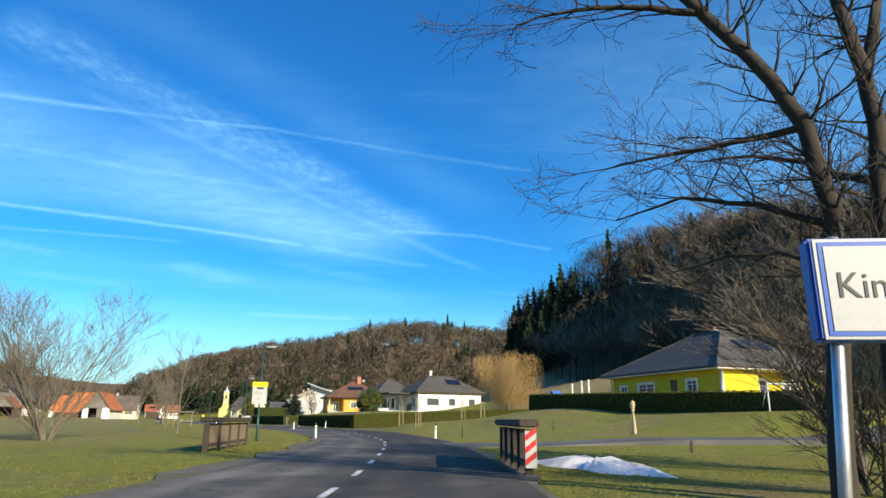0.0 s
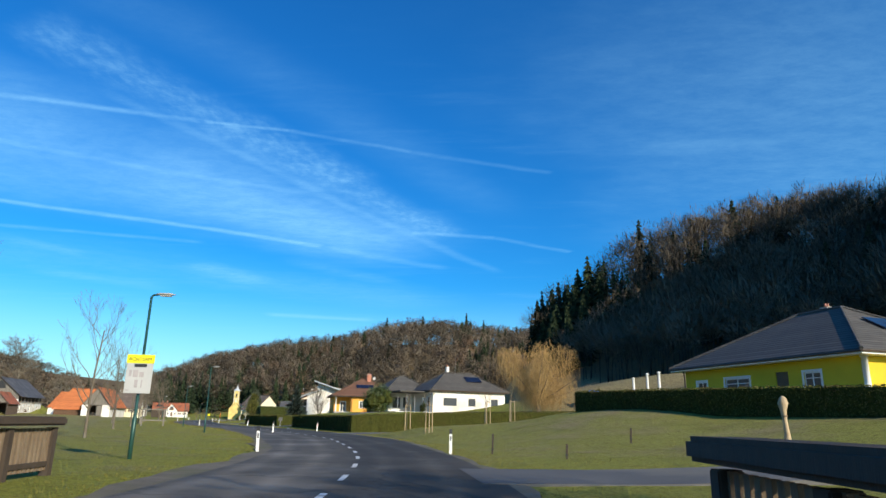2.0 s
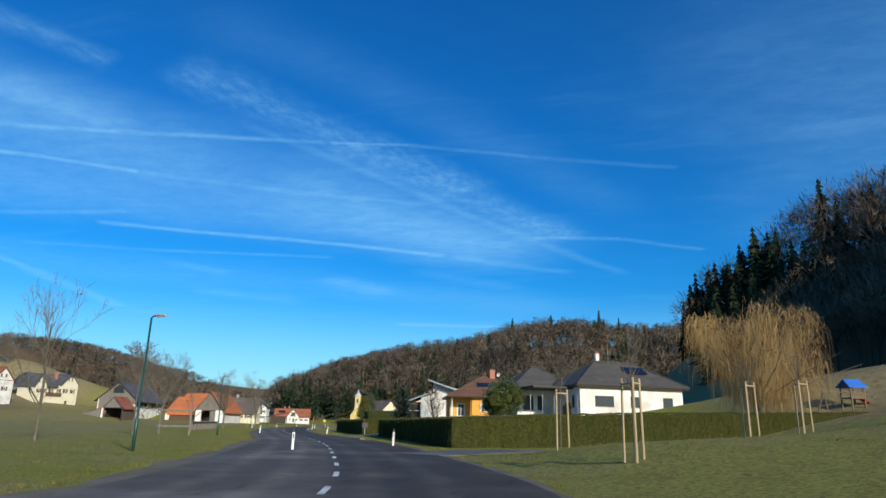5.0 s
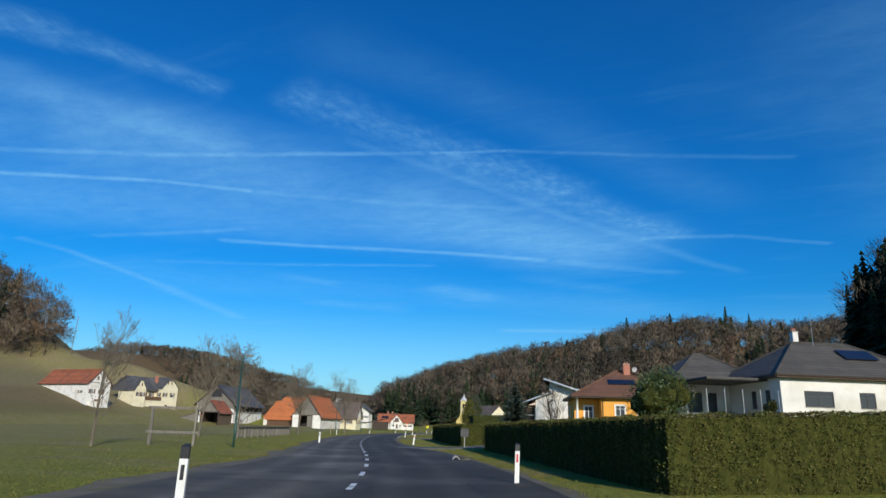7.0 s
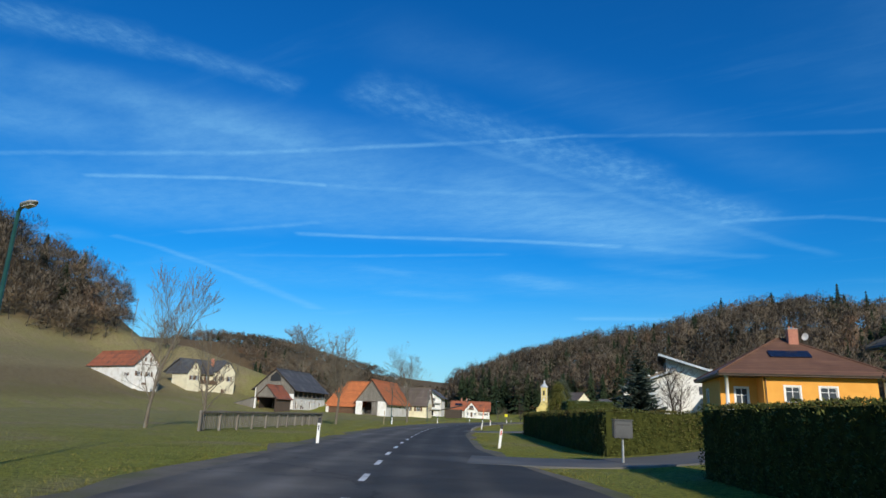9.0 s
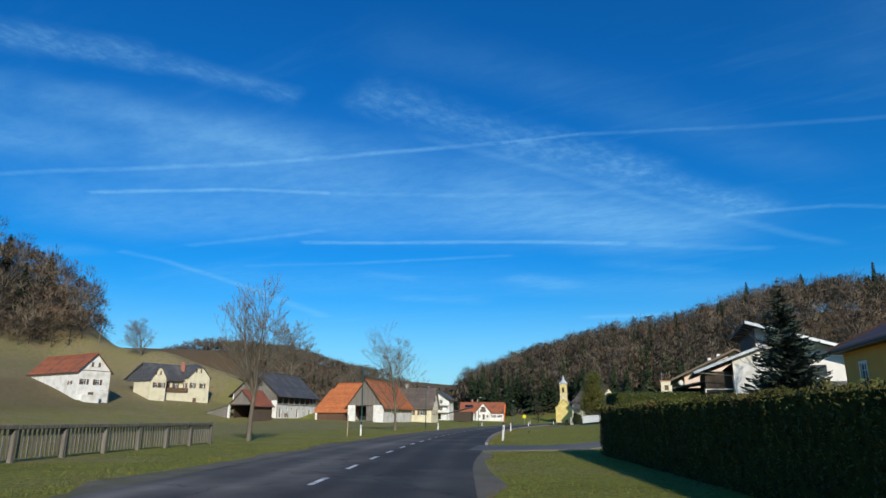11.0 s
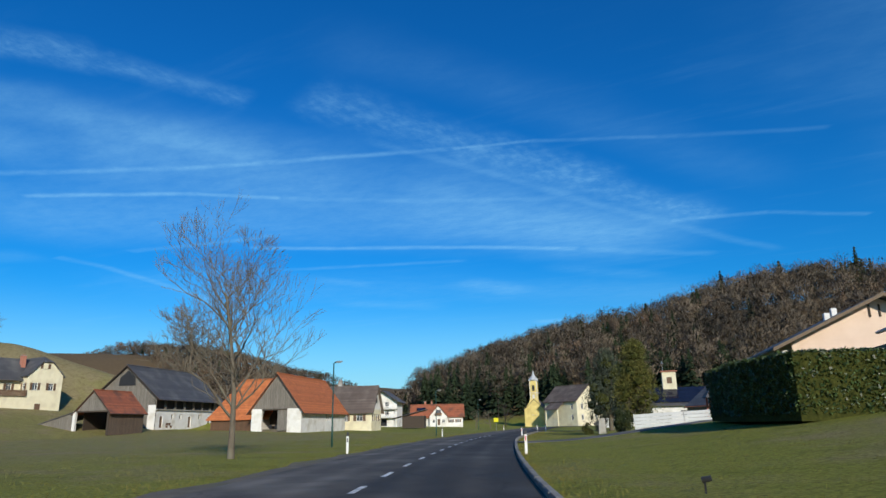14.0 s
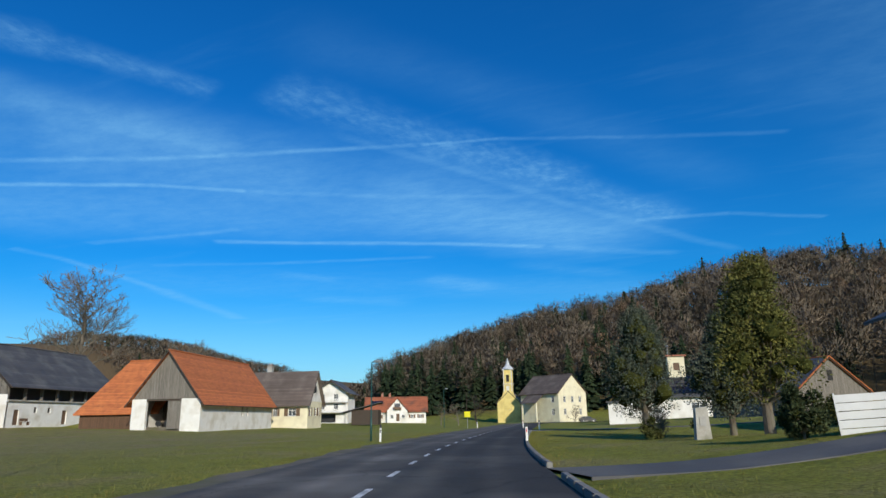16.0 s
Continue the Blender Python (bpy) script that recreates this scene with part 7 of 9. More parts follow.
def conifer(x, y, height, radius, seed, label, mat="blue_needle", tiers=26, name="fir_tree", low=0.06):
    rng = random.Random(seed)
    z = ground_at(x, y)
    home = thing(name, pose(x, y, z), label, "tree")
    tr, cr = Mesh(), Mesh()
    tr.tube([(0, 0, -0.3), (0, 0, height * 0.5), (0, 0, height)], [height * 0.02, height * 0.012, 0.015], 7, False)
    for t in range(tiers):
        u = t / (tiers - 1)
        zc = height * (low + (0.97 - low) * u)
        R = radius * (1 - u) ** 0.8 * rng.uniform(0.85, 1.1) + 0.12
        n = max(5, int(13 * (1 - u * 0.6)))
        for k in range(n):
            a = 2 * math.pi * (k + rng.random()) / n
            r = R * rng.uniform(0.7, 1.12)
            o = Vector((math.cos(a), math.sin(a), 0))
            s = Vector((-o.y, o.x, 0))
            droop = rng.uniform(0.12, 0.42)
            m = 5
            for q in range(m):
                f0, f1 = q / m, (q + 1.5) / m
                c0 = Vector((0, 0, zc)) + o * r * f0 + Vector((0, 0, -droop * r * f0 + 0.25 * r * f0 * f0))
                c1 = Vector((0, 0, zc)) + o * r * min(f1, 1.05) + Vector((0, 0, -droop * r * f1 + 0.25 * r * f1 * f1))
                w = r * 0.26 * (1.15 - f0) * rng.uniform(0.7, 1.2) + 0.05
                for sg in (-1, 1):
                    tip = c0.lerp(c1, 0.7) + s * sg * w + Vector((0, 0, -w * rng.uniform(0.1, 0.6)))
                    cr.add([c0, tip, c1], [(0, 1, 2)])
                    cr.add([c0 + Vector((0, 0, -0.06 * r)), c1 + Vector((0, 0, -0.16 * r * rng.random())), c0.lerp(c1, 0.5) + s * sg * w * 0.3 + Vector((0, 0, -w * 0.8))], [(0, 1, 2)])
    part("trunk", tr, M["bark"], home, smooth=True)
    part("foliage", cr, M[mat], home)


def leafy(x, y, height, rx, seed, label, mat, name="evergreen_bush", lobes=26, blades=9000, size=0.16, clear=0.0, lift=0.0, trunk=True, body=0.70, cone=False):
    """A dense evergreen crown: sprays set over many overlapping lobes."""
    rng = random.Random(seed)
    z = ground_at(x, y)
    home = thing(name, pose(x, y, z), label, "tree" if height > 3 else "bush")
    cr, core, tr = Mesh(), Mesh(), Mesh()
    L = []
    for k in range(lobes):
        u = rng.random()
        zc = height * (clear + (1 - clear) * (0.12 + 0.76 * u))
        prof = math.sin(math.pi * min(0.97, 0.16 + 0.80 * u)) ** 0.65
        if cone:
            prof = min(1.0, 1.15 * (1 - u) ** 0.75 + 0.10, 0.55 + 3 * u)
        a, r = rng.random() * 6.283, rx * prof * math.sqrt(rng.random()) * 0.72
        L.append((Vector((math.cos(a) * r, math.sin(a) * r, zc)), rx * rng.uniform(0.26, 0.46) * (0.6 + 0.4 * prof)))
    for c, r in L:
        n = int(blades / lobes)
        for _ in range(n):
            d = Vector((rng.gauss(0, 1), rng.gauss(0, 1), rng.gauss(0, 1))).normalized()
            p = c + Vector((d.x * r, d.y * r, d.z * r * 1.25)) * rng.uniform(0.72, 1.08)
            if p.z < 0.05:
                continue
            t = (d + Vector((rng.gauss(0, 0.6), rng.gauss(0, 0.6), rng.gauss(0.3, 0.6)))).normalized()
            s = t.cross(Vector((rng.gauss(0, 1), rng.gauss(0, 1), rng.gauss(0, 1)))).normalized()
            l, w = size * rng.uniform(0.6, 1.5), size * rng.uniform(0.2, 0.42)
            cr.add([p - t * l * 0.4, p + s * w, p + t * l, p - s * w], [(0, 1, 2, 3)])
        bm = bmesh.new()
        bmesh.ops.create_icosphere(bm, subdivisions=1, radius=r * body)
        bm.verts.index_update()
        core.add([c + v.co for v in bm.verts], [[v.index for v in f.verts] for f in bm.faces])
        bm.free()
        if trunk:
            tr.tube([(0, 0, height * 0.15), c * 0.6, c], [0.06, 0.04, 0.02], 4, False)
    if trunk:
        tr.tube([(0, 0, -0.3), (0, 0, height * 0.6)], [0.035 * height * 0.9, 0.015 * height], 8, False)
        part("trunk", tr, M["bark"], home)
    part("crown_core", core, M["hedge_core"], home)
    part("foliage", cr, M[mat], home)


# ---- roadside things ----
def delineator(x, y, turn, reflector="red_reflector", lean=0.0, group="road posts"):
    home = thing("road_post", pose(x, y, ground_at(x, y) if math.hypot(x, y) > 1e9 else 0.0, lean * 0.6, lean, turn), "white plastic road post with black cap band and reflector", "road post", group)
    body = Mesh()
    prof = [(-0.06, -0.045), (0.06, -0.045), (0.045, 0.05), (-0.045, 0.05)]
    v = [(a, b, -0.25) for a, b in prof] + [(a, b, 0.80) for a, b in prof]
    body.add(v, [(0, 1, 5, 4), (1, 2, 6, 5), (2, 3, 7, 6), (3, 0, 4, 7), (4, 5, 6, 7)])
    part("post_body", body, M["post_white"], home)
    cap = Mesh()
    v = [(a * 1.02, b * 1.02, 0.80) for a, b in prof] + [(-0.06, -0.045, 0.96), (0.06, -0.045, 0.96), (0.045, 0.05, 1.0), (-0.045, 0.05, 1.0)]
    cap.add(v, [(0, 1, 5, 4), (1, 2, 6, 5), (2, 3, 7, 6), (3, 0, 4, 7), (4, 5, 6, 7), (3, 2, 1, 0)])
    part("cap", cap, M["black"], home, "black cap")
    part("reflector", Mesh().soft_box(-0.026, -0.056, 0.52, 0.026, -0.044, 0.72, 0.004), M[reflector], home)
    return home


def snow_pole(x, y):
    home = thing("snow_pole", pose(x - 0.18, y + 0.1, 0.07, 1.5, 6.4, 0), "bright orange snow pole on a white road post", "snow pole")
    part("pole", Mesh().tube([(0, 0, 1.0), (0, 0, 2.15)], [0.034, 0.032], 12), M["orange_plastic"], home, smooth=True)
    part("pole_cap", Mesh().tube([(0, 0, 2.15), (0, 0, 2.17)], [0.04, 0.038], 12), M["black"], home)
    part("clamp", Mesh().soft_box(-0.07, -0.06, 0.84, 0.07, 0.06, 1.0, 0.012), M["frame_dark"], home, "dark grey clamp")
    part("post_body", Mesh().soft_box(-0.06, -0.05, -0.2, 0.06, 0.05, 0.86, 0.012), M["post_white"], home)
    part("reflector", Mesh().box(-0.022, -0.056, 0.55, 0.022, -0.05, 0.74), M["black"], home)


def street_lamp(x, y, h, turn, label="dark green steel street lamp with flat head"):
    home = thing("street_lamp", pose(x, y, ground_at(x, y), 0, 0, turn), label, "street lamp", "street lamps")
    part("pole", Mesh().tube([(0, 0, -0.3), (0, 0, 1.3), (0, 0, 1.32), (0, 0, h - 0.05)], [0.07, 0.068, 0.05, 0.04], 10), M["green_steel"], home, smooth=True)
    part("arm", Mesh().tube([(0, 0, h - 0.08), (0.06, 0, h), (0.22, 0, h + 0.02)], [0.035, 0.035, 0.03], 8), M["green_steel"], home)
    hd = Mesh()
    hd.tube([(0.12, 0, h + 0.02), (0.3, 0, h + 0.06), (0.6, 0, h + 0.075), (0.78, 0, h + 0.06)], [0.05, 0.12, 0.11, 0.03], 10)
    for i, p in enumerate(hd.v):
        hd.v[i] = (p[0], p[1], h + 0.03 + (p[2] - h - 0.03) * 0.42)
    part("lamp_head", hd, M["lamp_head"], home, "flat grey lamp head", True)
    part("diffuser", Mesh().soft_box(0.28, -0.07, h - 0.03, 0.66, 0.07, h + 0.0, 0.008), M["sign_white"], home)


def letters(text, size, material, parent, at, name="lettering"):
    cu = bpy.data.curves.new(name, "FONT")
    cu.body, cu.size, cu.extrude = text, size, 0.002
    cu.materials.append(material)
    ob = new(name, cu)
    ob.parent = parent
    ob.matrix_basis = at
    return ob


def town_sign():
    home = thing("town_sign", pose(14.34, -12.55, 0.05, 0, 0, -3), "white place-name sign with blue border on a steel pole", "sign")
    part("pole", Mesh().tube([(-0.35, 0.06, -0.4), (-0.1, 0.06, 2.35)], [0.038, 0.038], 12), M["zinc"], home, smooth=True)
    part("pole", Mesh().tube([(0.75, 0.06, -0.4), (0.75, 0.06, 2.35)], [0.038, 0.038], 12), M["zinc"], home, smooth=True)
    part("box", Mesh().soft_box(-0.30, -0.02, 1.68, 1.05, 0.10, 2.33, 0.02), M["blue_paint"], home, "blue sign box")
    part("border", Mesh().soft_box(-0.27, -0.028, 1.69, 1.04, -0.018, 2.32, 0.004), M["sign_white"], home)
    part("frame_line", Mesh().soft_box(-0.245, -0.033, 1.71, 1.015, -0.026, 2.30, 0.003), M["blue_paint"], home)
    part("face", Mesh().soft_box(-0.215, -0.038, 1.74, 0.985, -0.031, 2.27, 0.003), M["sign_white"], home)
    letters("Kins", 0.23, M["black"], home, pose(-0.17, -0.041, 1.945, 90, 0, 0))


def warning_sign():
    home = thing("info_sign", pose(0.13, 21.15, 0, 0, 0, 12), "white notice panel with yellow header on the lamp pole", "sign")
    part("panel", Mesh().soft_box(-0.40, -0.10, 2.02, 0.42, -0.07, 3.02, 0.01), M["sign_white"], home)
    part("header", Mesh().soft_box(-0.42, -0.115, 2.98, 0.44, -0.075, 3.26, 0.01), M["sign_yellow"], home, "yellow header strip")
    letters("ACHTSAM", 0.155, M["black"], home, pose(-0.36, -0.118, 3.06, 90, 0, 0))
    part("text_bar", Mesh().box(-0.16, -0.116, 2.86, 0.22, -0.101, 2.96), M["black"], home)
    for x0, z0, x1, z1 in ((-0.30, 2.55, -0.22, 2.76), (-0.18, 2.53, -0.02, 2.76), (0.02, 2.53, 0.16, 2.70), (-0.1, 2.2, 0.0, 2.45), (0.1, 2.2, 0.14, 2.45), (-0.34, 2.1, -0.24, 2.13)):
        part("print_bar", Mesh().box(x0, -0.104, z0, x1, -0.101, z1), M["sign_grey"], home)
    part("bracket", Mesh().box(-0.06, -0.07, 2.3, 0.06, -0.03, 2.36).box(-0.06, -0.07, 2.9, 0.06, -0.03, 2.96), M["zinc"], home)


def bridge_rail(p, q, label, marker=False):
    P, Q = Vector(p), Vector(q)
    d = Q - P
    home = thing("bridge_railing", pose(p[0], p[1], 0, 0, 0, math.degrees(math.atan2(d.y, d.x))), label, "railing", "bridge railings")
    L = d.length
    part("cap_rail", Mesh().soft_box(-0.15, -0.26, 1.08, L + 0.15, 0.26, 1.27, 0.04), M["dark_wood"], home, "broad dark timber cap")
    part("bottom_rail", Mesh().soft_box(0, -0.06, 0.18, L, 0.06, 0.3, 0.01), M["dark_wood"], home)
    n = int(L / 1.8) + 1
    for k in range(n + 1):
        x = L * k / n
        part("post", Mesh().soft_box(x - 0.09, -0.10, -0.6, x + 0.09, 0.10, 1.03, 0.012), M["dark_wood"], home)
    m = int(L / 0.16)
    for k in range(m):
        x = (k + 0.5) * L / m
        part("slat", Mesh().box(x - 0.045, -0.035, 0.1, x + 0.045, 0.035, 1.02), M["rail_wood"], home)
    if marker:
        mk = new("marker_board")
        mk.parent = home
        mk.matrix_basis = pose(-0.2, -0.02, 0, 0, 0, -90)
        part("marker_face", Mesh().soft_box(-0.14, -0.02, 0.15, 0.14, 0.0, 1.0, 0.004), M["sign_white"], mk)
        for k in range(3):
            z = 0.2 + k * 0.28
            part("marker_stripe", Mesh().add([(-0.13, -0.024, z), (0.13, -0.024, z + 0.2), (0.13, -0.024, z + 0.34), (-0.13, -0.024, z + 0.14)], [(0, 1, 2, 3)]), M["red_reflector"], mk)


def rail_fence(points, height, label):
    home = thing("rail_fence", pose(0, 0, 0), label, "fence")
    for a, b in zip(points, points[1:]):
        A, B = Vector(a), Vector(b)
        n = max(1, int((B - A).length / 2.4))
        ang = math.degrees(math.atan2((B - A).y, (B - A).x))
        L = (B - A).length
        at = pose(a[0], a[1], 0, 0, 0, ang)
        for k in range(n + 1):
            part("post", Mesh().soft_box(L * k / n - 0.07, -0.07, -0.4, L * k / n + 0.07, 0.07, height + 0.08, 0.012), M["grey_wood"], home, at=at)
        part("rail", Mesh().soft_box(0, -0.10, height - 0.06, L, 0.05, height + 0.06, 0.015), M["grey_wood"], home, at=at)
        m = int(L / 0.22)
        for k in range(m):
            x = (k + 0.5) * L / m
            part("slat", Mesh().box(x - 0.04, 0.04, 0.08, x + 0.04, 0.065, height - 0.06), M["grey_wood"], home, at=at)


def board_frame():
    home = thing("empty_sign_frame", pose(-32.1, 83.1, 0, 0, 0, 22), "empty grey timber frame for a banner, on two posts", "sign frame")
    for x in (0.0, 2.6):
        part("post", Mesh().soft_box(x - 0.07, -0.07, -0.4, x + 0.07, 0.07, 2.12, 0.012), M["grey_wood"], home)
    for z in (0.62, 1.98):
        part("beam", Mesh().soft_box(-0.25, -0.11, z, 2.85, -0.071, z + 0.14, 0.01), M["grey_wood"], home)


def young_tree(x, y, seed, tall=True):
    """A staked sapling: three pale stakes with cross ties and a thin stem."""
    z = ground_at(x, y)
    rng = random.Random(seed)
    home = thing("staked_sapling", pose(x, y, z, 0, 0, rng.uniform(0, 120)), "young bare tree tied between three pale stakes", "sapling", "staked saplings")
    P = [(0.3 * math.cos(a), 0.3 * math.sin(a)) for a in (0.3, 2.4, 4.5)]
    for px, py in P:
        part("stake", Mesh().tube([(px, py, -0.3), (px * 0.9, py * 0.9, 2.15)], [0.035, 0.033], 7), M["new_wood"], home)
    for k in range(3):
        a, b = P[k], P[(k + 1) % 3]
        part("tie_board", Mesh().tube([(a[0] * 0.92, a[1] * 0.92, 2.0), (b[0] * 0.92, b[1] * 0.92, 2.0)], [0.03, 0.03], 4), M["new_wood"], home)
    st = Mesh()
    st.tube([(0, 0, -0.1), (0, 0, 2.2)], [0.025, 0.018], 6, False)
    for k in range(9):
        a = rng.random() * 6.283
        grow(st, rng, Vector((0, 0, rng.uniform(1.7, 2.2))), Vector((math.cos(a) * 0.4, math.sin(a) * 0.4, 0.9)).normalized(), rng.uniform(0.4, 0.7), 0.012, 2, 0.5, 0.3, (2, 2), 0.1, 0.7, 3, 0.004)
    part("stem", st, M["bark"], home)


def mailbox():
    home = thing("mailbox", pose(-18.9, 98.9, 0.0, 0, 0, 28), "grey metal mailbox on a post beside the hedge", "mailbox")
    part("post", Mesh().tube([(0, 0, -0.3), (0, 0, 0.85)], [0.04, 0.04], 10), M["zinc"], home)
    part("box", Mesh().soft_box(-0.28, -0.16, 0.82, 0.28, 0.16, 1.34, 0.02), M["frame_dark"], home)
    part("lid", Mesh().soft_box(-0.30, -0.19, 1.34, 0.30, 0.18, 1.38, 0.01), M["frame_dark"], home)
    part("slot", Mesh().box(-0.2, -0.17, 1.2, 0.2, -0.158, 1.24), M["black"], home)
    part("flap", Mesh().soft_box(-0.24, -0.172, 0.88, 0.24, -0.158, 1.15, 0.004), M["frame_dark"], home)


def culvert():
    home = thing("culvert", pose(-12.9, 83.0, -0.12, 0, 0, 25), "short concrete drain pipe mouth in the ditch", "culvert")
    m = Mesh()
    n = 14
    for y0, y1 in ((-0.5, 0.5),):
        v = []
        for r in (0.17, 0.12):
            for y in (y0, y1):
                v += [(r * math.cos(math.pi * 2 * k / n), y, 0.10 + r * math.sin(math.pi * 2 * k / n)) for k in range(n)]
        f = []
        for k in range(n):
            k2 = (k + 1) % n
            f += [(k, k2, n + k2, n + k), (2 * n + k2, 2 * n + k, 3 * n + k, 3 * n + k2), (k2, k, 2 * n + k, 2 * n + k2), (n + k, n + k2, 3 * n + k2, 3 * n + k)]
        m.add(v, f)
    part("pipe", m, M["concrete"], home)
    for k, (sx, sy) in enumerate(((-0.32, -0.35), (0.3, -0.42), (0.5, -0.1))):
        part("stone", Mesh().soft_box(sx - 0.14, sy - 0.1, -0.05, sx + 0.14, sy + 0.1, 0.12 + 0.03 * k, 0.04), M["gravel"], home)


def stone_pillar():
    home = thing("stone_pillar", pose(-63.8, 203.5, ground_at(-63.8, 203.5), 0, 0, 20), "pale weathered stone pillar on the lawn", "monument")
    m = Mesh()
    v = [(-0.33, -0.2, -0.2), (0.33, -0.2, -0.2), (0.33, 0.2, -0.2), (-0.33, 0.2, -0.2), (-0.25, -0.16, 1.3), (0.24, -0.16, 1.36), (0.24, 0.16, 1.36), (-0.25, 0.16, 1.3)]
    m.add(v, [(0, 1, 5, 4), (1, 2, 6, 5), (2, 3, 7, 6), (3, 0, 4, 7), (4, 5, 6, 7)])
    part("shaft", m, M["stone"], home)
    part("plaque", Mesh().soft_box(-0.14, -0.21, 0.55, 0.14, -0.185, 0.95, 0.006), M["concrete"], home)


def panel_fence():
    """White aluminium boards between posts on a stepped concrete footing."""
    pts = [(-59.5, 196.4), (-56.0, 197.7), (-52.5, 199.0), (-49.0, 200.3)]
    zs = [0.16, 0.34, 0.51, 0.68]
    for i in range(3):
        A, B = Vector(pts[i]), Vector(pts[i + 1])
        L = (B - A).length
        home = thing("fence_panel", pose(A.x, A.y, zs[i], 0, -math.degrees(math.atan2(zs[i + 1] - zs[i], L)), math.degrees(math.atan2((B - A).y, (B - A).x))), "white metal fence panel of horizontal boards", "fence", "fence panels")
        for k in range(6):
            part("board", Mesh().soft_box(0.03, -0.03, 0.08 + k * 0.255, L - 0.03, 0.03, 0.08 + k * 0.255 + 0.235, 0.008), M["alu"], home)
        for x in (0.0, L * 0.5, L):
            part("post", Mesh().soft_box(x - 0.03, -0.055, -0.3, x + 0.03, -0.031, 1.64, 0.005), M["alu"], home)
        part("footing", Mesh().box(0, -0.08, -0.9, L, 0.1, 0.0), M["stone"], home)


def snow_patch():
    rng = random.Random(4)
    v, f = [(0, 0, 0.22)], []
    n = 40
    for ring, (r, h) in enumerate(((0.35, 0.20), (0.7, 0.12), (1.0, -0.03))):
        for k in range(n):
            a = 2 * math.pi * k / n
            rr = r * (1 + 0.16 * math.sin(3 * a + 1) + 0.12 * math.sin(7 * a) + rng.uniform(-0.06, 0.06))
            v.append((rr * 1.15 * math.cos(a), rr * 2.9 * math.sin(a), h * (1 + rng.uniform(-0.5, 0.5)) if h > 0 else -0.05))
    for k in range(n):
        k2 = (k + 1) % n
        f.append((0, 1 + k, 1 + k2))
        for r in (0, 1):
            f.append((1 + r * n + k, 1 + (r + 1) * n + k, 1 + (r + 1) * n + k2, 1 + r * n + k2))
    single("snow_patch", Mesh().add(v, f), M["snow"], pose(15.6, 2.6, ground_at(15.6, 2.6) + 0.02, 0, 0, 22), "melting patch of old snow on the grass", "snow", smooth=True)


def wrapped_post():
    x, y = 22.7, 26.0
    home = thing("wrapped_plant", pose(x, y, ground_at(x, y)), "tall plant wrapped in pale winter fleece", "plant")
    prof = [(-0.2, 0.12), (0.2, 0.16), (0.7, 0.10), (1.2, 0.08), (1.55, 0.12), (1.8, 0.19), (1.98, 0.13), (2.08, 0.03)]
    part("fleece", Mesh().tube([(0.02 * math.sin(z * 3), 0.02 * math.cos(z * 4), z) for z, _ in prof], [r for _, r in prof], 9), M["new_wood"], home, smooth=True)
    part("tie", Mesh().tube([(0, 0, 1.3), (0, 0, 1.36)], [0.10, 0.10], 9), M["rail_wood"], home)


def goal():
    x, y = 33.4, 30.6
    home = thing("football_goal", pose(x, y, ground_at(x, y), 0, 0, 8), "small white garden football goal", "goal")
    for px in (0, 3.2):
        part("goal_post", Mesh().tube([(px, 0, -0.2), (px, 0, 1.9)], [0.05, 0.05], 8), M["post_white"], home)
        part("brace", Mesh().tube([(px, 0, 1.85), (px, 1.0, 0.0)], [0.025, 0.025], 6), M["post_white"], home)
    part("crossbar", Mesh().tube([(-0.05, 0, 1.9), (3.25, 0, 1.9)], [0.05, 0.05], 8), M["post_white"], home)


def play_tower():
    x, y = 28.4, 101.4
    home = thing("play_tower", pose(x, y, ground_at(x, y), 0, 0, 25), "timber play tower with blue tent roof", "play tower")
    for px in (-0.7, 0.7):
        for py in (-0.6, 0.6):
            part("post", Mesh().soft_box(px - 0.06, py - 0.06, -0.3, px + 0.06, py + 0.06, 2.2, 0.01), M["rail_wood"], home)
    part("platform", Mesh().box(-0.8, -0.7, 0.95, 0.8, 0.7, 1.05), M["rail_wood"], home)
    for k in range(8):
        part("rail_board", Mesh().box(-0.78 + k * 0.2, -0.69, 1.05, -0.64 + k * 0.2, -0.66, 1.6), M["rail_wood"], home)
    for s in (-1, 1):
        part("roof", Mesh().slab([(-1.0, s * 0.85, 2.0), (1.0, s * 0.85, 2.0), (0.85, 0, 2.75), (-0.85, 0, 2.75)], 0.06), M["blue_roof"], home, "blue tarpaulin roof")
    part("swing_beam", Mesh().tube([(-0.7, 0, 1.5), (-3.2, 0, 1.5)], [0.06, 0.06], 8), M["rail_wood"], home)
    for py in (-0.6, 0.6):
        part("swing_leg", Mesh().tube([(-3.1, 0, 1.5), (-3.3, py, -0.2)], [0.05, 0.05], 7), M["rail_wood"], home)
    part("slide", Mesh().slab([(0.8, -0.3, 1.0), (2.6, -0.3, 0.15), (2.6, 0.3, 0.15), (0.8, 0.3, 1.0)], 0.05), M["red_reflector"], home, "red slide")


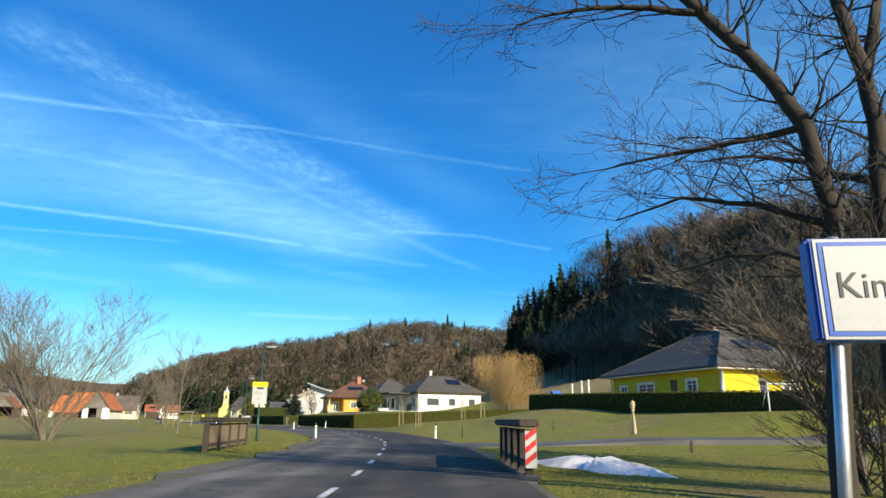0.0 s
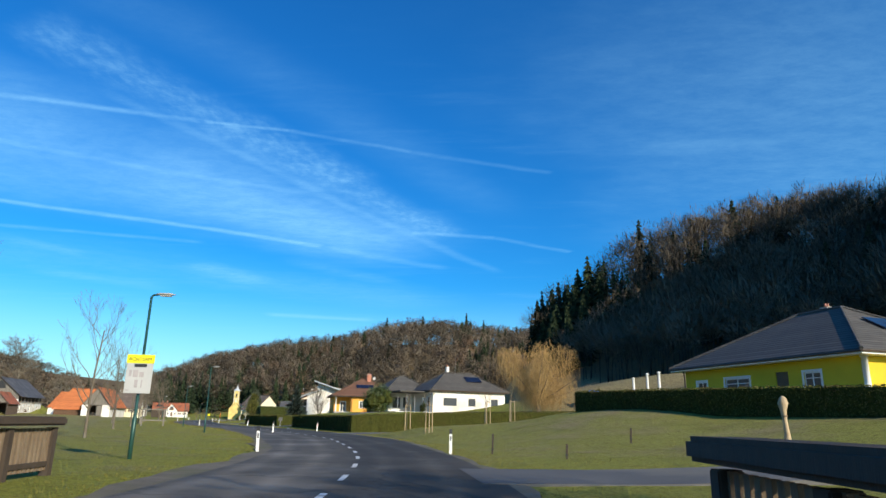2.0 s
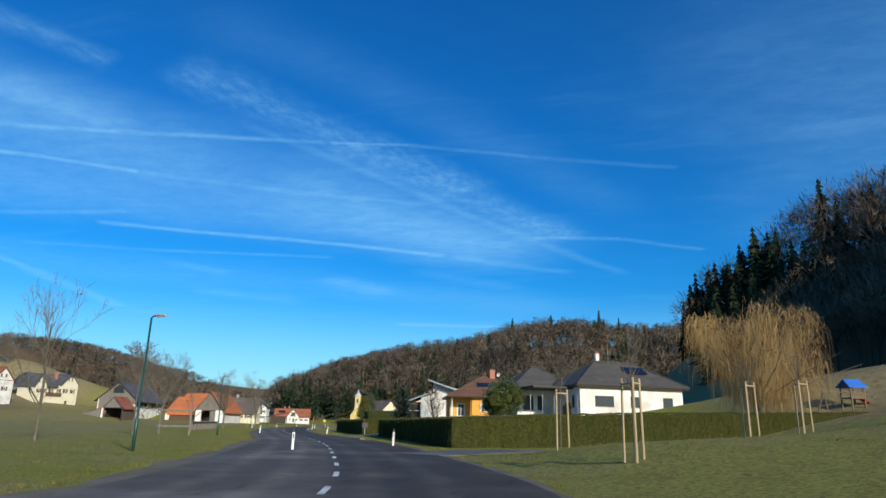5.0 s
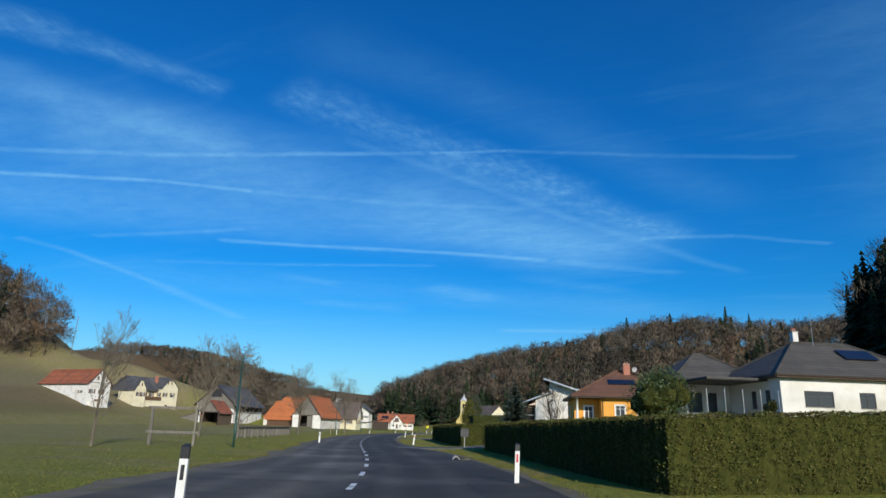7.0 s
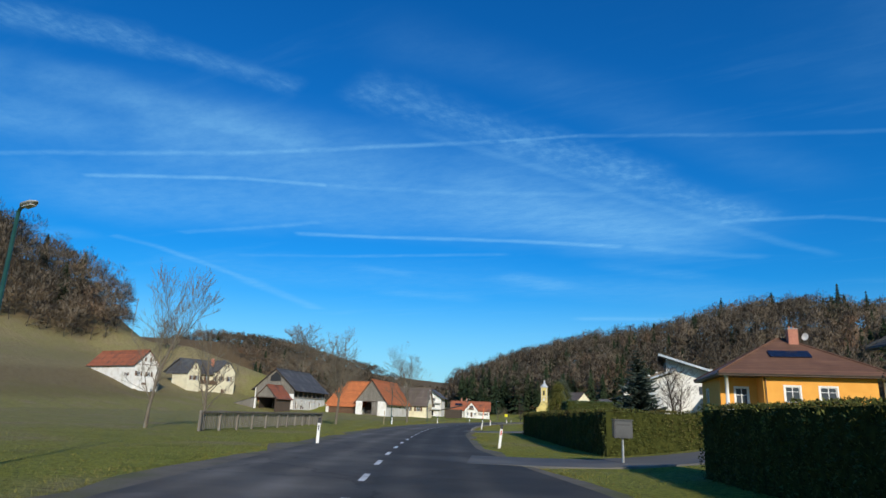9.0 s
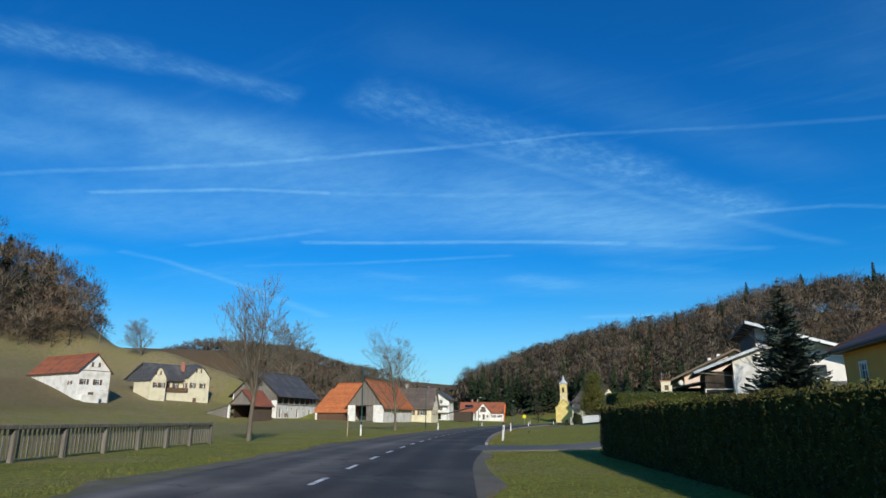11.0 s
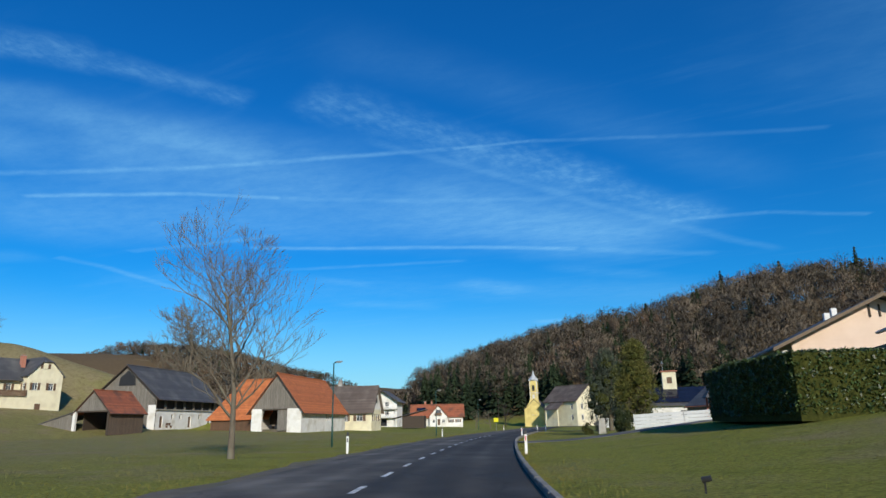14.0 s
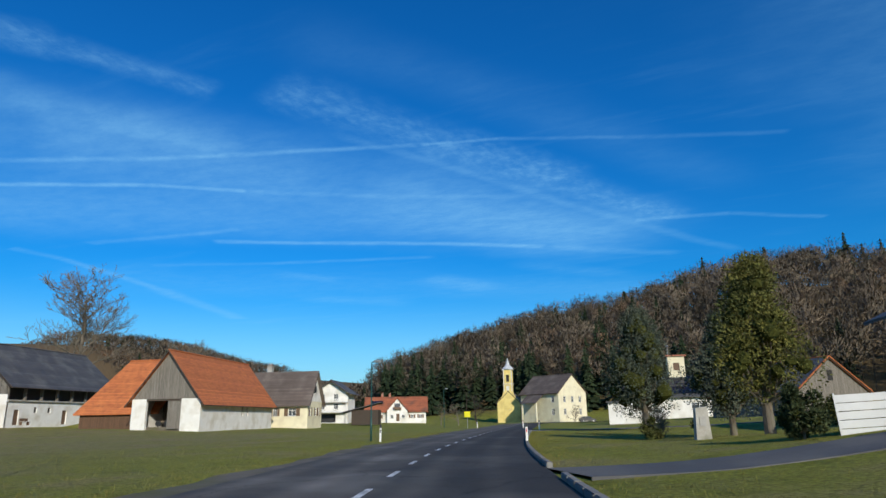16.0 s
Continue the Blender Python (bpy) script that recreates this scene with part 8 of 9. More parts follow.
def garden_pavilion(x, y):
    """A small timber pavilion with a pointed dark roof."""
    z = ground_at(x, y)
    home = thing("garden_pavilion", pose(x, y, z, 0, 0, 14), "small timber garden pavilion with steep dark pointed roof", "pavilion")
    for px in (-0.75, 0.75):
        for py in (-0.75, 0.75):
            part("post", Mesh().soft_box(px - 0.07, py - 0.07, -0.3, px + 0.07, py + 0.07, 2.3, 0.012), M["red_wall"], home, "red-brown painted post")
    eave, c = 2.2, [(-1.05, -1.05), (1.05, -1.05), (1.05, 1.05), (-1.05, 1.05)]
    for k in range(4):
        a, b = c[k], c[(k + 1) % 4]
        part("roof", Mesh().slab([(a[0], a[1], eave), (b[0], b[1], eave), (0, 0, 3.75)], 0.07), M["slate"], home)
    part("rail", Mesh().soft_box(-0.75, -0.79, 0.75, 0.75, -0.71, 0.87, 0.01), M["rail_wood"], home)
    part("floor", Mesh().box(-0.9, -0.9, -0.1, 0.9, 0.9, 0.06), M["rail_wood"], home)
    part("finial", Mesh().tube([(0, 0, 3.7), (0, 0, 3.95)], [0.05, 0.02], 8), M["dark_wood"], home)


def white_stake(x, y, h):
    home = thing("field_stake", pose(x, y, ground_at(x, y), 0, 1, 0), "slim pale wooden stake standing in the meadow", "stake")
    part("stake", Mesh().soft_box(-0.032, -0.032, -0.3, 0.032, 0.032, h, 0.01), M["new_wood"], home)


def garden_post(x, y, z0, h, name, label):
    home = thing(name, pose(x, y, z0), label, "garden post", "garden pillars")
    part("shaft", Mesh().tube([(0, 0, -1.6), (0, 0, h)], [0.11, 0.09], 10), M["old_white"], home)
    part("cap", Mesh().tube([(0, 0, h), (0, 0, h + 0.05), (0, 0, h + 0.12)], [0.14, 0.14, 0.02], 10), M["old_white"], home)


def peg(x, y, h, label):
    home = thing("marker_stake", pose(x, y, ground_at(x, y), 3, 2, 0), label, "stake", "lawn stakes")
    part("stake", Mesh().soft_box(-0.04, -0.04, -0.3, 0.04, 0.04, h, 0.008), M["dark_wood"], home)
    part("band", Mesh().box(-0.05, -0.05, h * 0.2, 0.05, 0.05, h * 0.32), M["black"], home)


def bird_house(x, y):
    home = thing("bird_feeder", pose(x, y, ground_at(x, y)), "small orange bird house on a stake", "bird house")
    part("stake", Mesh().tube([(0, 0, -0.3), (0, 0, 1.7)], [0.035, 0.03], 6), M["rail_wood"], home)
    part("box", Mesh().soft_box(-0.14, -0.12, 1.7, 0.14, 0.12, 1.98, 0.01), M["orange_plastic"], home)
    part("roof", Mesh().slab([(-0.2, -0.18, 1.98), (0.2, -0.18, 1.98), (0.2, 0.18, 2.1), (-0.2, 0.18, 2.1)], 0.03), M["dark_wood"], home)


def car(x, y, turn):
    home = thing("parked_car", pose(x, y, ground_at(x, y) + 0.02, 0, 0, turn), "dark parked car beside the parsonage", "car")
    b = Mesh().prism([(-2.1, 0.3), (2.1, 0.3), (2.15, 0.75), (1.3, 0.9), (0.6, 1.42), (-1.2, 1.45), (-2.0, 0.95)], -0.85, 0.85)
    part("body", b, M["frame_dark"], home)
    part("windscreen", Mesh().prism([(1.22, 0.93), (0.62, 1.37), (-1.1, 1.38), (-1.6, 1.0)], -0.865, 0.865), M["glass"], home)
    for wx in (-1.3, 1.35):
        for wy in (-0.88, 0.70):
            w = part("wheel", Mesh().tube([(wx, wy, 0.31), (wx, wy + 0.18, 0.31)], [0.31, 0.31], 16), M["black"], home)
            part("rim", Mesh().tube([(wx, wy - 0.01, 0.31), (wx, wy + 0.19, 0.31)], [0.19, 0.19], 12), M["zinc"], w)


def bus_stop_sign():
    home = thing("yellow_sign", pose(-98.6, 262.5, 0.0, 0, 0, 10), "small bright yellow direction sign on a post", "sign")
    part("pole", Mesh().tube([(0, 0, -0.3), (0, 0, 2.3)], [0.035, 0.035], 8), M["zinc"], home)
    part("panel", Mesh().soft_box(-0.45, -0.06, 1.5, 0.45, -0.03, 2.3, 0.01), M["sign_yellow"], home)


def clothes_frame(x, y):
    home = thing("pergola_frame", pose(x, y, ground_at(x, y), 0, 0, 20), "white steel frame standing beside the hedge", "frame")
    for px in (0, 9.0):
        part("upright", Mesh().soft_box(px - 0.06, -0.06, -0.3, px + 0.06, 0.06, 2.75, 0.01), M["post_white"], home)
    part("crossbar", Mesh().soft_box(-0.1, -0.05, 2.7, 9.1, 0.05, 2.8, 0.01), M["post_white"], home)


def drain_box(x, y):
    home = thing("lawn_spike", pose(x, y, ground_at(x, y)), "small black lawn lamp on a spike", "garden lamp")
    part("spike", Mesh().tube([(0, 0, -0.1), (0, 0, 0.22)], [0.02, 0.02], 6), M["black"], home)
    part("lamp_head", Mesh().tube([(-0.05, 0, 0.24), (0.12, 0, 0.28)], [0.06, 0.05], 8), M["black"], home)


def utility_pole(x, y, h):
    home = thing("utility_pole", pose(x, y, ground_at(x, y), 0, 3, 0), "weathered timber utility pole on the grassy slope", "pole")
    part("mast", Mesh().tube([(0, 0, -1.0), (0, 0, h)], [0.15, 0.10], 8), M["rail_wood"], home)
    part("cross_arm", Mesh().box(-0.6, -0.05, h - 0.7, 0.6, 0.05, h - 0.58), M["rail_wood"], home)
    for dx in (-0.5, 0.5):
        part("insulator", Mesh().tube([(dx, 0, h - 0.58), (dx, 0, h - 0.4)], [0.05, 0.03], 6), M["frame_white"], home)


# ---- place them ----
kerbs()
hedge([(-34.8, 128.0), (-20.3, 101.8), (-9.5, 107.6)], 1.66, 1.3, M["hedge_leaf"], "clipped thuja hedge, dark on its road side", seed=2, base=0.05, density=330, blade=0.048, columns=True)
hedge([(-16.0, 95.0), (-2.6, 71.0), (7.0, 78.5), (29.5, 97.2)], 1.66, 1.3, M["hedge_leaf"], "long clipped thuja hedge round a garden corner", seed=3, top=(1.71, 1.76, 2.3, 3.15), density=330, blade=0.048, columns=True)
hedge([(19.0, 55.5), (24.6, 44.5), (30.5, 34.5), (37.0, 27.0), (48, 22)], 1.5, 1.1, M["hedge_leaf"], "dark clipped hedge in front of the bungalow", seed=4, density=90, top=(3.93, 3.05))
hedge([(-53.4, 189.5), (-51.5, 182.5), (-48.6, 177.2), (-44.5, 178.8), (-39.8, 181.4)], 2.75, 1.5, M["laurel_leaf"], "tall clipped laurel hedge with a rounded corner", seed=5, base=1.45, density=90, blade=0.12, lumps=0.16)

town_sign()
warning_sign()
for x, y, h, turn in ((0.13, 21.23, 5.3, -15), (-12.13, 55.7, 5.5, -28), (-27.3, 84.7, 5.1, -30), (-61.0, 147.1, 5.55, -30), (-76.0, 180.1, 5.5, -30), (-84.0, 210.1, 5.0, -28), (-107.0, 273.0, 6.2, -20)):
    street_lamp(x, y, h, turn + 25)
for x, y, turn, lean in ((-6.45, 71.7, 25, 1.5), (-26.4, 105.9, 30, 6), (-59.85, 172.95, 25, 0), (-72.5, 206.4, 20, 0), (-82.8, 244.7, 15, 0), (-89.0, 258.6, 15, 0)):
    delineator(x, y, turn, "red_reflector", lean)
for x, y, turn, lean in ((10.0, 29.2, 8, 0), (2.14, 27.5, 8, -2), (-8.15, 61.8, 25, 0), (-31.6, 99.5, 30, 1), (-59.6, 145.3, 28, 0), (-69.0, 172.0, 25, 0), (-82.8, 209.2, 20, 1), (-97.8, 264.3, 15, 0)):
    delineator(x, y, turn, "black", lean)
snow_pole(-45.62, 142.2)
bridge_rail((13.47, -0.2), (13.2, 5.7), "brown timber bridge railing with broad cap and slats", True)
bridge_rail((2.2, 8.4), (1.44, 15.2), "brown timber bridge railing with broad cap and slats")
rail_fence([(-42.6, 102.6), (-48.5, 114.5), (-55.6, 127.6)], 1.0, "weathered grey timber fence with slats along a ditch")
board_frame()
for i, (x, y) in enumerate(((4.86, 57.9), (7.33, 51.05), (11.83, 59.85), (14.1, 61.5), (23.7, 75.2))):
    young_tree(x, y, 20 + i)
mailbox()
culvert()
stone_pillar()
panel_fence()
snow_patch()
wrapped_post()
goal()
play_tower()
garden_pavilion(-54.0, 203.6)
white_stake(-59.9, 144.0, 1.55)
for x, y, h in ((23.47, 53.57, 1.9), (24.2, 52.1, 2.15), (24.45, 49.65, 2.1)):
    garden_post(x, y, 3.0, h, "garden_pillar", "slim white garden pillar behind the hedge")
for x, y, h in ((11.8, 29.9, 0.85), (14.6, 26.5, 0.55), (21.6, 12.4, 0.5), (18.6, 33.5, 0.7)):
    peg(x, y, h, "dark wooden marker stake in the lawn")
bird_house(27.7, 81.7)
car(-98.8, 345.5, 30)
bus_stop_sign()
clothes_frame(-39.6, 179.6)
drain_box(-50.7, 157.3)
utility_pole(-246.5, 233.7, 15.5)

willow(19.5, 97.0, 10.6, 7.0, 11)
conifer(-29.3, 143.5, 7.2, 2.4, 12, "dark blue-green garden fir behind the hedge")
leafy(-69.9, 233.5, 11.2, 3.7, 13, "blue-green garden fir with a short bare trunk", "fir_spray", "fir_tree", 80, 20000, 0.15, clear=0.10, body=0.5, cone=True)
leafy(-62.7, 213.5, 6.8, 2.5, 14, "broad grey-green garden pine near the panel fence", "fir_spray", "pine_tree", 50, 14000, 0.13, clear=0.16, body=0.4, cone=True)
leafy(-61.1, 206.5, 8.6, 2.5, 15, "tall yellow-green cypress with a bare lower trunk", "cypress_leaf", "cypress_tree", 70, 22000, 0.11, clear=0.14, body=0.42, cone=True)
leafy(-60.5, 196.4, 1.75, 0.75, 16, "dark green juniper bush by the fence", "juniper_leaf", "juniper_bush", 16, 6500, 0.09, body=0.5)
leafy(-7.6, 119.0, 4.1, 4.3, 17, "broad round evergreen bush behind the hedge", "laurel_leaf", "evergreen_bush", 26, 9000, 0.15, trunk=False)
leafy(1.5, 112.0, 2.1, 0.7, 18, "small yellow-green cone cypress", "yew_leaf", "dwarf_cypress", 10, 2500, 0.10, trunk=False)
for x, y, h, s in ((-66.5, 208.5, 1.1, 31), (-64.5, 214.0, 0.9, 32), (-58.5, 204.5, 1.4, 33)):
    leafy(x, y, h, h * 0.6, s, "low rounded garden bush on the lawn", "yew_leaf", "garden_bush", 8, 1400, 0.10, trunk=False)

leader_tree(17.9, -6.2)
bare_tree(21.6, 0.2, 8.8, 42, "bare tree with many arching yellow-brown stems", 0.07, 5, 0.62, 6, 0.22, "bark", 2.2, 0.12, 0.005, limbs=2)
bare_tree(23.5, -1.0, 12.0, 41, "tall bare roadside tree with dark forked trunks", 0.20, 2, 0.6, 6, 0.35, "dark_bark", 1.2, 0.15, 0.007)
bare_tree(19.4, -4.0, 4.4, 43, "bare tangled shrub at the foot of the trees", 0.035, 7, 0.6, 5, 0.1, "dark_bark", 1.8, 0.25, 0.004)
bare_tree(-10.8, 19.2, 10.4, 44, "rounded bare shrub with many upright stems", 0.055, 11, 0.50, 5, 0.15, "bark", 3.2, 0.35, 0.006, limbs=2)
bare_tree(-11.9, 38.3, 10.6, 45, "slender bare young roadside tree", 0.085, 1, 0.38, 5, 0.3, "bark", 0, 0.5, 0.006, "roadside trees", (2, 2))
bare_tree(-23.9, 62.3, 10.7, 46, "slender bare young roadside tree", 0.09, 1, 0.42, 5, 0.25, "bark", 0, 0.45, 0.006, "roadside trees")
bare_tree(-31.0, 78.5, 8.2, 47, "slender bare young roadside tree", 0.08, 1, 0.42, 5, 0.25, "bark", 0, 0.45, 0.006, "roadside trees")
bare_tree(-47.2, 102.6, 10.4, 48, "bare young roadside tree with rising limbs", 0.11, 1, 0.45, 6, 0.25, "bark", 0, 0.45, 0.006, "roadside trees")
bare_tree(-43.3, 103.4, 6.8, 49, "bare young roadside tree with rising limbs", 0.10, 1, 0.5, 5, 0.25, "bark", 0, 0.4, 0.006, "roadside trees")
forked_tree(-57.0, 131.5, 10.6, 2.5, 0.13, 50)
bare_tree(-71.4, 166.5, 12.6, 51, "bare roadside tree with a spreading crown", 0.15, 1, 0.5, 6, 0.25, "bark", 0, 0.35, 0.006, "roadside trees", limbs=6)
bare_tree(-31.8, 174.8, 9.5, 52, "bare garden tree before a white wall", 0.12, 3, 0.5, 5, 0.2, "dark_bark", 0.6, 0.35, 0.008)
bare_tree(-214.9, 229.3, 14.0, 53, "bare fruit tree on the slope behind the farm", 0.25, 1, 0.7, 6, 0.2, "bark", 0, 0.2, 0.014, limbs=5)
bare_tree(-181.0, 261.0, 26.0, 54, "large bare tree behind the stable", 0.45, 1, 0.75, 6, 0.2, "bark", 0, 0.2, 0.03, limbs=5)
bare_tree(-179.0, 286.4, 24.0, 55, "large bare tree behind the stable", 0.35, 2, 0.7, 5, 0.2, "bark", 1.0, 0.2, 0.035)
bare_tree(-126.0, 336.0, 9.0, 56, "bare tree beside the chapel", 0.15, 1, 0.65, 5, 0.2, "dark_bark", 0, 0.2, 0.012)
bare_tree(-118.0, 305.0, 6.0, 57, "bare orchard tree by the road", 0.12, 1, 0.7, 5, 0.25, "bark", 0, 0.2, 0.010)
bare_tree(-128.0, 318.0, 6.0, 58, "bare orchard tree by the road", 0.12, 1, 0.7, 5, 0.25, "bark", 0, 0.2, 0.010)
bare_tree(-101.5, 343.0, 5.5, 59, "small bare espalier tree before the parsonage", 0.08, 1, 0.6, 5, 0.2, "dark_bark", 0, 0.2, 0.008)
bare_tree(-67.0, 216.0, 2.4, 60, "bare flowering shrub on the lawn", 0.03, 8, 0.5, 4, 0.1, "bark", 2.0, 0.3, 0.005)

# ---- woods ----
def tri_object(name, V, material, parent, normals=None, tone=None):
    """A mesh of loose triangles from an array of n x 3 corners, with the corners' shading normals and a tone each if given."""
    n = len(V)
    me = bpy.data.meshes.new(name)
    me.vertices.add(n * 3)
    me.vertices.foreach_set("co", V.reshape(-1).astype(np.float32))
    me.loops.add(n * 3)
    me.loops.foreach_set("vertex_index", np.arange(n * 3, dtype=np.int32))
    me.polygons.add(n)
    me.polygons.foreach_set("loop_start", np.arange(0, n * 3, 3, dtype=np.int32))
    me.polygons.foreach_set("loop_total", np.full(n, 3, dtype=np.int32))
    me.materials.append(material)
    me.update()
    if normals is not None:
        me.polygons.foreach_set("use_smooth", [True] * n)
        me.normals_split_custom_set_from_vertices(normals.reshape(-1, 3).tolist())
    if tone is not None:
        me.attributes.new("tone", "FLOAT", "POINT").data.foreach_set("value", np.repeat(tone, 3).astype(np.float32))
    return tagged(part(name, me, material, parent), kind="stuff")


def unit(a):
    return a / (np.linalg.norm(a, axis=-1, keepdims=True) + 1e-9)


def outward(V, O):
    """Turns each triangle so that its face looks along O."""
    g = np.cross(V[:, 1] - V[:, 0], V[:, 2] - V[:, 0])
    flip = (g * O).sum(1) < 0
    V[flip] = V[flip][:, [1, 0, 2]]
    return V


def woods(name, count, region, seed, conifer_share, height, label, twigs=200, reach=2.2, slim=0.09, spread=0.33, limbs=4, extra=(), lobes=7, skirt=0.0):
    """Bare broadleaf trees and spruces over a region: region(rng) gives x, y, or None to try again. Every broadleaf crown is a fan of
    rising limbs, each with its own clump of fine twigs."""
    rng, R = random.Random(seed), np.random.default_rng(seed)
    spots, cell = [], {}
    tries, gap = 0, 3.6
    while len(spots) < count and tries < count * 30:
        tries += 1
        p = region(rng)
        if not p:
            continue
        k = (int(p[0] // gap), int(p[1] // gap))
        if k in cell:
            continue
        cell[k] = True
        spots.append(p)
    first_extra = len(spots)
    spots += list(extra)
    P = np.array(spots)
    Z = land(P[:, 0], P[:, 1])
    high = np.array([height(x, y) if callable(height) else height for x, y in spots]) * R.uniform(0.78, 1.14, len(P))
    share = np.array([conifer_share(x, y) if callable(conifer_share) else conifer_share for x, y in spots])
    needle = R.random(len(P)) < share
    needle[first_extra:] = True
    high[first_extra:] *= np.where(P[first_extra:, 0] < 70, 1.22, 1.0)
    home = thing(name, pose(0, 0, 0), label, "woodland", kind="stuff")
    trunks = []

    def rods(A, B, ra):
        """Slim three-sided stems from A to B."""
        for k in range(3):
            a0, a1 = 2.094 * k, 2.094 * (k + 1)
            o0 = np.array([math.cos(a0), math.sin(a0), 0.0]) * ra[:, None]
            o1 = np.array([math.cos(a1), math.sin(a1), 0.0]) * ra[:, None]
            trunks.append(np.stack([A + o0, A + o1, B], 1))

    # broadleaf crowns
    b = np.flatnonzero(~needle)
    n = len(b)
    if n:
        base = np.column_stack([P[b], Z[b]])
        H = high[b]
        W = H * R.uniform(spread * 0.8, spread * 1.2, n)
        lean = R.normal(0, 0.03, (n, 2)) * H[:, None]
        fork = base + np.column_stack([lean * 0.4, H * R.uniform(0.30, 0.45, n) * (1 - 0.6 * skirt)])
        mid = base + np.column_stack([lean, H * (0.66 - 0.16 * skirt)])
        rods(base - [0, 0, 1.0], mid, 0.011 * H)
        # patches of one kind stand together: russet oaks, grey beeches, olive-grey ash
        drift = 0.5 + 0.30 * np.sin(P[b, 0] * 0.047 + 1.7 * np.sin(P[b, 1] * 0.031)) + 0.22 * np.sin(P[b, 1] * 0.083 + P[b, 0] * 0.021)
        hue = np.clip(0.55 * drift + 0.45 * R.random(n) + R.normal(0, 0.08, n), 0, 1)
        ang = R.uniform(0, 6.283, (n, lobes))
        up = R.uniform(-0.35 - 0.6 * skirt, 0.95, (n, lobes))
        flat = np.sqrt(1 - up ** 2) * R.uniform(0.45, 0.85, (n, lobes))
        C = mid[:, None] + np.stack([np.cos(ang) * flat * W[:, None], np.sin(ang) * flat * W[:, None], up * (0.29 + 0.15 * skirt) * H[:, None]], -1)
        S = W[:, None] * R.uniform(0.34, 0.56, (n, lobes))
        for k in range(min(limbs, lobes)):
            rods(fork, C[:, k], 0.0045 * H)
        m = max(1, twigs // lobes)
        D = unit(R.normal(0, 1, (n, lobes, m, 3)) + [0, 0, 0.35])
        Q = C[:, :, None] + D * (S[:, :, None, None] * R.uniform(0.45, 1.0, (n, lobes, m, 1)))
        way = unit(unit(Q - fork[:, None, None]) + 0.55 * D + R.normal(0, 0.28, D.shape))
        length = reach * R.uniform(0.5, 1.3, (n, lobes, m, 1))
        side = unit(np.cross(way, R.normal(0, 1, D.shape))) * slim * R.uniform(0.6, 1.3, (n, lobes, m, 1))
        O = unit(0.75 * unit(Q - mid[:, None, None]) + 0.6 * D + R.normal(0, 0.12, D.shape))
        V = np.stack([Q - side, Q + side, Q + way * length], -2).reshape(-1, 3, 3)
        O = O.reshape(-1, 3)
        tone = np.repeat(hue, lobes * m)
        normals = np.repeat(O[:, None], 3, 1)
        V = outward(V, O)
        tri_object("twigs", V, M["forest_twig"], home, normals, tone)
    # spruces: whorls of drooping boughs
    s = np.flatnonzero(needle)
    if len(s):
        base, H = np.column_stack([P[s], Z[s]]), high[s] * 1.06
        wide = H * R.uniform(0.19, 0.27, len(s))
        rods(base - [0, 0, 1.0], base + np.column_stack([np.zeros((len(s), 2)), H]), 0.012 * H)
        tiers, arms, out = 17, 9, []
        for t in range(tiers):
            u = t / tiers
            zc = H * (0.07 + 0.91 * u)
            r = wide * (1 - u) ** 0.85 * R.uniform(0.75, 1.2, len(s)) + 0.22
            a = R.uniform(0, 6.283, (len(s), 1)) + 2 * math.pi * np.arange(arms) / arms + R.normal(0, 0.2, (len(s), arms))
            rr = r[:, None] * R.uniform(0.55, 1.25, a.shape)
            stem = base[:, None] + np.stack([np.zeros_like(a), np.zeros_like(a), np.repeat((zc + H * 0.045)[:, None], arms, 1)], -1)
            drop = zc[:, None] - rr * R.uniform(0.10, 0.55, a.shape)
            tip = base[:, None] + np.stack([np.cos(a) * rr, np.sin(a) * rr, drop], -1)
            half = 0.36 + 0.12 * R.random(a.shape)
            for sg in (-1, 1):
                w = a + sg * half
                edge = base[:, None] + np.stack([np.cos(w) * rr * 0.62, np.sin(w) * rr * 0.62, drop + 0.10 * rr - 0.25 * R.random(a.shape)], -1)
                out.append(np.stack([stem, edge, tip], -2).reshape(-1, 3, 3))
        V = np.concatenate(out)
        tri_object("needles", outward(V, np.tile([0.0, 0.0, 1.0], (len(V), 1))), M["forest_needle"], home)
    tri_object("trunks", np.concatenate(trunks), M["dark_bark"], home)


def region_box(x0, y0, x1, y1, test):
    def pick(rng):
        x, y = rng.uniform(x0, x1), rng.uniform(y0, y1)
        return (x, y) if test(x, y) else None
    return pick


def edge_near(x, y):
    """Inside the wood on the near hill: beyond its lower edge."""
    return x > 50 - (y - 140) * 0.125 and x - 50 + (y - 140) * 0.9 > 0 and y < 300 - max(0, 60 - x) * 0.6


def near_height(x, y):
    return 16.5 + 7.5 * smoothstep(225, 262, y)


woods("near_wood", 1750, region_box(30, 30, 200, 300, edge_near), 3, lambda x, y: 0.75 if (y > 225 and x < 60) else 0.05, near_height, "bare beech wood with dark spruces on a shaded hillside", 210, 2.3, 0.088,
      extra=tuple((36 + 2.2 * k, 236 + (k * 7) % 19) for k in range(12)) + ((89, 233), (97, 215), (74.5, 253), (83, 242), (102, 151), (106, 157), (98, 146), (111, 160), (104, 143), (107, 204)))


def far_test(x, y):
    base = 395 + max(0, (x + 60)) * -0.55 + max(0, -x - 185) * 1.6
    crest = 600 + max(0, -90 - x) * 0.64 - max(0, x - 60) * 0.63
    return base < y < crest + 45


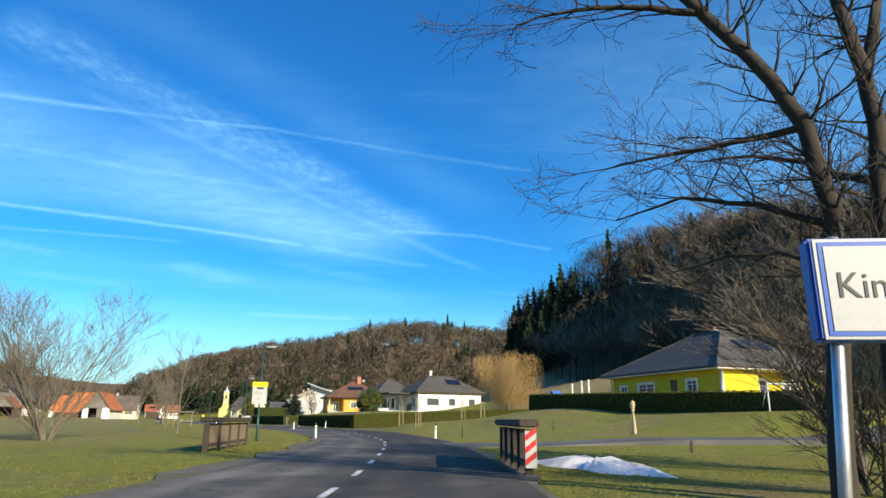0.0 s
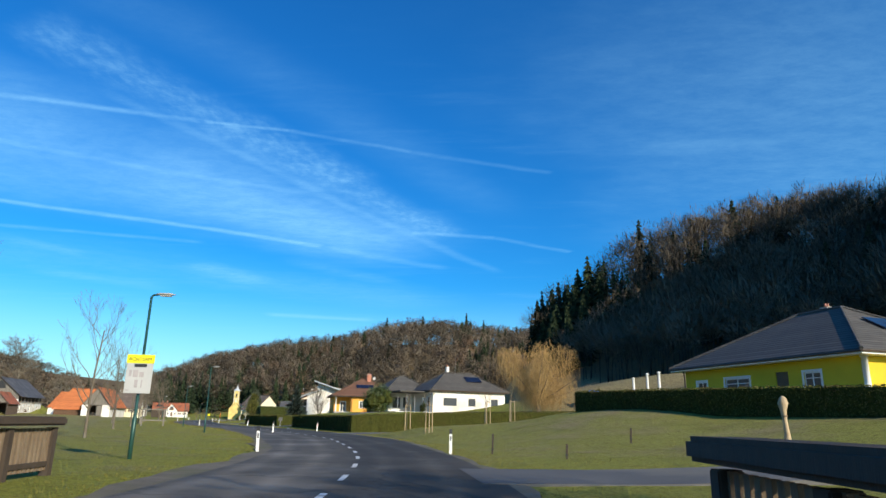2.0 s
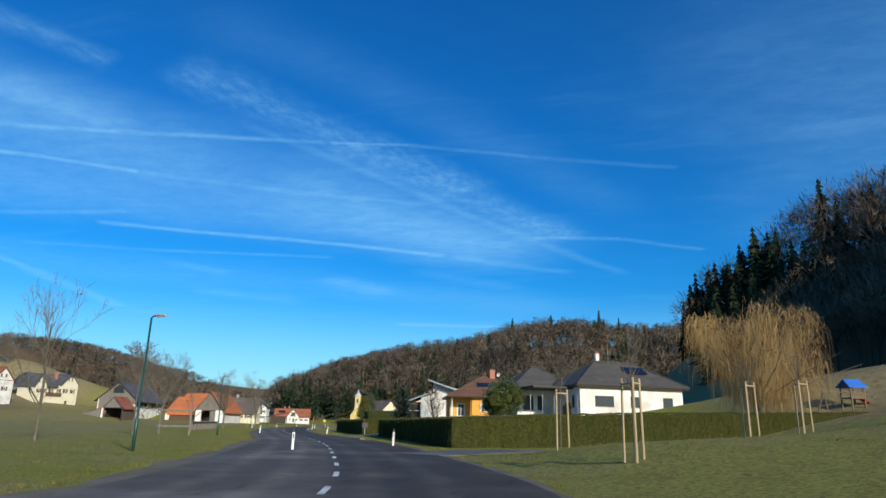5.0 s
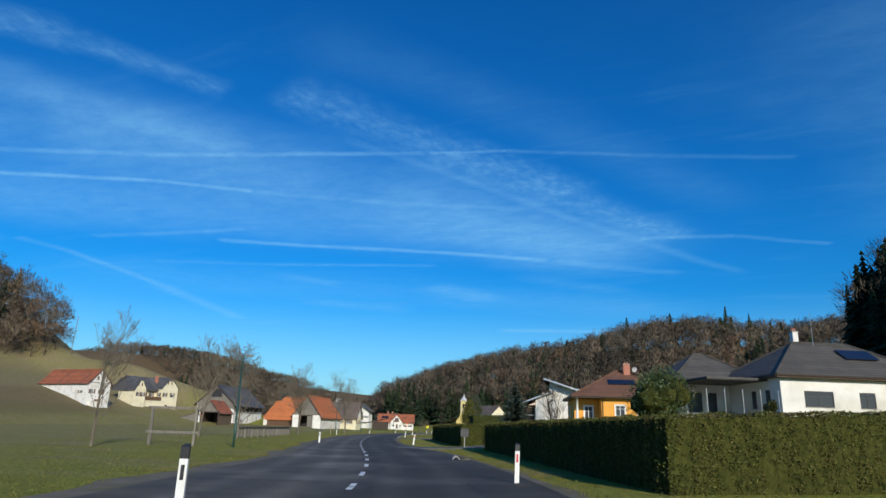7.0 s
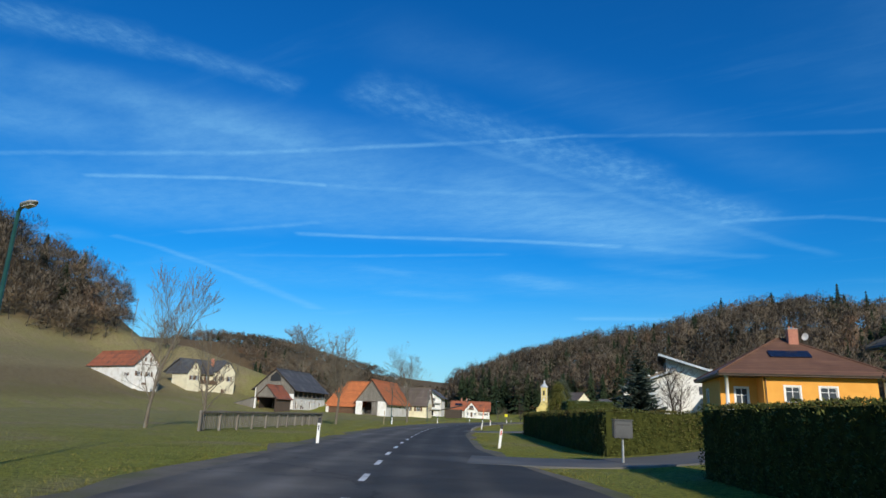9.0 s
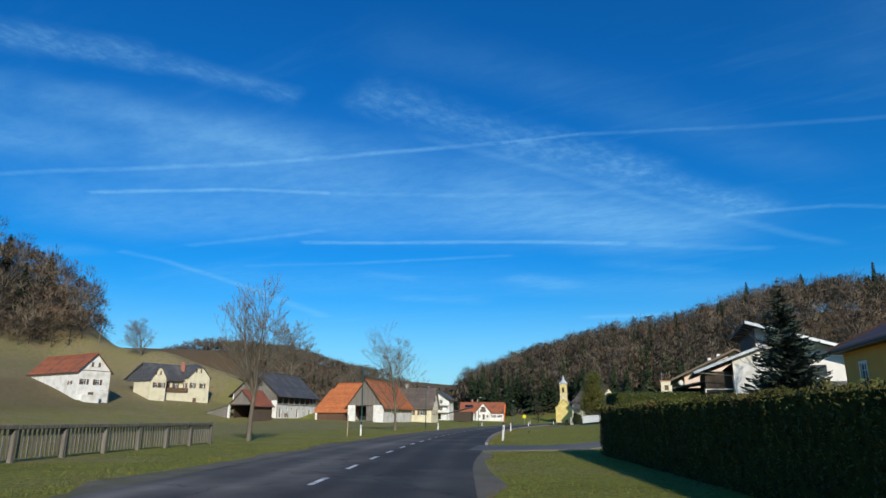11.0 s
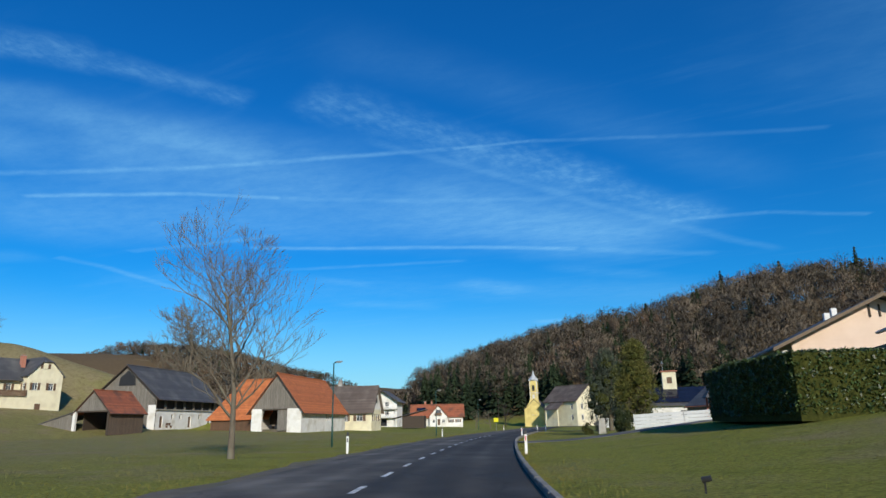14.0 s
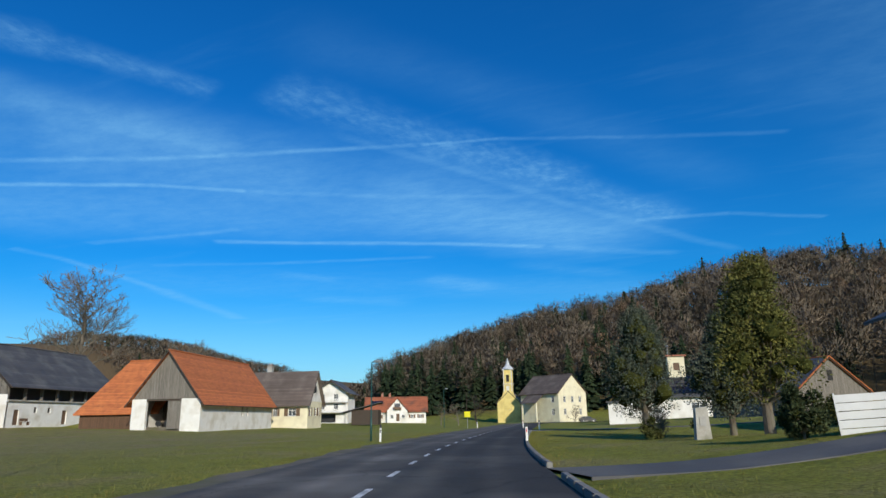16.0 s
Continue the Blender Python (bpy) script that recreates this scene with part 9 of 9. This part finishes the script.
def far_spruce(x, y):
    """Spruces stand in drifts, and thickly along the foot of the hill behind the chapel."""
    drifts = 0.36 if math.sin(x * 0.045 + 1) + math.sin(y * 0.06 + x * 0.02) > 1.1 else 0.03
    return drifts + (0.35 if y < 440 and x < -60 else 0) + (0.4 if x < -165 and y < 470 else 0)


def knoll_test(x, y):
    return (x + 318) ** 2 / 70 ** 2 + (y - 212) ** 2 / 76 ** 2 < 1 and y - 238 < -(x + 258) * 0.62


def back_test(x, y):
    return 465 - (x + 360) * 0.35 < y < 760 - (x + 600) * 0.35


woods("far_wood", 3000, region_box(-310, 330, 260, 800, far_test), 5, far_spruce, 19.5, "brown bare woodland with scattered spruces on a sunlit hill", 231, 1.7, 0.145, 0.36, 2,
      extra=((13, 552), (-2, 556), (-40, 556), (-72, 560)))
woods("knoll_wood", 430, region_box(-390, 135, -246, 290, knoll_test), 7, 0.05, 18, "russet bare copse on a grassy knoll", 400, 1.8, 0.10, 0.34, 2, lobes=9, skirt=1.0)
woods("back_wood", 4600, region_box(-900, 290, -215, 1000, back_test), 9, 0.03, 10.5, "distant brown woodland on low hills", 40, 1.7, 0.28, 0.42, 0, lobes=4)

# ---- grass along the road ----
def grass_tufts(count, seed):
    """Short upright blades on the verges and lawns beside the road, thinning away from it."""
    rng = np.random.default_rng(seed)
    place = rng.uniform(0, 1, count)
    i0, i1 = index_at(-6), index_at(236)
    idx = (i0 + place * (i1 - i0)).astype(int)
    a, b = ROAD_XY[idx], ROAD_XY[idx + 1]
    d = b - a
    d /= np.linalg.norm(d, axis=1)[:, None]
    side = rng.choice([-1, 1], count, p=[0.42, 0.58])
    wide = np.array([[-wide_left(i), wide_right(i)] for i in range(len(ROAD))])
    edge = wide[idx, (side > 0).astype(int)]
    off = (edge + np.where(side > 0, 0.32, 0.75) + 13 * rng.uniform(0, 1, count) ** 1.9) * side
    P = a + (b - a) * rng.uniform(0, 1, count)[:, None] + np.stack([d[:, 1], -d[:, 0]], 1) * off[:, None]
    keep = np.ones(count, bool)
    for line, half in LANES:
        L = np.array([(p.x, p.y) for p in line])
        for q in L:
            keep &= np.hypot(P[:, 0] - q[0], P[:, 1] - q[1]) > half + 0.35
    P, side = P[keep], side[keep]
    real, _ = across_road(P[:, 0], P[:, 1])
    ok = np.abs(real) > 4.0
    P = P[ok]
    clump = np.sin(P[:, 0] * 1.7 + 2 * np.sin(P[:, 1] * 0.9)) * np.cos(P[:, 1] * 1.3)
    n = len(P)
    Z = land(P[:, 0], P[:, 1])
    blades = 3
    base = np.repeat(np.column_stack([P, Z - 0.01]), blades, 0) + np.column_stack([rng.normal(0, 0.05, (n * blades, 2)), np.zeros(n * blades)])
    h = rng.uniform(0.03, 0.075, n * blades) * np.repeat(1 + 0.5 * np.clip(clump, -0.6, 1), blades)
    ang = rng.uniform(0, 6.283, n * blades)
    w = rng.uniform(0.005, 0.011, n * blades)
    across = np.column_stack([np.cos(ang), np.sin(ang), np.zeros(n * blades)]) * w[:, None]
    lean = np.column_stack([rng.normal(0, 0.5, (n * blades, 2)), np.ones(n * blades)]) * h[:, None]
    V = np.stack([base - across, base + across, base + lean], 1).reshape(-1, 3)
    me = bpy.data.meshes.new("verge_grass")
    me.vertices.add(len(V))
    me.vertices.foreach_set("co", V.ravel().astype(np.float32))
    me.loops.add(len(V))
    me.loops.foreach_set("vertex_index", np.arange(len(V), dtype=np.int32))
    me.polygons.add(len(V) // 3)
    me.polygons.foreach_set("loop_start", np.arange(0, len(V), 3, dtype=np.int32))
    me.polygons.foreach_set("loop_total", np.full(len(V) // 3, 3, dtype=np.int32))
    me.materials.append(M["blade"])
    me.update()
    me.validate()
    tagged(new("verge_grass", me), "short winter grass blades on verge and lawn", "grass", kind="stuff")


grass_tufts(62000, 12)
